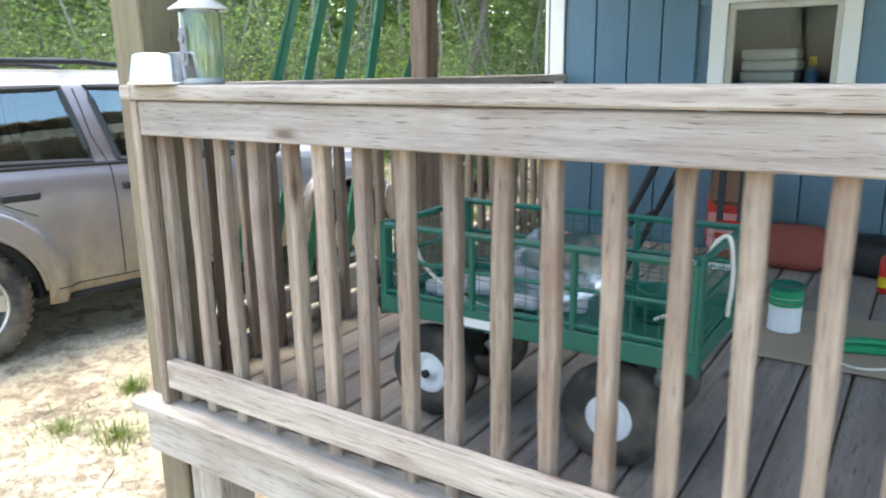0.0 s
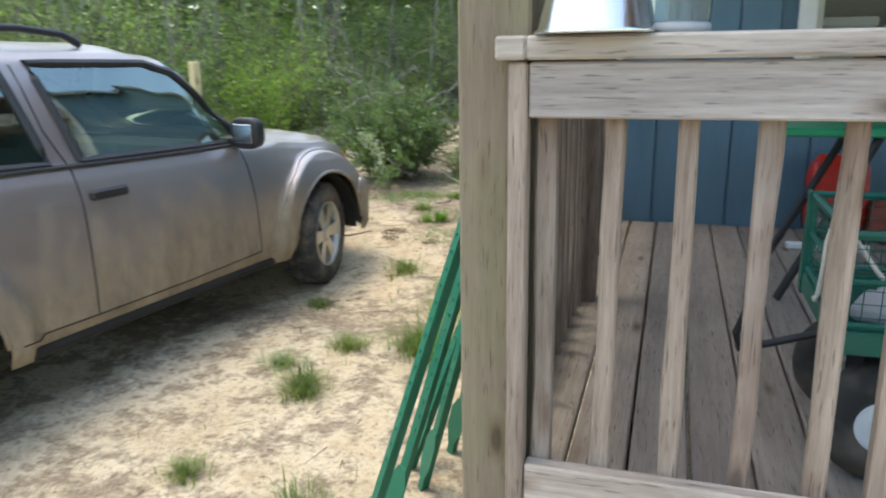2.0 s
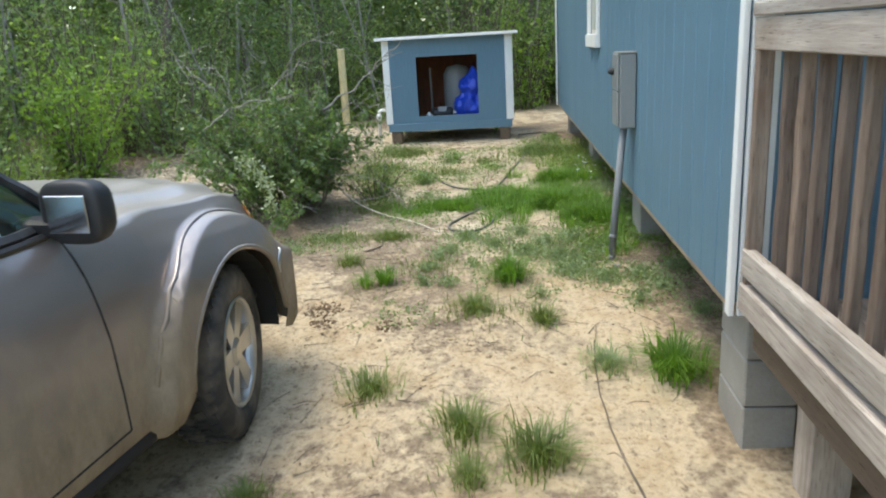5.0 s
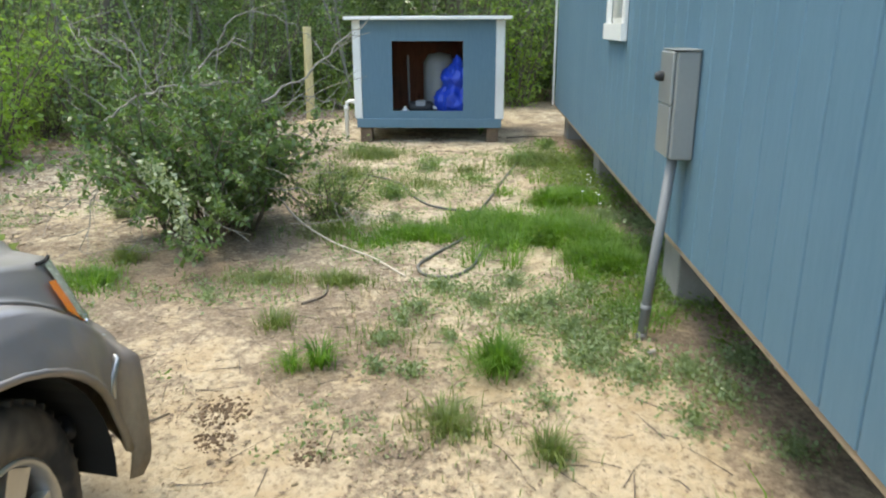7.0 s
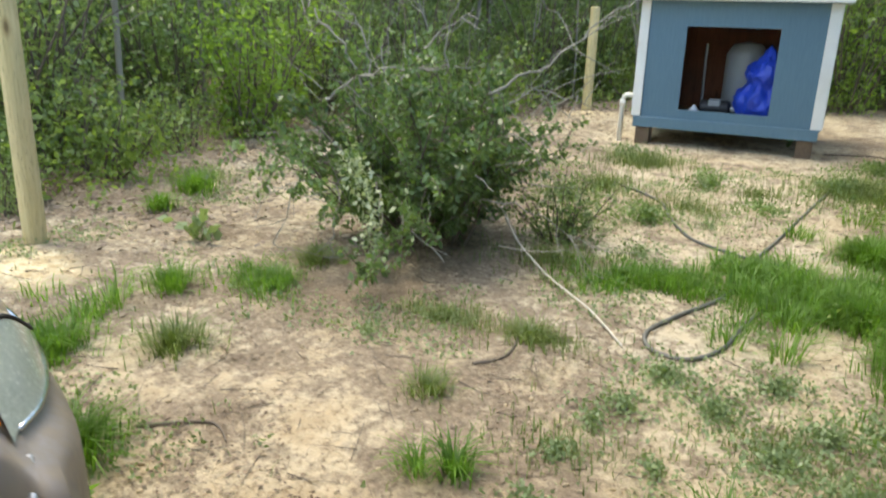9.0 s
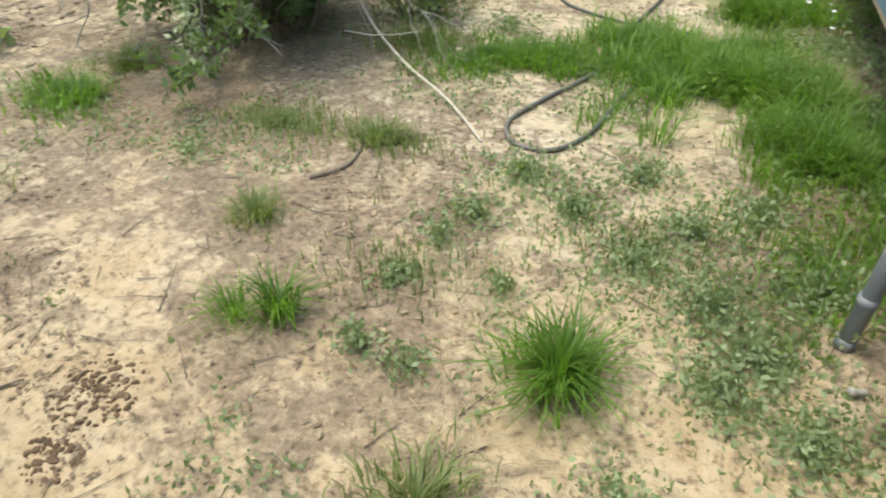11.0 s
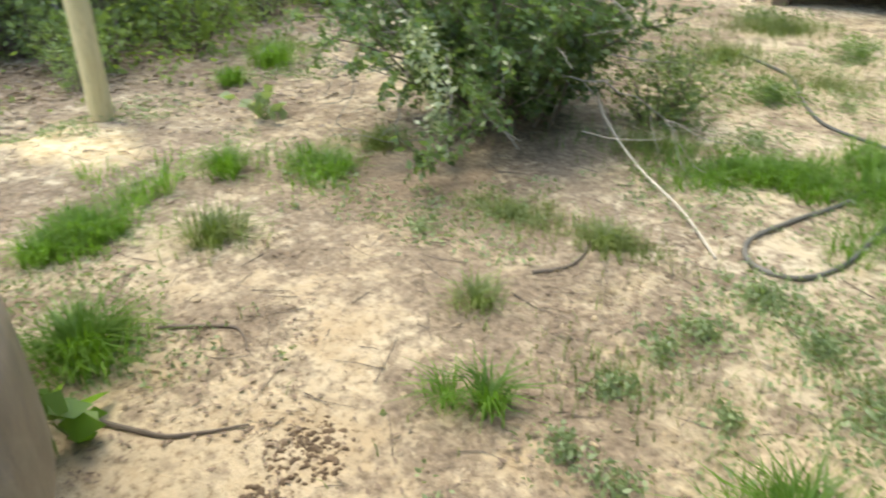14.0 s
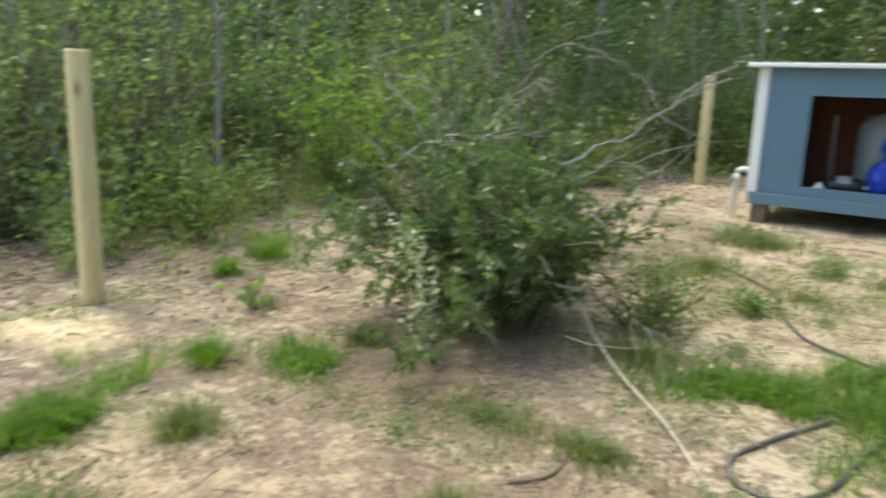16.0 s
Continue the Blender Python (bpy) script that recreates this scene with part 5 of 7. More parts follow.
def garden_cart():
    c = empty("garden_cart", "green steel mesh garden cart with four pneumatic wheels", "cart")
    x0, x1, y0, y1, zb, zt = -1.215, -0.285, 2.385, 2.88, 1.055, 1.268
    pan = bmesh.new()
    add_box(pan, (x0, y0, zb - 0.055), (x1, y0 + 0.022, zb), 0.004)
    add_box(pan, (x0, y1 - 0.022, zb - 0.055), (x1, y1, zb), 0.004)
    add_box(pan, (x0, y0 + 0.022, zb - 0.055), (x0 + 0.022, y1 - 0.022, zb), 0.004)
    add_box(pan, (x1 - 0.022, y0 + 0.022, zb - 0.055), (x1, y1 - 0.022, zb), 0.004)
    part("bed_frame", pan, CARTGREEN, c)
    part("bed", box_bm((x0 + 0.022, y0 + 0.022, zb - 0.03), (x1 - 0.022, y1 - 0.022, zb - 0.024), 0), CARTGREEN, c)

    def side(a, b):
        a, b = Vector(a), Vector(b)
        L = (b - a).length
        fr = bmesh.new()
        up = Vector((0, 0, 1))
        h = zt - zb
        add_tube(fr, [a + up * 0.012, b + up * 0.012], 0.008, sides=6)
        add_tube(fr, [a + up * h, b + up * h], 0.011, sides=6)
        n = max(1, round(L / 0.33))
        for k in range(n + 1):
            p = a + (b - a) * (k / n)
            add_tube(fr, [p, p + up * h], 0.011, sides=6)
        add_tube(fr, [a + up * h * 0.52, b + up * h * 0.52], 0.007, sides=6)
        s = part("side_frame", fr, CARTGREEN, c)
        mesh = bmesh.new()
        for k in range(1, int(L / 0.036)):
            p = a + (b - a) * (k * 0.036 / L)
            add_tube(mesh, [p + up * 0.01, p + up * h], 0.0013, sides=3, cap=False)
        for k in range(1, 7):
            add_tube(mesh, [a + up * h * k / 7, b + up * h * k / 7], 0.0013, sides=3, cap=False)
        tagged(part("wire_mesh", mesh, CARTGREEN, s), kind="stuff")

    side((x0 + 0.011, y0 + 0.011, zb), (x1 - 0.011, y0 + 0.011, zb))
    side((x0 + 0.011, y1 - 0.011, zb), (x1 - 0.011, y1 - 0.011, zb))
    side((x0 + 0.011, y0 + 0.03, zb), (x0 + 0.011, y1 - 0.03, zb))
    side((x1 - 0.011, y0 + 0.03, zb), (x1 - 0.011, y1 - 0.03, zb))
    for x in (x0, x1):
        for y in (y0 + 0.005, y1 - 0.035):
            part("corner_plate", box_bm((x - 0.004 if x < -1 else x - 0.004, y - 0.005, zb - 0.06), (x + 0.006, y + 0.035, zt + 0.012), 0.002), CARTGREEN, c)
    for ax in (-1.08, -0.505):
        part("axle", tube_bm([(ax, 2.465, 0.815), (ax, 2.80, 0.815)], 0.012, sides=8), BLACK, c)
        part("axle_bracket", box_bm((ax - 0.03, 2.55, 0.79), (ax + 0.03, 2.72, zb - 0.056), 0.004), BLACK, c)
        for y, s in ((2.465, -1), (2.80, 1)):
            w = part("wheel", lathe_bm([(0.062, -0.036), (0.085, -0.045), (0.122, -0.042), (0.140, -0.024), (0.1435, 0.0), (0.140, 0.024), (0.122, 0.042), (0.085, 0.045), (0.062, 0.036)], pose(0, 0, 0, -90 * s, 0, 0), 30), RUBBER, c, "black pneumatic tyre", True)
            w.location = (ax, y, 0.815)
            part("wheel_hub", lathe_bm([(0.066, 0.034), (0.062, 0.040), (0.05, 0.028), (0.024, 0.024), (0.02, 0.046), (0, 0.048)], pose(0, 0, 0, -90 * s, 0, 0), 24), HUBWHITE, w, "white pressed steel hub", True)
            part("axle_cap", lathe_bm([(0.013, 0.045), (0.013, 0.056), (0, 0.058)], pose(0, 0, 0, -90 * s, 0, 0), 12), BLACK, w)
    part("handle", tube_bm([(x0 + 0.06, 2.60, 0.985), (x0 - 0.10, 2.60, 0.93), (x0 - 0.17, 2.60, 0.91), (x0 - 0.18, 2.60, 0.95), (x0 - 0.155, 2.60, 1.03)], 0.010, sides=8), BLACK, c, "black pull handle")
    part("handle_grip", tube_bm([(x0 - 0.155, 2.55, 1.03), (x0 - 0.155, 2.65, 1.03)], 0.012, sides=8), BLACK, c)
    part("label_plate", box_bm((-0.93, y0 - 0.004, zb - 0.045), (-0.78, y0 - 0.0005, zb - 0.02), 0), HUBWHITE, c, "worn pale label strip")
    r = random.Random(3)

    def rope(name, pts, rad=0.006):
        path = []
        P = [Vector(p) for p in pts]
        for i in range(len(P) - 1):
            p0, p1, p2, p3 = P[max(0, i - 1)], P[i], P[i + 1], P[min(len(P) - 1, i + 2)]
            for s in range(8):
                u = s / 8
                path.append(0.5 * ((2 * p1) + (p2 - p0) * u + (2 * p0 - 5 * p1 + 4 * p2 - p3) * u * u + (3 * p1 - p0 - 3 * p2 + p3) * u ** 3))
        path.append(P[-1])
        ob = part("rope", tube_bm(path, rad, sides=6), ROPE, None, smooth=True)
        tagged(ob, name, "rope")

    rope("white cotton rope looped over the end of the green cart", [(x0 - 0.035, 2.47, 1.10), (x0 - 0.02, 2.52, 1.085), (x0 - 0.018, 2.50, 1.16), (x0 - 0.016, 2.49, 1.24), (x0 + 0.01, 2.50, 1.288), (x0 + 0.05, 2.48, 1.22), (x0 + 0.13, 2.45, 1.13), (x0 + 0.30, 2.43, 1.065), (-0.7, 2.42, 1.052), (-0.42, 2.43, 1.048)])
    rope("white cotton rope hanging from the cart corner", [(x1 + 0.02, 2.60, 1.09), (x1 + 0.022, 2.62, 1.20), (x1 - 0.004, 2.66, 1.285), (x1 - 0.045, 2.64, 1.24), (x1 - 0.06, 2.60, 1.12), (x1 - 0.16, 2.58, 1.055)])
    rope("loose end of white cotton rope on the deck boards", [(-0.10, 3.55, DZ + 0.012), (0.0, 3.50, DZ + 0.012), (0.10, 3.56, DZ + 0.012), (0.14, 3.66, DZ + 0.012)])
    bag = bmesh.new()
    bmesh.ops.create_icosphere(bag, subdivisions=4, radius=1.0)
    for v in bag.verts:
        n = v.co.copy()
        k = 1 + 0.22 * noise.noise(n * 1.7) + 0.14 * abs(noise.noise(n * 4.5))
        v.co = Vector((n.x * 0.17 * k, n.y * 0.15 * k, max(0, (n.z * 0.11 + 0.09) * k)))
    b = part("plastic_bag", bag, PLASTICBAG, None, smooth=True)
    b.location = (-0.78, 2.66, zb - 0.02)
    tagged(b, "crumpled clear plastic bag lying in the green cart", "bag")
    cl = bmesh.new()
    for k in range(5):
        m = pose(-1.08 + 0.09 * k, 2.58 + 0.06 * (k % 3), zb - 0.0, r.uniform(-8, 8), r.uniform(-6, 6), r.uniform(0, 180))
        bmesh.ops.create_cube(cl, size=1, matrix=m @ Matrix.Diagonal((0.16, 0.11, 0.045, 1)))
    tb = part("cloth_bundle", cl, PAPER, None)
    bmx = tb.modifiers.new("soft", "BEVEL")
    bmx.width, bmx.segments = 0.015, 2
    tagged(tb, "grey folded cloths lying in the cart", "cloth")
    tin = empty("round_tin", "open round tin lying in the cart bed", "tin", pose(-0.46, 2.66, zb - 0.024))
    part("wall", lathe_bm([(0.0, 0.0), (0.06, 0.0), (0.06, 0.085), (0.063, 0.09), (0.056, 0.09), (0.055, 0.006), (0, 0.006)], seg=22), CARTGREEN, tin, smooth=True)


garden_cart()

bowl = tagged(part("dog_bowl", lathe_bm([(0.104, 0.001), (0.110, 0.004), (0.103, 0.009), (0.088, 0.080), (0.081, 0.087), (0, 0.088), (0, 0.084), (0.079, 0.082), (0.099, 0.004)], pose(-1.722, 2.072, RAILTOP), 40), STEEL, None, smooth=True), "polished steel pet bowl turned upside down on the rail", "bowl")


def lantern():
    l = empty("bird_feeder", "clear glass feeder with a white metal roof on the railing", "bird feeder", pose(-1.585, 2.095, RAILTOP))
    part("base", lathe_bm([(0, 0), (0.055, 0), (0.055, 0.014), (0.05, 0.018), (0, 0.018)], seg=24), GREYTANK, l, smooth=True)
    g = part("glass_body", lathe_bm([(0.054, 0.018), (0.056, 0.03), (0.056, 0.19), (0.05, 0.2), (0.048, 0.2), (0.053, 0.188), (0.053, 0.03), (0.051, 0.018)], seg=28), CLEAR, l, smooth=True)
    g.visible_shadow = False
    part("roof", lathe_bm([(0.076, 0.196), (0.08, 0.2), (0.03, 0.232), (0.018, 0.25), (0, 0.252)], seg=28), HUBWHITE, l, "white metal roof", True)
    ring = [(0.022 * math.cos(a), 0, 0.272 + 0.022 * math.sin(a)) for a in np.linspace(0, 2 * math.pi, 17)]
    part("ring", tube_bm(ring, 0.003, sides=5), STEEL, l)
    perch = bmesh.new()
    add_box(perch, (-0.014, -0.062, 0.05), (0.014, -0.056, 0.15), 0.002)
    for z in (0.075, 0.12):
        add_lathe(perch, [(0, 0), (0.010, 0), (0.010, 0.006), (0, 0.006)], pose(0, -0.062, z, 90, 0, 0), 12)
    part("port_plate", perch, plain("grey_port", (0.2, 0.2, 0.22), 0.5), l)


lantern()


def work_table():
    t = empty("work_table", "folding table with a green top and splayed black legs", "table")
    x0, x1, y0, y1, z = -1.20, 0.9, 3.75, 4.35, 1.36
    part("top", box_bm((x0, y0, z - 0.035), (x1, y1, z), 0.008), BRIGHTGREEN, t, "bright green top")
    for lx, fx in ((x0 + 0.36, -1.14), (x1 - 0.36, x1 - 0.06)):
        for y in (y0 + 0.06, y1 - 0.06):
            part("leg", tube_bm([(lx, y, z - 0.036), (fx, y + (0.03 if y > 4 else -0.03), DZ + 0.004)], 0.017, sides=8), BLACK, t)
        part("leg_brace", tube_bm([((lx + fx) / 2, y0 + 0.05, (z + DZ) / 2), ((lx + fx) / 2, y1 - 0.05, (z + DZ) / 2)], 0.012, sides=6), BLACK, t)
    bag = empty("tool_bag", "brown leather tool bag hanging under the table", "bag")
    part("pouch", box_bm((-0.62, 3.80, 1.16), (-0.44, 3.92, 1.322), 0.02), BROWN, bag)
    part("strap", box_bm((-0.58, 3.79, 1.10), (-0.555, 3.798, 1.322), 0), BLACK, bag)
    part("strap", box_bm((-0.50, 3.79, 1.10), (-0.475, 3.798, 1.322), 0), BLACK, bag)


work_table()


def sack(name, label, x, y, w, d, h, mat, lab=None, lean=0):
    bm = bmesh.new()
    bmesh.ops.create_cube(bm, size=1)
    bmesh.ops.subdivide_edges(bm, edges=bm.edges[:], cuts=7, use_grid_fill=True)
    for v in bm.verts:
        c = v.co * 2
        bulge = (1 - 0.30 * c.z ** 6) * (1 + 0.05 * noise.noise(Vector((c.x * 2 + x, c.y * 2, c.z * 2))))
        sx = math.copysign(abs(c.x) ** 1.0, c.x) * (1 - 0.10 * c.y * c.y) * bulge
        sy = c.y * (1 - 0.15 * c.x * c.x) * bulge * (1 - 0.45 * max(0, c.z) ** 3)
        v.co = Vector((sx * w / 2, sy * d / 2, (c.z + 1) * h / 2))
    ob = part(name, bm, mat, None, smooth=True)
    ob.matrix_world = pose(x, y, DZ + 0.003, lean, 0, 0)
    tagged(ob, label, "bag")
    return ob


rb = sack("feed_bag", "upright red feed bag with a pale printed label", -0.74, 4.93, 0.29, 0.16, 0.44, RED)
part("label", box_bm((-0.12, -0.085, 0.06), (0.10, -0.076, 0.26), 0.0), PINK, rb, "pale worn label")
part("print_bar", box_bm((-0.08, -0.088, 0.19), (0.06, -0.0855, 0.225), 0.0), RED, rb)
part("print_bar", box_bm((-0.08, -0.088, 0.12), (0.03, -0.0855, 0.15), 0.0), RED, rb)
sack("soil_bag", "slumped brick-red bag beside the wall", -0.42, 4.90, 0.34, 0.26, 0.22, MAROON)
sack("dark_bag", "dark slumped bag against the blue wall", -0.02, 4.93, 0.40, 0.22, 0.20, BLACK)
tagged(part("white_batten", box_bm((-1.0, 4.62, DZ + 0.003), (-0.62, 4.655, DZ + 0.035), 0.004), HUBWHITE), "short white batten lying on the deck", "batten")
tagged(part("fibre_sheet", box_bm((-0.42, 3.46, DZ + 0.003), (0.62, 4.10, DZ + 0.012), 0.003), CARD), "tan fibreboard sheet lying on the deck boards", "board")


def paint_can():
    c = empty("paint_can", "white paint can with a green label and lid", "paint can", pose(-0.29, 3.80, DZ + 0.013))
    part("can", lathe_bm([(0, 0), (0.062, 0), (0.064, 0.004), (0.062, 0.008), (0.062, 0.135), (0.064, 0.14)], seg=28), HUBWHITE, c, smooth=True)
    part("label", lathe_bm([(0.0632, 0.105), (0.0632, 0.17)], seg=28), BRIGHTGREEN, c, "green label band", True)
    part("rim", lathe_bm([(0.062, 0.14), (0.0625, 0.182), (0.066, 0.188), (0.058, 0.19), (0.055, 0.182), (0, 0.182)], seg=28), CARTGREEN, c, smooth=True)
    part("bail", tube_bm([(0.066 * math.cos(a), 0.066 * math.sin(a), 0.12 - 0.05 * math.sin(a / 1.0) * (1 if a < math.pi else 0)) for a in np.linspace(math.pi, 2 * math.pi, 14)], 0.002, sides=4), STEEL, c)


paint_can()
tool = empty("hand_stapler", "green handled hand tool lying on the deck", "tool", pose(0.05, 3.72, DZ + 0.014, 0, 0, 18))
part("handle", tube_bm([(-0.15, 0, 0.02), (-0.05, 0.01, 0.03), (0.06, 0.0, 0.028), (0.14, -0.01, 0.02)], 0.016, sides=8), BRIGHTGREEN, tool, smooth=True)
part("jaw", box_bm((-0.16, -0.05, 0.0), (0.04, -0.03, 0.03), 0.005), BRIGHTGREEN, tool)
spray = empty("spray_can", "red spray can with a yellow band beside the wall", "spray can", pose(0.02, 4.60, DZ + 0.003))
part("can", lathe_bm([(0, 0), (0.033, 0), (0.033, 0.16), (0.02, 0.18), (0, 0.18)], seg=20), RED, spray, smooth=True)
part("band", lathe_bm([(0.0336, 0.03), (0.0336, 0.08)], seg=20), YELLOW, spray, "yellow band", True)
part("nozzle", lathe_bm([(0.012, 0.181), (0.012, 0.205), (0, 0.205)], seg=12), HUBWHITE, spray)


# ---- loose things on the ground ----
def spline(pts, n=8):
    P = [Vector(p) for p in pts]
    out = []
    for i in range(len(P) - 1):
        p0, p1, p2, p3 = P[max(0, i - 1)], P[i], P[i + 1], P[min(len(P) - 1, i + 2)]
        for s in range(n):
            u = s / n
            out.append(0.5 * ((2 * p1) + (p2 - p0) * u + (2 * p0 - 5 * p1 + 4 * p2 - p3) * u * u + (3 * p1 - p0 - 3 * p2 + p3) * u ** 3))
    out.append(P[-1])
    return out


def on_ground(xy, r):
    return [(x, y, ground_z(x, y) + r * 0.8) for x, y in xy]


tagged(part("garden_hose", tube_bm(spline(on_ground([(-2.50, 11.4), (-2.65, 10.7), (-2.79, 9.94), (-2.90, 9.39), (-2.97, 8.84), (-3.15, 8.42), (-3.23, 8.18), (-3.17, 8.02), (-3.02, 8.01), (-2.91, 8.18), (-2.85, 8.5), (-2.75, 8.85), (-2.62, 9.15), (-2.4, 9.4)], 0.012), 10), 0.0100, sides=8), HOSE, None, smooth=True), "dark grey garden hose looped on the sand", "hose")
tagged(part("garden_hose", tube_bm(spline(on_ground([(-4.1, 10.9), (-3.64, 10.49), (-3.46, 10.05), (-3.29, 9.73), (-3.08, 9.57), (-2.86, 9.44), (-2.6, 9.40)], 0.012), 8), 0.0095, sides=8), HOSE, None, smooth=True), "dark grey garden hose running under the brush", "hose")
tagged(part("pale_stick", tube_bm(spline([(-4.60, 9.50, 0.62), (-4.45, 9.32, 0.50), (-4.18, 8.98, 0.30), (-3.85, 8.62, 0.225), (-3.52, 8.28, ground_z(-3.52, 8.28) + 0.03), (-3.29, 8.0, ground_z(-3.29, 8) + 0.012)], 6), 0.0085, 0.005, 6), PALESTICK, None, smooth=True), "long pale stripped stick lying out of the brush", "stick")
for pts, r in (([(-3.78, 7.55), (-3.69, 7.70), (-3.72, 7.92), (-3.66, 8.06)], 0.014), ([(-2.57, 13.0), (-2.2, 13.12), (-1.9, 13.1)], 0.018), ([(-2.5, 12.33), (-2.2, 12.5), (-1.98, 12.7)], 0.012), ([(-4.62, 6.62), (-4.42, 6.76), (-4.30, 6.70)], 0.014), ([(-4.42, 6.28), (-4.22, 6.36), (-4.05, 6.50)], 0.016), ([(-5.5, 9.1), (-5.2, 9.3), (-5.0, 9.6)], 0.013), ([(-2.28, 4.6), (-2.36, 5.2), (-2.38, 5.8), (-2.33, 6.2)], 0.010)):
    tagged(part("fallen_stick", tube_bm([(x + 0.010 * noise.noise(Vector((x * 9, y * 9, 0.5))), y + 0.012 * noise.noise(Vector((x * 9, y * 9, 4.5))), z) for x, y, z in spline(on_ground(pts, r * 0.6), 8)], r * 0.55, r * 0.2, 6), BARK, None), "broken grey-brown stick lying on the sand", "stick", "fallen sticks")
cap = tagged(part("pipe_cap", lathe_bm([(0, 0), (0.011, 0), (0.013, 0.004), (0.012, 0.016), (0.009, 0.019), (0.009, 0.036), (0.007, 0.042), (0, 0.042)], pose(-2.112, 7.055, ground_z(-2.09, 7.057) + 0.016, 0, 84, 10), 16), BLOCK, None, smooth=True), "small pale grey pipe cap lying among the weeds", "pipe cap")


def wild_flowers():
    rng = np.random.default_rng(57)
    bm = bmesh.new()
    for k in range(16):
        y = rng.normal(10.0, 0.4)
        x = -1.98 + 0.07 * rng.normal()
        z = ground_z(x, y) + rng.uniform(0.03, 0.15)
        for a in range(5):
            u = Vector((math.cos(a * 1.2566), math.sin(a * 1.2566), 0.35)) * rng.uniform(0.012, 0.019)
            c = Vector((x, y, z))
            side = Vector((-u.y, u.x, 0)) * 0.45
            bm.faces.new([bm.verts.new(p) for p in (c, c + u * 0.6 + side, c + u, c + u * 0.6 - side)])
        add_tube(bm, [(x, y, ground_z(x, y)), (x, y, z)], 0.0007, sides=3, cap=False)
    return tagged(part("wild_flowers", bm, HUBWHITE, None), "small white wild flowers beside the house piers", "flowers", kind="stuff")


wild_flowers()


# ---- plants ----
def leaf_cloud(rng, centres, spread, size, droop=0.2, width=0.5):
    """Kite-shaped leaves, one round each given centre, at random turns. Returns vertices and faces."""
    n = len(centres)
    c = np.asarray(centres, dtype=float) + rng.normal(0, 1, (n, 3)) * np.asarray(spread)
    d = rng.normal(0, 1, (n, 3))
    d[:, 2] -= droop
    d /= np.linalg.norm(d, axis=1)[:, None]
    s = rng.normal(0, 1, (n, 3))
    s -= d * (s * d).sum(1)[:, None]
    s /= np.linalg.norm(s, axis=1)[:, None]
    up = np.cross(d, s)
    L = size * rng.uniform(0.6, 1.35, n)[:, None]
    w = L * width * 0.5
    v = np.empty((n, 4, 3))
    v[:, 0] = c
    v[:, 1] = c + d * L * 0.45 + s * w + up * L * 0.08
    v[:, 2] = c + d * L
    v[:, 3] = c + d * L * 0.45 - s * w + up * L * 0.08
    return v.reshape(-1, 3), np.arange(n * 4).reshape(-1, 4)


def np_mesh(name, v, f, material):
    me = bpy.data.meshes.new(name)
    k = f.shape[1]
    me.vertices.add(len(v))
    me.vertices.foreach_set("co", np.ascontiguousarray(v, dtype=np.float32).ravel())
    me.loops.add(f.size)
    me.loops.foreach_set("vertex_index", np.ascontiguousarray(f, dtype=np.int32).ravel())
    me.polygons.add(len(f))
    me.polygons.foreach_set("loop_start", np.arange(0, f.size, k, dtype=np.int32))
    me.update(calc_edges=True)
    me.materials.append(material)
    return me


def crooked(rng, p, d, length, n, wander, lift=0.0):
    p, d = np.array(p, float), np.array(d, float)
    pts = [tuple(p)]
    for _ in range(n):
        d = d + rng.normal(0, wander, 3) + np.array([0, 0, lift])
        d /= np.linalg.norm(d)
        p = p + d * length / n
        pts.append(tuple(p))
    return pts


def tree(seed, height, crown_lo, spread, leaves, leaf, size, r0, label, trunk_mat):
    """A woodland tree: bent tapered trunk with limbs and a loose crown of leaf clumps."""
    rng = np.random.default_rng(seed)
    ob = empty("tree", label, "tree", group="woodland trees")
    bm = bmesh.new()
    spine = crooked(rng, (0, 0, -0.1), (0, 0, 1), height, 9, 0.05, 0.06)
    add_tube(bm, spine, r0, r0 * 0.18, 8)
    cent = []
    limbs = int(10 + height * 2.2)
    for k in range(limbs):
        u = crown_lo + (1 - crown_lo) * (k + rng.uniform(0, 1)) / limbs
        i = min(8, int(u * 9))
        f = u * 9 - i
        p = np.array(spine[i]) * (1 - f) + np.array(spine[i + 1]) * f
        a = rng.uniform(0, 2 * math.pi)
        L = spread * (1.15 - 0.75 * (u - crown_lo) / (1 - crown_lo)) * rng.uniform(0.6, 1.2)
        pts = crooked(rng, p, (math.cos(a), math.sin(a), rng.uniform(-0.05, 0.55)), L, 5, 0.22)
        add_tube(bm, pts, max(0.008, r0 * 0.32 * (1.1 - u)), 0.004, 5, False)
        for j in range(1, 6):
            if rng.random() < 0.85:
                cent.append((pts[j], 0.10 + 0.16 * rng.random()))
    part("trunk", bm, trunk_mat, ob, smooth=True)
    idx = rng.integers(0, len(cent), leaves)
    cs = np.array([cent[i][0] for i in idx])
    sp = np.array([[cent[i][1] * 1.1, cent[i][1] * 1.1, cent[i][1] * 0.8] for i in idx])
    v, f = leaf_cloud(rng, cs, sp, size, 0.5, 0.55)
    child("crown", np_mesh("crown", v, f, leaf), None, ob)
    return ob


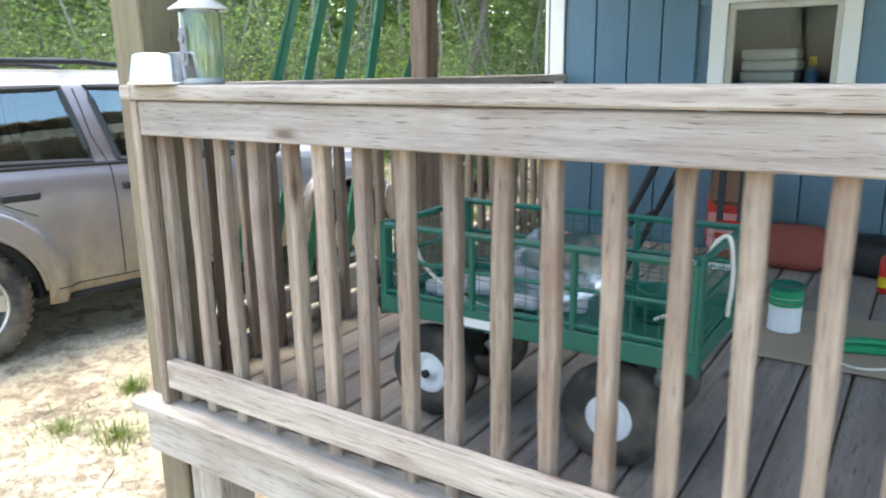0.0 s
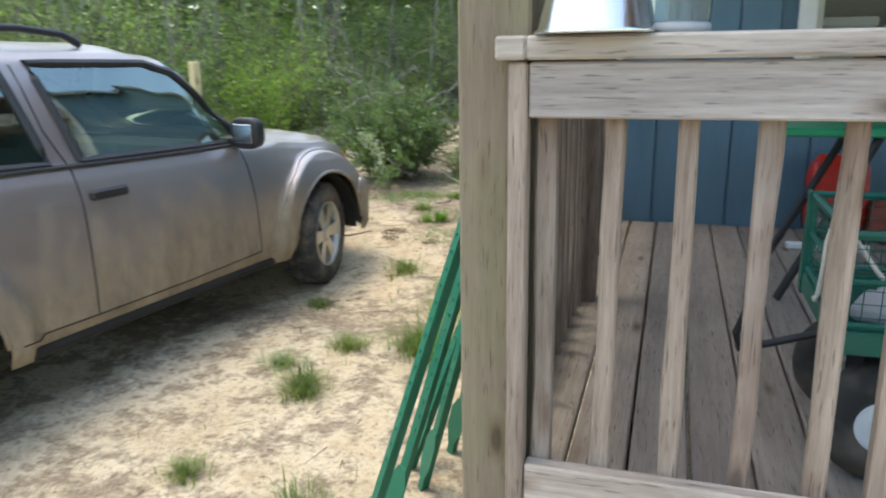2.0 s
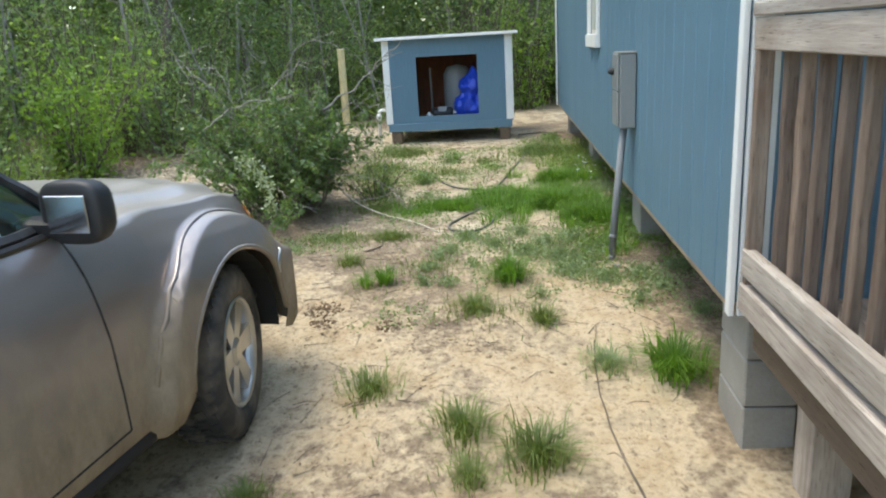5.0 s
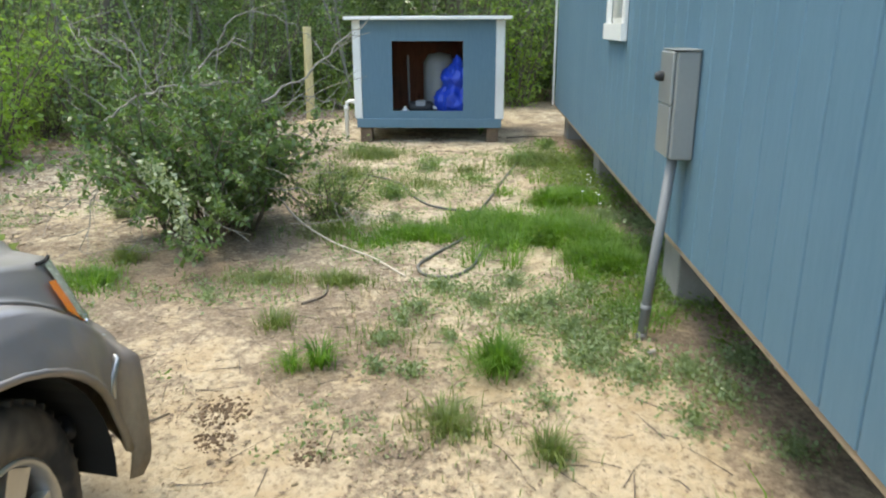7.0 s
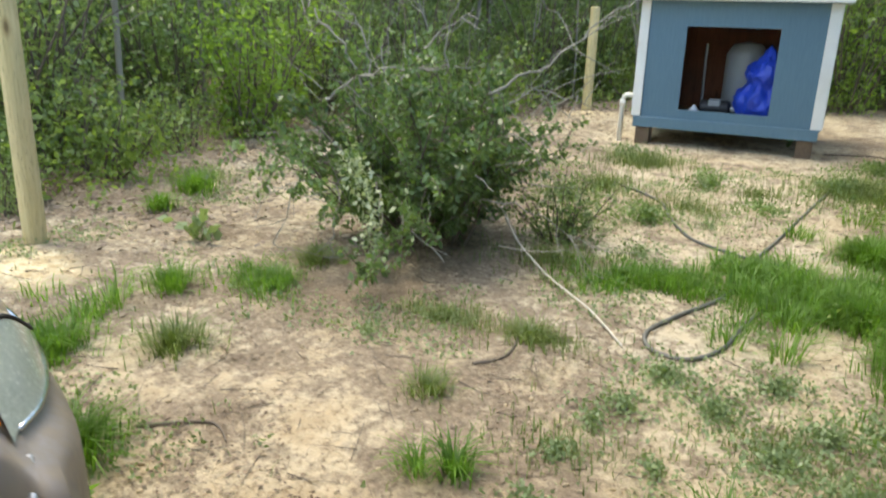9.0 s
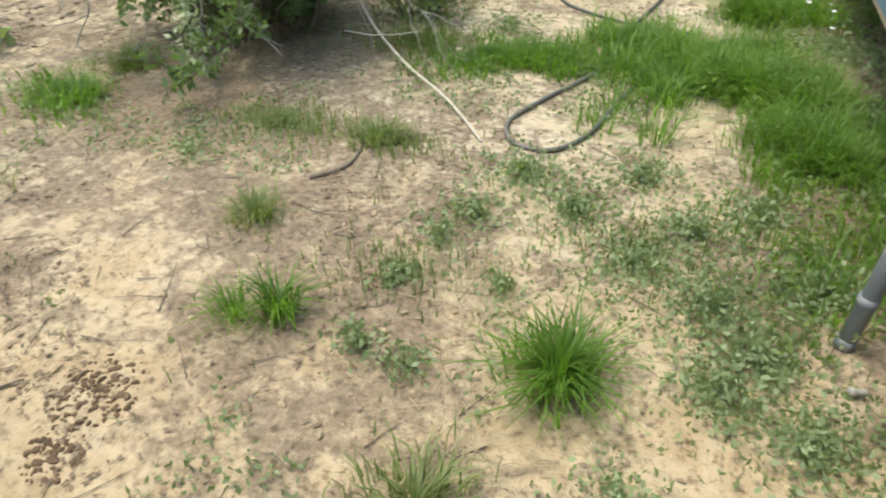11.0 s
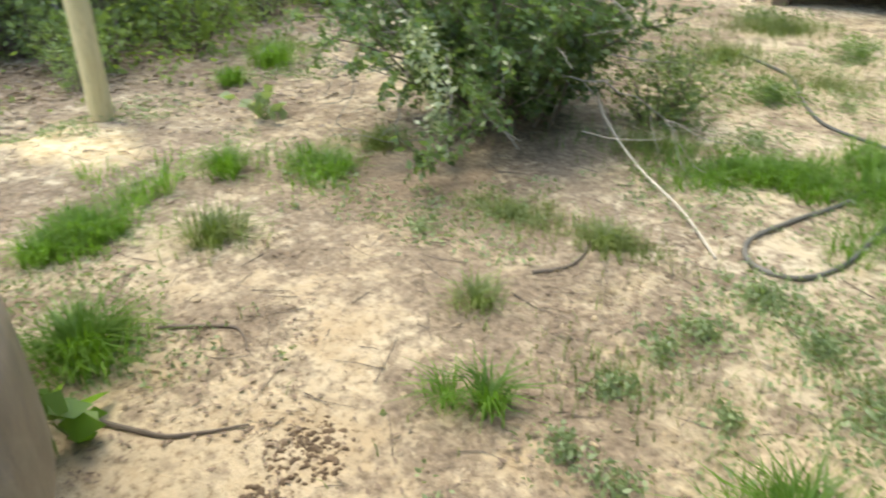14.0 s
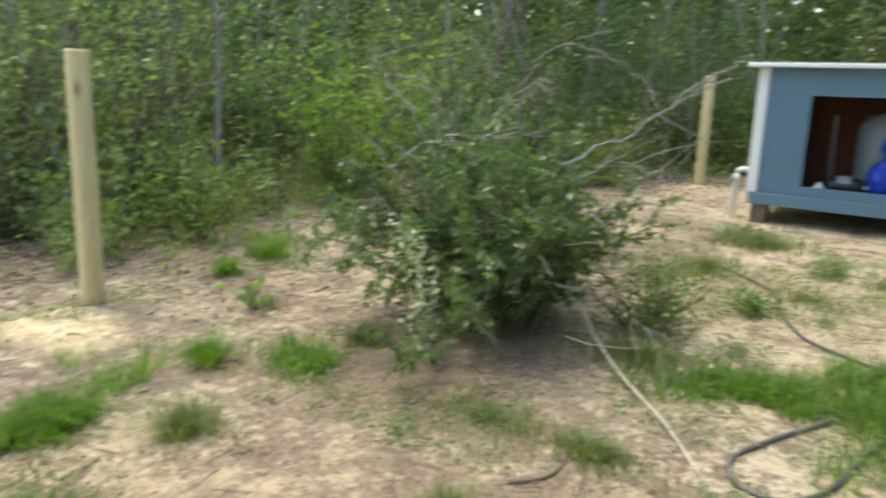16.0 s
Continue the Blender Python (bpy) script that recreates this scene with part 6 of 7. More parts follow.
def shrub(seed, height, spread, leaves, leaf, size, label, name="shrub", twigs=26, group="woodland shrubs"):
    """A many-stemmed shrub, open at the edges."""
    rng = np.random.default_rng(seed)
    ob = empty(name, label, "shrub", group=group)
    bm = bmesh.new()
    cent = []
    for k in range(twigs):
        a = rng.uniform(0, 2 * math.pi)
        s = rng.uniform(0.1, 1.0)
        L = height * rng.uniform(0.55, 1.15)
        lowest = 1
        pts = crooked(rng, (0.12 * math.cos(a), 0.12 * math.sin(a), -0.05), (math.cos(a) * s * spread / height, math.sin(a) * s * spread / height, 1), L, 7, 0.13)
        add_tube(bm, pts, 0.011 + 0.006 * rng.random(), 0.003, 5, False)
        for j in range(lowest, 8):
            cent.append((pts[j], 0.07 + 0.10 * rng.random()))
    tagged(part("branchwork", bm, BARK, ob, smooth=True), kind="stuff")
    idx = rng.integers(0, len(cent), leaves)
    cs = np.array([cent[i][0] for i in idx])
    sp = np.array([[cent[i][1]] * 3 for i in idx])
    v, f = leaf_cloud(rng, cs, sp, size, 0.2, 0.5)
    child("foliage", np_mesh("foliage", v, f, leaf), None, ob)
    return ob


def plant_woods():
    rng = random.Random(21)
    kinds = [tree(1, 8.5, 0.32, 1.9, 7000, LEAF_MID, 0.085, 0.085, "slender broadleaf tree in the woods behind the yard", BARK),
             tree(2, 7.2, 0.2, 1.7, 7000, LEAF_DARK, 0.075, 0.07, "dark leafy tree in the woods behind the yard", BARK),
             tree(3, 9.5, 0.38, 1.6, 6000, LEAF_PALE, 0.08, 0.10, "tall pale-leaved tree in the woods behind the yard", BARK),
             tree(4, 6.0, 0.10, 1.5, 6500, LEAF_MID, 0.07, 0.05, "young broadleaf tree at the woodland edge", BARK)]
    bushes = [shrub(11, 2.3, 1.1, 4200, LEAF_MID, 0.065, "leafy green shrub at the woodland edge"),
              shrub(12, 1.7, 1.0, 3600, LEAF_DARK, 0.055, "dark green shrub at the woodland edge"),
              shrub(13, 2.8, 1.0, 3800, LEAF_PALE, 0.06, "pale green shrub at the woodland edge"),
              shrub(14, 1.1, 0.8, 2200, LEAF_PALE, 0.06, "low pale green shrub among the leaf litter")]
    spots = []
    for (ax, ay), (bx, by) in zip(WOODS[1:-2], WOODS[2:-1]):
        L = math.hypot(bx - ax, by - ay)
        nx, ny = -(by - ay) / L, (bx - ax) / L
        for k in range(max(1, int(L * 1.5))):
            u = (k + rng.random()) / (L * 1.5)
            for depth in (0.7, 1.3, 2.4, 4.2, 6.5, 9.5):
                d = depth + rng.uniform(-0.7, 0.8)
                spots.append((ax + (bx - ax) * u + nx * d + rng.uniform(-0.4, 0.4), ay + (by - ay) * u + ny * d + rng.uniform(-0.4, 0.4), d))
    used = set()
    n_tree = n_bush = 0
    taken = []
    for x, y, d in spots:
        if woods_depth(x, y) < 0.35 or (-2.3 < x < 4 and y < 14.2):
            continue
        gap = 0.5 if d < 2 else 0.7 if d < 3 else 1.05
        if any((x - a) ** 2 + (y - b) ** 2 < gap * gap for a, b in taken):
            continue
        if math.hypot(x + 7.75, y - 11.0) < 0.9 or math.hypot(x + 7.5, y - 10.3) < 0.6:
            continue
        if d < 1.7 and rng.random() < 0.55:
            continue
        taken.append((x, y))
        tall = d > 1.6 and rng.random() < (0.62 if d > 3 else 0.42)
        src = rng.choice(kinds if tall else bushes[:3] if d > 1.3 else bushes)
        # pale kinds only: the haze over these woods is put into leaf colour
        if x < -8.5 and y < 9:
            src = kinds[2] if tall else bushes[2]
        s = rng.uniform(0.8, 1.2)
        m = pose(x, y, ground_z(x, y), rng.uniform(-4, 4), rng.uniform(-4, 4), rng.uniform(0, 360)) @ Matrix.Scale(s, 4)
        if src.name not in used:
            used.add(src.name)
            src.matrix_world = m
        else:
            c = copy_thing(src, m)
            c.matrix_world = m
        if tall:
            n_tree += 1
        else:
            n_bush += 1
    for k in range(16):
        a = math.radians(150 + k * 14 + rng.uniform(-4, 4))
        r = rng.uniform(15, 21)
        m = pose(-1 + r * math.cos(a), -1 + r * math.sin(a), 0.0, 0, 0, rng.uniform(0, 360)) @ Matrix.Scale(rng.uniform(0.9, 1.3), 4)
        c = copy_thing(kinds[k % 4], m)
        c.matrix_world = m
    for src in kinds + bushes:
        if src.name not in used:
            m = pose(-12 - rng.random(), 9 + rng.random() * 3, 0.3)
            src.matrix_world = m


plant_woods()


def saplings():
    """Thin bare stems and leafy seedlings along the edge of the woods."""
    rng = np.random.default_rng(52)
    kinds = []
    for k in range(4):
        ob = empty("sapling", "thin bare grey sapling stem among the woods", "sapling", group="bare saplings")
        bm = bmesh.new()
        pts = crooked(rng, (0, 0, -0.1), (0.1 * rng.normal(), 0.1 * rng.normal(), 1), 4.2 + k * 0.4, 10, 0.06, 0.03)
        add_tube(bm, pts, 0.016 + 0.006 * k, 0.004, 6, False)
        part("stem", bm, SAPBARK, ob, smooth=True)
        tw = bmesh.new()
        for j in range(2, 10):
            add_tube(tw, crooked(rng, pts[j], (rng.normal(), rng.normal(), 0.6), rng.uniform(0.4, 1.1), 5, 0.2), 0.006, 0.002, 4, False)
        tagged(part("twig_spray", tw, SAPBARK, ob), kind="stuff")
        kinds.append(ob)
    seed = [shrub(61, 0.7, 0.4, 800, LEAF_UNDER, 0.06, "bright green seedling among the leaf litter", "seedling", 9, "seedlings"),
            shrub(62, 0.45, 0.35, 500, LEAF_PALE, 0.05, "low grey-green seedling among the leaf litter", "seedling", 8, "seedlings"),
            shrub(63, 1.3, 0.5, 1500, LEAF_MID, 0.06, "leafy bright green bush at the woodland edge", "seedling", 12, "seedlings")]
    used, done = set(), 0
    while done < 110:
        x, y = rng.uniform(-13, -2.5), rng.uniform(4, 19)
        d = woods_depth(x, y)
        leafy = done >= 62
        if not (0.1 < d < 2.6 if leafy else 0.7 < d < 6.0):
            continue
        src = seed[int(rng.integers(0, 3))] if leafy else kinds[done % 4]
        m = pose(x, y, ground_z(x, y), rng.uniform(-7, 7), rng.uniform(-7, 7), rng.uniform(0, 360)) @ Matrix.Scale(rng.uniform(0.75, 1.3), 4)
        if src.name in used:
            src = copy_thing(src, m)
        used.add(src.name)
        src.matrix_world = m
        done += 1


saplings()
lime = shrub(31, 1.6, 0.60, 2500, LEAF_LIME, 0.07, "bright lime-green young shrub in front of the woods", "lime_shrub", 22, "lime shrubs")
lime.matrix_world = pose(-7.85, 10.98, ground_z(-7.85, 10.98))
lime2 = shrub(32, 2.4, 0.35, 800, LEAF_LIME, 0.06, "slender lime-green sapling in front of the woods", "lime_shrub", 8, "lime shrubs")
lime2.matrix_world = pose(-8.0, 11.5, ground_z(-8, 11.5))
lime3 = shrub(33, 2.0, 0.7, 1900, LEAF_LIME, 0.065, "bright green shrub behind the house corner", "lime_shrub", 16, "lime shrubs")
lime3.matrix_world = pose(-2.3, 16.4, ground_z(-2.3, 16.4))


def edge_plants():
    """Low pale-leaved plants standing clear of the woods in the leaf litter."""
    base = shrub(71, 0.85, 0.5, 900, LEAF_PALE, 0.062, "low pale-leaved shrub in the leaf litter before the woods", "edge_shrub", 12, "edge shrubs")
    spots = ((-8.15, 9.05, 1.0), (-8.55, 9.35, 1.25), (-7.95, 9.55, 0.7), (-8.6, 8.3, 0.8), (-7.35, 7.95, 0.45), (-8.3, 7.4, 0.6), (-7.9, 10.1, 0.75), (-6.9, 12.6, 0.8), (-7.9, 8.2, 0.5))
    for k, (x, y, k2) in enumerate(spots):
        m = pose(x, y, ground_z(x, y), 0, 0, 67 * k) @ Matrix.Scale(k2, 4)
        if k:
            copy_thing(base, m)
        else:
            base.matrix_world = m


edge_plants()


def brush_pile():
    """Cut brush heaped in the yard: leafy sprays on drooping branches, bare grey branches sticking out."""
    rng = np.random.default_rng(77)
    ob = empty("brush_pile", "heap of cut leafy branches with bare grey twigs", "brush")
    bm = bmesh.new()
    cs = []

    def spray(p, d, length, n):
        pts = crooked(rng, p, d, length, 5, 0.16, -0.05)
        pts = [(x, y, max(0.03, z)) for x, y, z in pts]
        add_tube(bm, pts, 0.0035, 0.0015, 4, False)
        q = np.array(pts)
        for u in rng.uniform(0.1, 5.0, n):
            i = min(4, int(u))
            cs.append(q[i] + (q[i + 1] - q[i]) * (u - i))

    for k in range(74):
        a = rng.uniform(0, 2 * math.pi)
        q = rng.uniform(0.0, 0.42)
        rise = rng.uniform(0.35, 2.1)
        pts = crooked(rng, (q * math.cos(a) * 0.85, q * math.sin(a) * 0.7, 0.02), (math.cos(a) * 0.55, math.sin(a) * 0.5, rise), rng.uniform(0.55, 1.12), 7, 0.13, -0.03)
        pts = [(x, y, max(0.03, z)) for x, y, z in pts]
        add_tube(bm, pts, 0.009, 0.003, 5, False)
        for j in range(2, 8):
            d = np.array(pts[j]) - np.array(pts[j - 1])
            d /= np.linalg.norm(d)
            for i in range(2):
                spray(pts[j], d + rng.normal(0, 0.75, 3), rng.uniform(0.12, 0.27), int(rng.integers(20, 40)))
    tagged(part("branchwork", bm, BARK, ob, smooth=True), kind="stuff")
    cs = np.array(cs)
    v, f = leaf_cloud(rng, cs, (0.010, 0.010, 0.010), 0.041, 0.25, 0.5)
    v = v[np.repeat(v.reshape(-1, 4, 3)[:, :, 2].min(1) > 0.005, 4)]
    child("leaves", np_mesh("leaves", v, np.arange(len(v)).reshape(-1, 4), LEAF_BRUSH), None, ob)
    bare = bmesh.new()

    def limb(way, r, forks):
        pts = [tuple(c + 0.012 * rng.normal() for c in p) for p in spline(way, 5)]
        add_tube(bare, pts, r, r * 0.35, 6, False)
        for k in range(forks):
            j = int(rng.integers(len(pts) // 3, len(pts) - 1))
            d = np.array(pts[j + 1]) - np.array(pts[j])
            d /= np.linalg.norm(d) + 1e-6
            sub = crooked(rng, pts[j], d + rng.normal(0, 0.55, 3), rng.uniform(0.15, 0.4), 5, 0.16)
            sub = [(x, y, max(0.02, z)) for x, y, z in sub]
            add_tube(bare, sub, r * 0.45, 0.0015, 4, False)

    limb([(-0.62, -0.10, 0.78), (-0.40, -0.12, 0.93), (-0.08, -0.06, 1.00), (0.30, 0.0, 1.04)], 0.011, 5)
    limb([(-0.05, 0.0, 0.98), (0.02, 0.0, 1.12), (0.16, 0.0, 1.24), (0.37, -0.02, 1.32)], 0.009, 3)
    limb([(-0.42, 0.05, 0.85), (-0.50, 0.02, 1.05), (-0.72, 0.0, 1.30), (-0.82, 0.0, 1.40)], 0.008, 6)
    limb([(-0.40, 0.1, 0.88), (-0.44, 0.1, 1.10), (-0.56, 0.1, 1.30)], 0.007, 5)
    limb([(-0.32, 0.1, 0.90), (-0.30, 0.1, 1.15), (-0.18, 0.12, 1.38)], 0.006, 5)
    limb([(-0.25, 0.15, 0.9), (-0.16, 0.2, 1.1), (-0.12, 0.2, 1.42)], 0.005, 4)
    limb([(0.10, 0.1, 0.98), (0.12, 0.1, 1.30), (0.34, 0.1, 1.46), (0.62, 0.15, 1.38), (0.78, 0.2, 1.22)], 0.006, 4)
    limb([(0.40, 0.0, 0.90), (0.62, 0.2, 1.02), (0.86, 0.35, 1.24), (1.06, 0.55, 1.42)], 0.009, 4)
    limb([(0.45, -0.1, 0.82), (0.70, 0.0, 0.92), (0.95, 0.1, 0.86)], 0.006, 5)
    limb([(0.0, -0.25, 0.30), (0.15, -0.42, 0.22), (0.42, -0.52, 0.10)], 0.008, 4)
    limb([(-0.10, -0.35, 0.42), (0.05, -0.52, 0.25), (0.12, -0.66, 0.03)], 0.007, 3)
    limb([(-0.38, -0.30, 0.45), (-0.26, -0.50, 0.25), (-0.20, -0.66, 0.03)], 0.006, 3)
    limb([(-0.55, -0.25, 0.50), (-0.58, -0.45, 0.30), (-0.62, -0.62, 0.03)], 0.006, 4)
    limb([(-0.50, 0.0, 0.40), (-0.85, -0.05, 0.28), (-1.15, 0.0, 0.12)], 0.006, 6)
    limb([(-0.50, 0.2, 0.50), (-0.90, 0.25, 0.55), (-1.20, 0.3, 0.40)], 0.006, 6)
    limb([(0.40, -0.2, 0.35), (0.70, -0.22, 0.36), (1.0, -0.15, 0.20)], 0.005, 6)
    for k in range(60):
        a, st = rng.uniform(0, 2 * math.pi), rng.uniform(0.3, 0.75)
        pts = crooked(rng, (st * math.cos(a), st * math.sin(a) * 0.8, rng.uniform(0.05, 0.9)), (math.cos(a), math.sin(a), rng.uniform(-0.3, 0.9)), rng.uniform(0.25, 0.55), 6, 0.16)
        add_tube(bare, [(x, y, max(0.02, z)) for x, y, z in pts], 0.0036, 0.0012, 4, False)
    tagged(part("bare_branchwork", bare, SAPBARK, ob, "bare grey branches"), kind="stuff")
    tip = np.array(spline([(-0.22, -0.45, 0.56), (-0.05, -0.60, 0.52), (0.06, -0.66, 0.36), (0.10, -0.70, 0.16)], 6))
    v, f = leaf_cloud(rng, tip[rng.integers(0, len(tip), 430)], (0.035, 0.03, 0.04), 0.034, 0.4, 0.5)
    child("silver_leaves", np_mesh("silver_leaves", v, f, SILVERLEAF), None, ob)
    ob.matrix_world = pose(-4.72, 8.85, ground_z(-4.72, 8.85))
    side = shrub(41, 1.1, 1.35, 2300, LEAF_PALE, 0.068, "low sprawling end of the cut brush heap", "brush_spray", 26, "brush sprays")
    side.matrix_world = pose(-4.02, 9.30, ground_z(-4.02, 9.30)) @ Matrix.Scale(0.45, 4)
    copy_thing(side, pose(-5.55, 9.25, ground_z(-5.55, 9.25), 0, 0, 140) @ Matrix.Scale(0.42, 4))


brush_pile()


def blades(rng, centres, h, width, lean=0.5, away=None):
    """Bent grass blades standing at the given points, two quads each; away: the middle that each one leans from."""
    n = len(centres)
    c = np.asarray(centres, float)
    a = rng.uniform(0, 2 * math.pi, n)
    if away is not None:
        off = c[:, :2] - np.asarray(away, float)[:, :2]
        a = np.arctan2(off[:, 1], off[:, 0]) + rng.normal(0, 0.5, n)
    out = np.stack([np.cos(a), np.sin(a), np.zeros(n)], 1)
    side = np.stack([-np.sin(a), np.cos(a), np.zeros(n)], 1)
    H = (np.asarray(h) * rng.uniform(0.5, 1.15, n))[:, None]
    k = (lean * rng.uniform(0.1, 1.2, n))[:, None]
    w = (width * rng.uniform(0.6, 1.2, n))[:, None]
    up = np.array([[0, 0, 1.0]])
    mid = c + up * H * 0.55 + out * H * k * 0.25
    tip = c + up * H * (1 - 0.35 * k) + out * H * k * 0.9
    v = np.empty((n, 6, 3))
    v[:, 0], v[:, 1] = c - side * w, c + side * w
    v[:, 2], v[:, 3] = mid + side * w * 0.75, mid - side * w * 0.75
    v[:, 4], v[:, 5] = tip + side * w * 0.12, tip - side * w * 0.12
    i = np.arange(n)[:, None] * 6
    f = np.concatenate([i + np.array([[0, 1, 2, 3]]), i + np.array([[3, 2, 4, 5]])])
    return v.reshape(-1, 3), f


def disc(rng, x, y, rx, ry, n, edge=0.75):
    r = np.minimum(1.5, np.abs(rng.normal(0, 0.55, n)))
    a = rng.uniform(0, 2 * math.pi, n)
    X, Y = x + rx * r * np.cos(a), y + ry * r * np.sin(a)
    return [(float(p), float(q), ground_z(p, q) - 0.004) for p, q in zip(X, Y)]


def grass_carpet():
    rng = np.random.default_rng(5)
    pts, hs, mids = [], [], []
    for x, y, rx, ry, n, h in ((-2.35, 8.75, 0.52, 0.62, 5200, 0.13), (-2.3, 9.75, 0.5, 0.5, 3000, 0.11), (-2.08, 8.2, 0.26, 0.34, 1700, 0.12), (-3.28, 8.88, 0.72, 0.22, 1500, 0.08), (-2.85, 9.2, 0.35, 0.35, 1300, 0.09), (-2.1, 7.65, 0.22, 0.3, 900, 0.09), (-5.04, 7.88, 0.30, 0.16, 900, 0.09), (-5.59, 7.19, 0.24, 0.22, 1100, 0.12), (-5.42, 6.82, 0.2, 0.18, 800, 0.10), (-3.55, 8.72, 0.5, 0.22, 500, 0.06)):
        for cx, cy, cz in disc(rng, x, y, rx, ry, max(8, n // 19)):
            if noise.noise(Vector((cx * 3.1, cy * 3.1, 2.0))) + 0.15 * rng.normal() < -0.10:
                continue
            size = rng.uniform(0.03, 0.075)
            tall = h * rng.uniform(0.55, 1.5)
            for k in range(int(rng.integers(26, 56))):
                px, py = cx + size * rng.normal(), cy + size * rng.normal()
                pts.append((px, py, ground_z(px, py) - 0.004))
                mids.append((cx, cy))
                hs.append(tall)
    v, f = blades(rng, pts, np.array(hs), 0.0036, 1.15, mids)
    tagged(new("grass", np_mesh("grass", v, f, GRASS_B)), "bright green grass patches on the sandy yard", "grass", kind="stuff")
    pts, hs = [], []
    for x, y, rx, ry, n, h in ((-2.3, 11.3, 0.5, 0.5, 1700, 0.14), (-4.0, 11.7, 0.45, 0.3, 1300, 0.13), (-3.9, 8.9, 0.4, 0.3, 700, 0.10), (-3.4, 10.4, 0.6, 0.4, 700, 0.09), (-3.0, 11.0, 0.4, 0.4, 500, 0.08), (-4.1, 10.7, 0.4, 0.5, 900, 0.12), (-6.99, 9.37, 0.4, 0.3, 500, 0.1), (-4.07, 7.93, 0.34, 0.18, 900, 0.07), (-3.6, 7.9, 0.35, 0.15, 450, 0.07), (-3.3, 7.2, 0.4, 0.25, 350, 0.06), (-2.9, 6.4, 0.3, 0.2, 260, 0.06), (-2.65, 7.5, 0.5, 0.3, 500, 0.06)):
        p = disc(rng, x, y, rx, ry, n)
        pts += p
        hs += [h] * len(p)
    for k in range(1500):
        x, y = rng.uniform(-8, -2.05), rng.uniform(2.0, 13.0)
        if noise.noise(Vector((x * 1.3, y * 1.3, 11.0))) > 0.05 and not (-5.9 < x < -3.9 and y < 6.3):
            pts.append((x, y, ground_z(x, y)))
            hs.append(0.06)
    v, f = blades(rng, pts, np.array(hs), 0.0026, 0.9)
    tagged(new("dry_grass", np_mesh("dry_grass", v, f, GRASS_D)), "thin dull green grass scattered over the sand", "grass", kind="stuff")


grass_carpet()


def grass_tufts():
    rng = np.random.default_rng(9)
    for x, y, r, h, n, mat, word in ((-2.77, 6.88, 0.10, 0.16, 300, GRASS_B, "thick bright green"), (-3.66, 6.86, 0.05, 0.12, 60, GRASS_B, "small bright green"), (-3.55, 6.90, 0.06, 0.15, 80, GRASS_B, "small bright green"), (-4.96, 7.12, 0.16, 0.13, 300, GRASS_D, "low dull green"), (-5.45, 7.59, 0.13, 0.14, 240, GRASS_B, "bright green"),
                                (-5.39, 6.66, 0.10, 0.12, 180, GRASS_B, "bright green"), (-4.70, 6.42, 0.15, 0.17, 420, GRASS_B, "shaggy green"), (-6.72, 9.05, 0.15, 0.2, 260, GRASS_B, "bright green"), (-6.55, 8.55, 0.09, 0.16, 160, GRASS_B, "bright green"), (-2.71, 4.18, 0.075, 0.40, 80, GRASS_B, "tall upright green"), (-2.86, 4.30, 0.12, 0.18, 200, GRASS_D, "dull green"),
                                (-2.99, 5.32, 0.13, 0.13, 220, GRASS_D, "low dull green"), (-2.69, 5.13, 0.13, 0.15, 240, GRASS_D, "dull green"), (-3.43, 5.64, 0.14, 0.10, 220, GRASS_D, "low dull green"), (-2.32, 5.83, 0.12, 0.09, 200, WEED_G, "low grey-green"), (-2.03, 5.75, 0.13, 0.20, 280, GRASS_B, "bright green"), (-2.98, 6.45, 0.12, 0.10, 200, GRASS_D, "low dull green"),
                                (-2.60, 6.30, 0.08, 0.11, 140, GRASS_D, "dull green"), (-3.25, 3.65, 0.10, 0.12, 160, GRASS_D, "dull green"), (-3.50, 3.92, 0.10, 0.09, 150, WEED_G, "low grey-green"), (-3.77, 4.87, 0.08, 0.08, 120, GRASS_D, "low dull green"), (-3.27, 4.25, 0.11, 0.10, 170, GRASS_D, "dull green"), (-3.21, 2.40, 0.16, 0.06, 110, GRASS_D, "thin dull green"),
                                (-2.93, 2.50, 0.17, 0.07, 150, GRASS_D, "thin dull green"), (-2.80, 2.80, 0.15, 0.08, 130, GRASS_D, "thin dull green"), (-3.35, 2.86, 0.08, 0.08, 120, GRASS_D, "dull green"), (-3.27, 3.73, 0.08, 0.12, 120, GRASS_D, "dull green"), (-2.12, 3.6, 0.16, 0.13, 260, GRASS_D, "dull green"), (-2.95, 5.0, 0.1, 0.1, 150, GRASS_D, "dull green"), (-5.04, 8.24, 0.12, 0.12, 200, GRASS_D, "dull green"), (-3.85, 7.3, 0.1, 0.09, 150, GRASS_D, "dull green"), (-3.68, 7.9, 0.1, 0.1, 160, GRASS_D, "dull green")):
        n = int(n * 1.5)
        p = disc(rng, x, y, r, r, n, 0.6)
        p = [(a - x, b - y, c - ground_z(x, y)) for a, b, c in p]
        v, f = blades(rng, p, np.full(n, h), 0.0038 if h > 0.14 else 0.0030, 1.15, np.zeros((n, 2)))
        me = np_mesh("grass_tuft", v, f, mat)
        ob = tagged(new("grass_tuft", me), word + " grass tuft growing in the sand", "grass tuft", "grass tufts")
        ob.location = (x, y, ground_z(x, y))


grass_tufts()


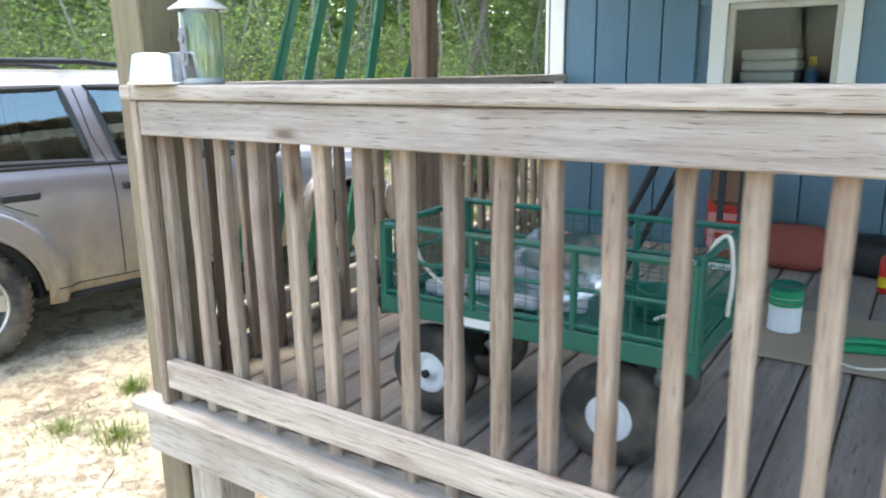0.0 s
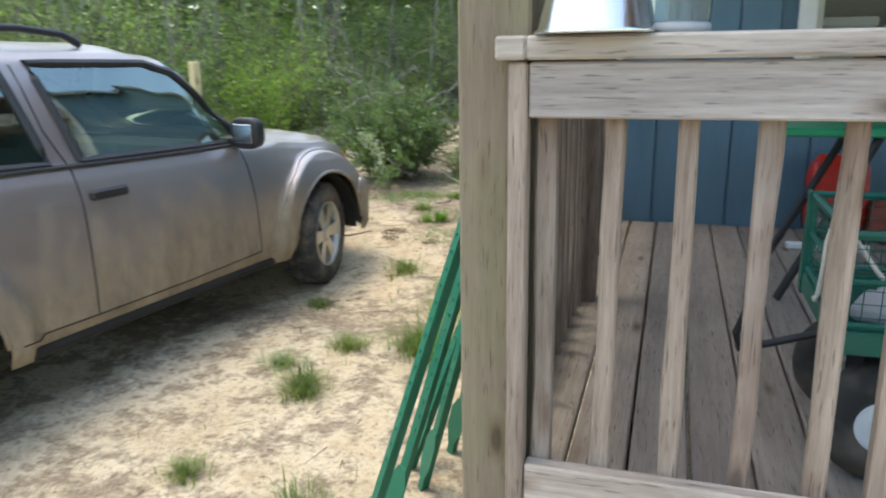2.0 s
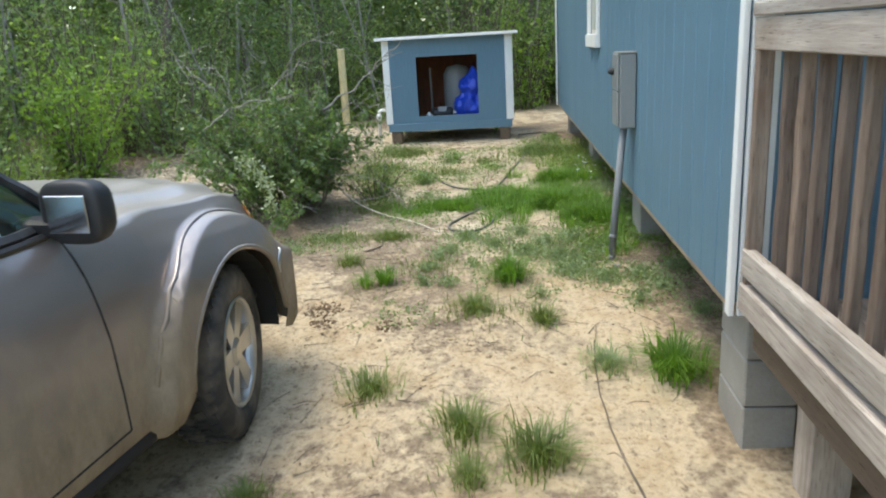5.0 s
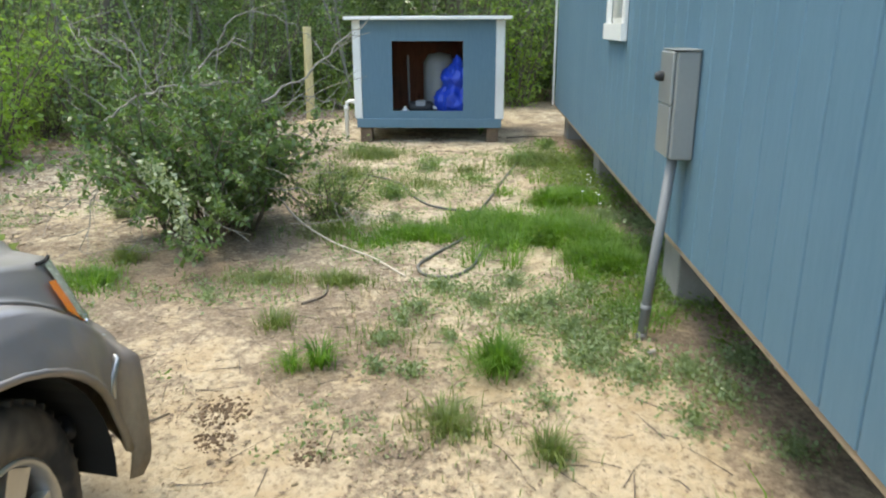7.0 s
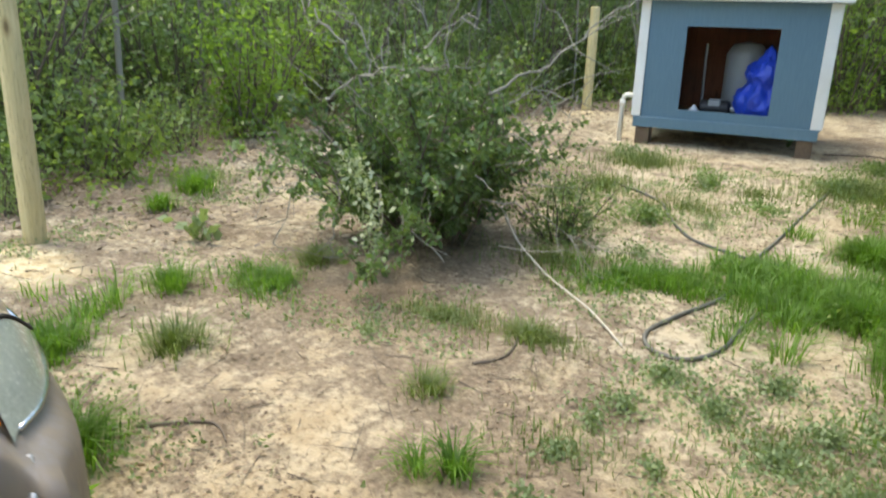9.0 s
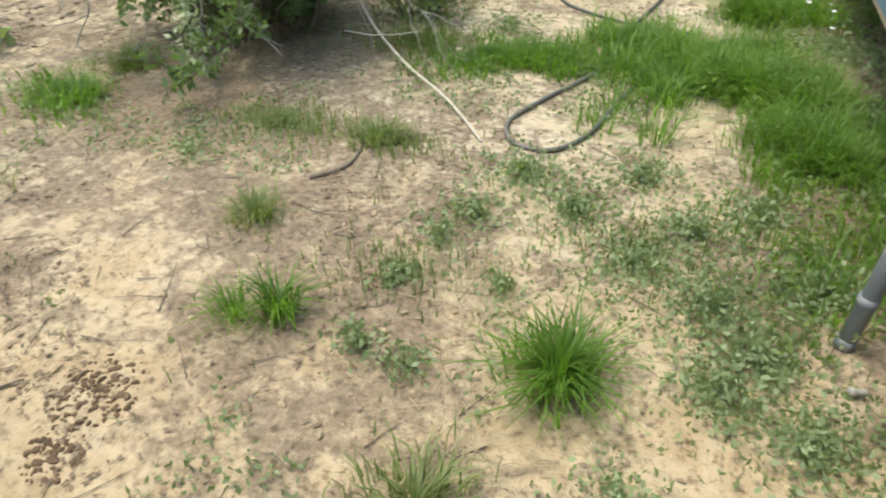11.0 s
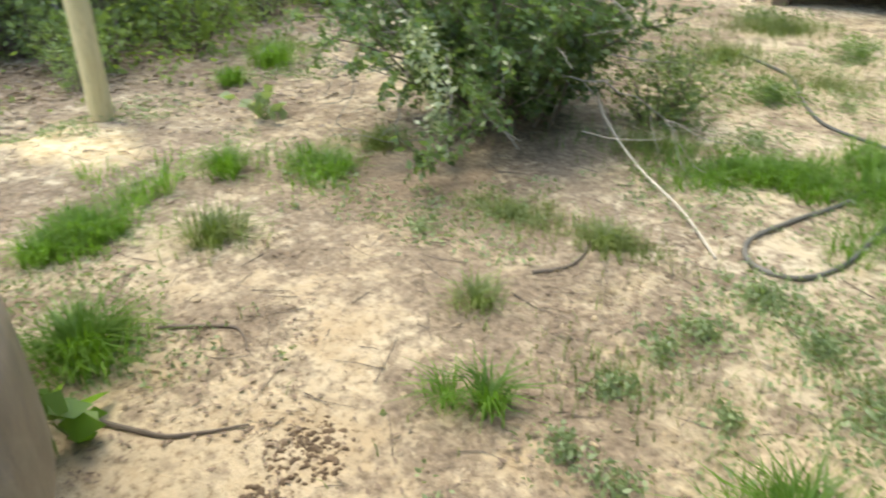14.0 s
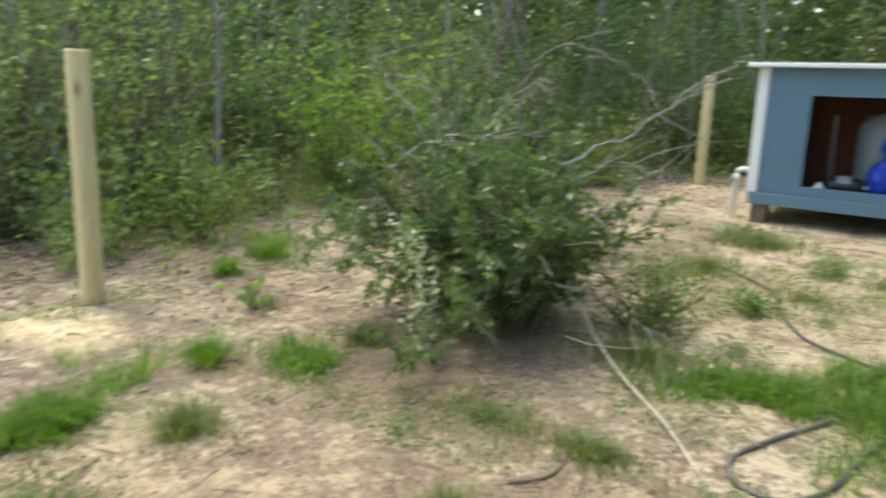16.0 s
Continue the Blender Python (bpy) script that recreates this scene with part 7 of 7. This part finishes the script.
def dry_straw():
    """Dead grass lying flat round the tufts and along the sand."""
    rng = np.random.default_rng(19)
    pts = []
    for x, y, r, n in ((-2.77, 6.84, 0.24, 260), (-3.05, 7.25, 0.2, 90), (-2.3, 7.3, 0.25, 120), (-2.95, 6.6, 0.2, 90), (-3.0, 7.05, 0.3, 110), (-3.62, 6.85, 0.12, 50), (-2.7, 4.2, 0.14, 70), (-4.75, 6.45, 0.2, 80), (-2.5, 9.0, 0.5, 160), (-3.5, 7.6, 0.4, 120)):
        pts += disc(rng, x, y, r, r, n)
    v, f = blades(rng, pts, np.full(len(pts), 0.11), 0.0016, 2.1)
    q = v.reshape(-1, 6, 3)
    base = q[:, :1, 2].copy()
    q[:, :, 2] = base + np.abs(q[:, :, 2] - base) * 0.35 + 0.004
    tagged(new("dry_straw", np_mesh("dry_straw", q.reshape(-1, 3), f, STRAW)), "dead straw-coloured grass lying on the sand", "straw", kind="stuff")


dry_straw()


def ground_cover():
    rng = np.random.default_rng(13)
    cs = []
    for x, y, r, n in ((-3.18, 7.54, 0.16, 160), (-3.07, 7.8, 0.2, 260), (-2.87, 7.65, 0.2, 260), (-2.68, 7.92, 0.2, 240), (-2.65, 7.39, 0.22, 300), (-2.5, 7.62, 0.2, 260), (-2.3, 7.78, 0.2, 260), (-2.44, 7.27, 0.22, 300), (-2.31, 7.1, 0.22, 320), (-2.15, 7.42, 0.2, 260), (-2.4, 6.95, 0.2, 260), (-2.2, 6.85, 0.22, 320), (-1.97, 6.9, 0.2, 300), (-1.88, 6.7, 0.18, 220), (-2.05, 6.5, 0.16, 140), (-3.25, 7.38, 0.10, 70), (-3.0, 7.19, 0.09, 60), (-3.3, 7.14, 0.1, 80), (-3.3, 6.85, 0.1, 70), (-3.15, 6.82, 0.1, 80), (-1.9, 8.0, 0.25, 260), (-2.6, 6.6, 0.12, 80), (-1.95, 9.4, 0.25, 500), (-1.95, 10.6, 0.25, 320), (-1.8, 8.6, 0.25, 600), (-1.75, 7.7, 0.2, 400), (-1.7, 9.2, 0.3, 500), (-1.72, 7.0, 0.16, 260), (-1.75, 6.35, 0.14, 160), (-4.3, 7.6, 0.15, 60), (-3.5, 9.2, 0.4, 220), (-3.2, 10.0, 0.4, 160), (-4.3, 10.3, 0.5, 300)):
        for q in disc(rng, x, y, r, r, n * 3, 0.6):
            cs.append((q[0], q[1], q[2] + rng.uniform(0.004, 0.06)))
    k = 0
    while k < 14000:
        x, y = rng.uniform(-6.8, -2.0), rng.uniform(6.2, 12.0)
        if noise.noise(Vector((x * 1.6, y * 1.6, 21.0))) + 0.5 * noise.noise(Vector((x * 6, y * 6, 23.0))) > 0.22:
            cs.append((x, y, ground_z(x, y) + rng.uniform(0.003, 0.035)))
            k += 1
    v, f = leaf_cloud(rng, cs, (0.01, 0.01, 0.006), 0.021, -0.3, 0.55)
    tagged(new("weeds", np_mesh("weeds", v, f, WEED_G)), "low grey-green creeping weeds beside the house", "weeds", kind="stuff")
    cs = []
    while len(cs) < 6000:
        x, y = -1.95 + 0.17 * rng.normal(), rng.uniform(7.1, 11.6)
        lush = noise.noise(Vector((x * 1.8, y * 1.8, 27.0))) + 0.25
        if lush < 0:
            continue
        for k in range(7):
            px, py = x + rng.normal(0, 0.04), y + rng.normal(0, 0.04)
            cs.append((px, py, ground_z(px, py) + rng.uniform(0.005, 0.03 + 0.16 * min(1, lush))))
    v, f = leaf_cloud(rng, cs, (0.012, 0.012, 0.008), 0.030, -0.3, 0.5)
    tagged(new("wall_weeds", np_mesh("wall_weeds", v, f, LEAF_UNDER)), "leafy green weeds growing along the foot of the house", "weeds", kind="stuff")
    cs = []
    for x, y, rx, ry, n in ((-2.4, 11.4, 0.42, 0.55, 420), (-2.05, 10.75, 0.22, 0.30, 160), (-4.2, 12.0, 0.45, 0.30, 240), (-3.6, 9.95, 0.30, 0.25, 130), (-2.9, 10.6, 0.22, 0.28, 110), (-3.35, 11.1, 0.26, 0.22, 90), (-2.15, 12.3, 0.25, 0.30, 130)):
        for q in disc(rng, x, y, rx, ry, n, 0.6):
            lush = max(0.0, 0.3 + noise.noise(Vector((q[0] * 3, q[1] * 3, 41.0))))
            for k in range(int(1 + 14 * lush)):
                cs.append((q[0] + rng.normal(0, 0.03), q[1] + rng.normal(0, 0.03), q[2] + rng.uniform(0.004, 0.02 + 0.15 * lush)))
    v, f = leaf_cloud(rng, cs, (0.012, 0.012, 0.01), 0.026, 0.1, 0.5)
    tagged(new("rough_weeds", np_mesh("rough_weeds", v, f, LEAF_BRUSH)), "dull olive-green weed patches in front of the shed", "weeds", kind="stuff")
    cs = []
    while len(cs) < 30000:
        x, y = rng.uniform(-15, 3.0), rng.uniform(2, 21)
        d = woods_depth(x, y)
        if not 1.3 < d < 6.5 or noise.noise(Vector((x * 0.6, y * 0.6, 17.0))) < -0.12 or (-2.4 < x and y < 14.6) or (x < -8.5 and y < 8.5 and rng.random() < 0.7):
            continue
        top = (0.2 + 0.5 * min(3.5, d)) * (0.55 + 0.9 * max(0.0, 0.5 + noise.noise(Vector((x * 0.9, y * 0.9, 8.0)))))
        for k in range(16):
            px, py = x + rng.normal(0, 0.16), y + rng.normal(0, 0.16)
            cs.append((px, py, ground_z(px, py) + top * rng.uniform(0.02, 1.0)))
    v, f = leaf_cloud(rng, cs, (0.05, 0.05, 0.05), 0.07, 0.2, 0.5)
    tagged(new("thicket", np_mesh("thicket", v, f, LEAF_MID)), "dense leafy thicket along the woodland edge", "thicket", kind="stuff")
    cs = []
    while len(cs) < 130000:
        x, y = rng.uniform(-30, 12.0), rng.uniform(0, 34)
        d = woods_depth(x, y)
        if not 6.5 < d < 13.0:
            continue
        hgt = 9.0 * rng.random() ** 1.7 + 0.2
        for k in range(14):
            cs.append((x + rng.normal(0, 0.35), y + rng.normal(0, 0.35), max(0.1, hgt + rng.normal(0, 0.35))))
    v, f = leaf_cloud(rng, cs, (0.1, 0.1, 0.1), 0.17, 0.3, 0.6)
    tagged(new("far_foliage", np_mesh("far_foliage", v, f, LEAF_MID)), "pale foliage deep in the woods", "foliage", kind="stuff")
    cs = []
    while len(cs) < 7000:
        x, y = rng.uniform(-12, -2.0), rng.uniform(4, 17.5)
        d = woods_depth(x, y)
        if -0.6 < d < 3.2 and noise.noise(Vector((x * 1.7, y * 1.7, 4.0))) > 0.08:
            for k in range(9):
                px, py = x + rng.normal(0, 0.07), y + rng.normal(0, 0.07)
                cs.append((px, py, ground_z(px, py) + rng.uniform(0.01, 0.24)))
    v, f = leaf_cloud(rng, cs, (0.02, 0.02, 0.02), 0.055, -0.3, 0.5)
    tagged(new("undergrowth", np_mesh("undergrowth", v, f, LEAF_UNDER)), "green undergrowth along the woodland edge", "undergrowth", kind="stuff")
    cs = []
    while len(cs) < 52000:
        x, y = rng.uniform(-11, -1.9), rng.uniform(1.5, 16)
        d = woods_depth(x, y)
        p = 0.9 if d > -0.5 else 0.13 + 0.5 * max(0, noise.noise(Vector((x * 0.75 + 9, y * 0.75, 1.0)))) + (0.16 if y > 6 else 0)
        if rng.random() < p:
            cs.append((x, y, ground_z(x, y) + 0.006))
    k = 0
    while k < 9000:
        x, y = rng.uniform(-6.5, -2.6), rng.uniform(5.8, 10.5)
        if noise.noise(Vector((x * 2.2, y * 2.2, 31.0))) > 0.12:
            cs.append((x, y, ground_z(x, y) + 0.006))
            k += 1
    n = len(cs)
    v, f = leaf_cloud(rng, cs, (0, 0, 0.002), 0.025, 0, 0.45)
    q = v.reshape(-1, 4, 3)
    base = q[:, :1, 2]
    q[:, :, 2] = base + np.abs(q[:, :, 2] - base) * 0.25
    tagged(new("leaf_litter", np_mesh("leaf_litter", q.reshape(-1, 3), f, LITTER)), "dry brown dead leaves scattered on the sand", "leaf litter", kind="stuff")
    cs = []
    while len(cs) < 30000:
        x, y = rng.uniform(-11.5, -4.5), rng.uniform(5.5, 15)
        if -1.0 < woods_depth(x, y) + 0.5 * rng.normal() < 3.5 and math.hypot((x + 6.3) * 0.7, y - 7.2) > 0.5 + 0.2 * rng.normal():
            cs.append((x, y, ground_z(x, y) + 0.008))
    v, f = leaf_cloud(rng, cs, (0, 0, 0.002), 0.055, 0, 0.6)
    q = v.reshape(-1, 4, 3)
    base = q[:, :1, 2]
    q[:, :, 2] = base + np.abs(q[:, :, 2] - base) * 0.3
    tagged(new("woodland_litter", np_mesh("woodland_litter", q.reshape(-1, 3), f, LITTER_PALE)), "thick brown leaf litter under the woodland edge", "leaf litter", kind="stuff")
    cs = []
    while len(cs) < 60000:
        x, y = rng.uniform(-40, 16.0), rng.uniform(0, 42)
        d = woods_depth(x, y)
        if not 11.0 < d < 19.0:
            continue
        if x < -11 and y < 13 and rng.random() < 0.7:
            continue
        hgt = rng.uniform(0.2, 6.5)
        for k in range(14):
            cs.append((x + rng.normal(0, 0.5), y + rng.normal(0, 0.5), max(0.1, hgt + rng.normal(0, 0.5))))
    v, f = leaf_cloud(rng, cs, (0.1, 0.1, 0.1), 0.36, 0.3, 0.7)
    tagged(new("far_woods", np_mesh("far_woods", v, f, LEAF_MID)), "dense foliage far back in the woods", "foliage", kind="stuff")
    # unseen leaves overhead, added to keep sky light out of the woods
    cs = []
    while len(cs) < 21000:
        x, y = rng.uniform(-30, 10.0), rng.uniform(-2, 34)
        d = woods_depth(x, y)
        if not 2.4 < d < 13.0 or noise.noise(Vector((x * 0.35, y * 0.35, 40.0))) < -0.28:
            continue
        hgt = rng.uniform(5.2, 9.5)
        for k in range(14):
            cs.append((x + rng.normal(0, 0.5), y + rng.normal(0, 0.5), hgt + rng.normal(0, 0.35)))
    v, f = leaf_cloud(rng, cs, (0.1, 0.1, 0.1), 0.24, 0.3, 0.6)
    tagged(new("canopy", np_mesh("canopy", v, f, LEAF_MID)), "unseen leaf layer added overhead to darken the woods", "foliage", kind="stuff")
    tw = bmesh.new()
    r2 = random.Random(6)
    for k in range(1900):
        x, y = r2.uniform(-8.5, -2.0), r2.uniform(2.0, 13.5)
        if -5.9 < x < -3.9 and y < 6.4 or woods_depth(x, y) > 2:
            continue
        a, L = r2.uniform(0, 6.28), r2.uniform(0.04, 0.20)
        p = [(x + math.cos(a) * L * s, y + math.sin(a) * L * s + 0.02 * r2.uniform(-1, 1), 0) for s in (-0.5, 0, 0.5)]
        add_tube(tw, [(a1, b1, ground_z(a1, b1) + 0.006) for a1, b1, c1 in p], r2.uniform(0.0012, 0.0028), 0.0008, 4, False)
    tagged(part("twig_litter", tw, BARK), "small dry twigs scattered over the sand", "twigs", kind="stuff")
    cl = bmesh.new()
    for k in range(900):
        x, y = r2.uniform(-7, -2.0), r2.uniform(2.0, 11)
        if -5.9 < x < -3.9 and y < 6.2:
            continue
        s = r2.uniform(0.004, 0.013)
        bmesh.ops.create_icosphere(cl, subdivisions=1, radius=1, matrix=pose(x, y, ground_z(x, y) + s * 0.2, r2.uniform(0, 90), 0, r2.uniform(0, 360)) @ Matrix.Diagonal((s * 1.3, s, s * 0.6, 1)))
    tagged(part("sand_clods", cl, CLOD), "small sandy clods and pebbles on the ground", "clods", kind="stuff")
    for x, y, r, n in ((-3.85, 6.53, 0.12, 260), (-3.82, 6.34, 0.08, 120), (-3.44, 6.25, 0.08, 100)):
        dg = bmesh.new()
        for k in range(n):
            a, q = r2.uniform(0, 6.28), r * r2.random() ** 0.85
            px, py, s = x + q * math.cos(a), y + q * math.sin(a), 0.0025 + 0.008 * r2.random() ** 2
            bmesh.ops.create_icosphere(dg, subdivisions=1, radius=1, matrix=pose(px, py, ground_z(px, py) + s * 0.1, r2.uniform(0, 90), 0, r2.uniform(0, 360)) @ Matrix.Diagonal((s * 1.2, s, s * 0.7, 1)))
        tagged(part("clod_patch", dg, DUNG), "patch of dark crumbled clods on the sand", "clods", "clod patches", "stuff")


ground_cover()


def broad_plant(x, y, h, n, size, label, mat):
    rng = np.random.default_rng(int(abs(x * 100)))
    ob = empty("weed_plant", label, "plant", pose(x, y, ground_z(x, y)), "broadleaf weeds")
    st = bmesh.new()
    cs = []
    for k in range(n):
        a = 2 * math.pi * k / n + rng.uniform(-0.4, 0.4)
        pts = crooked(rng, (0, 0, -0.01), (math.cos(a) * 0.6, math.sin(a) * 0.6, 1), h * rng.uniform(0.6, 1.1), 3, 0.15)
        add_tube(st, pts, 0.004, 0.002, 4, False)
        cs.append(pts[-1])
        cs.append(pts[-2])
    part("stalk", st, GRASS_D, ob)
    v, f = leaf_cloud(rng, np.array(cs * 2), (0.012, 0.012, 0.01), size, 0.1, 0.7)
    child("leaves", np_mesh("leaves", v, f, mat), None, ob)


broad_plant(-5.86, 8.21, 0.20, 9, 0.075, "broad-leaved green weed standing in bare sand", WEED_G)
broad_plant(-4.42, 6.22, 0.16, 5, 0.09, "broad-leaved green weed beside the car", GRASS_B)
broad_plant(-2.9, 13.3, 0.3, 8, 0.09, "leafy green weed beside the shed", GRASS_B)

# ---- pieces of walls and floors ----
def siding():
    w = 0.2032
    hgt = HZ1 - HZ0
    full = board_mesh("siding_board", w - 0.008, hgt)
    y = HY0 + 0.03 + w / 2
    while y < HY1 - 0.03:
        lo, hi = y - w / 2, y + w / 2
        if hi < WY0 - 0.09 or lo > WY1 + 0.09 or not (lo < WY1 and hi > WY0):
            child("siding_board", full, None, west, pose(HX, y, HZ0, 0, 0, -90))
        else:
            child("siding_board", board_mesh("siding_board", w - 0.008, WZ0 - HZ0), None, west, pose(HX, y, HZ0, 0, 0, -90))
            child("siding_board", board_mesh("siding_board", w - 0.008, HZ1 - WZ1), None, west, pose(HX, y, WZ1, 0, 0, -90))
        y += w
    x = HX + 0.09 + w / 2
    while x < HX1 - 0.05:
        lo, hi = x - w / 2, x + w / 2
        if hi > SX0 - 0.002 and lo < SX1 + 0.002:
            child("siding_board", board_mesh("siding_board", w - 0.008, SZ0 - HZ0), None, south, pose(x, HY0, HZ0))
            child("siding_board", board_mesh("siding_board", w - 0.008, HZ1 - SZ1), None, south, pose(x, HY0, SZ1))
        else:
            child("siding_board", full, None, south, pose(x, HY0, HZ0))
        x += w


siding()


def deck_planks():
    w = 0.140
    fp = timber("plank", (DX0 - 0.03, DY0 - 0.05, DZ - 0.038), (DX1, DY0 + 0.075, DZ - 0.002), "x", deck, bev=0.008)
    me = None
    x = DX0 + 0.032 + w / 2
    rnd = random.Random(8)
    while x < DX1:
        if me is None or rnd.random() < 0.25:
            bm = box_bm((-w / 2, -(DY1 - DY0 - 0.10) / 2, -0.038), (w / 2, (DY1 - DY0 - 0.10) / 2, 0.0), 0.005)
            me = bpy.data.meshes.new("plank")
            bm.to_mesh(me)
            bm.free()
            me.materials.append(DECKW)
        child("plank", me, None, deck, pose(x, (DY0 + DY1) / 2 + 0.04 + rnd.uniform(-0.006, 0.006), DZ + rnd.uniform(-0.003, 0.0), 0, rnd.uniform(-0.3, 0.3), 0))
        x += w + 0.008


deck_planks()
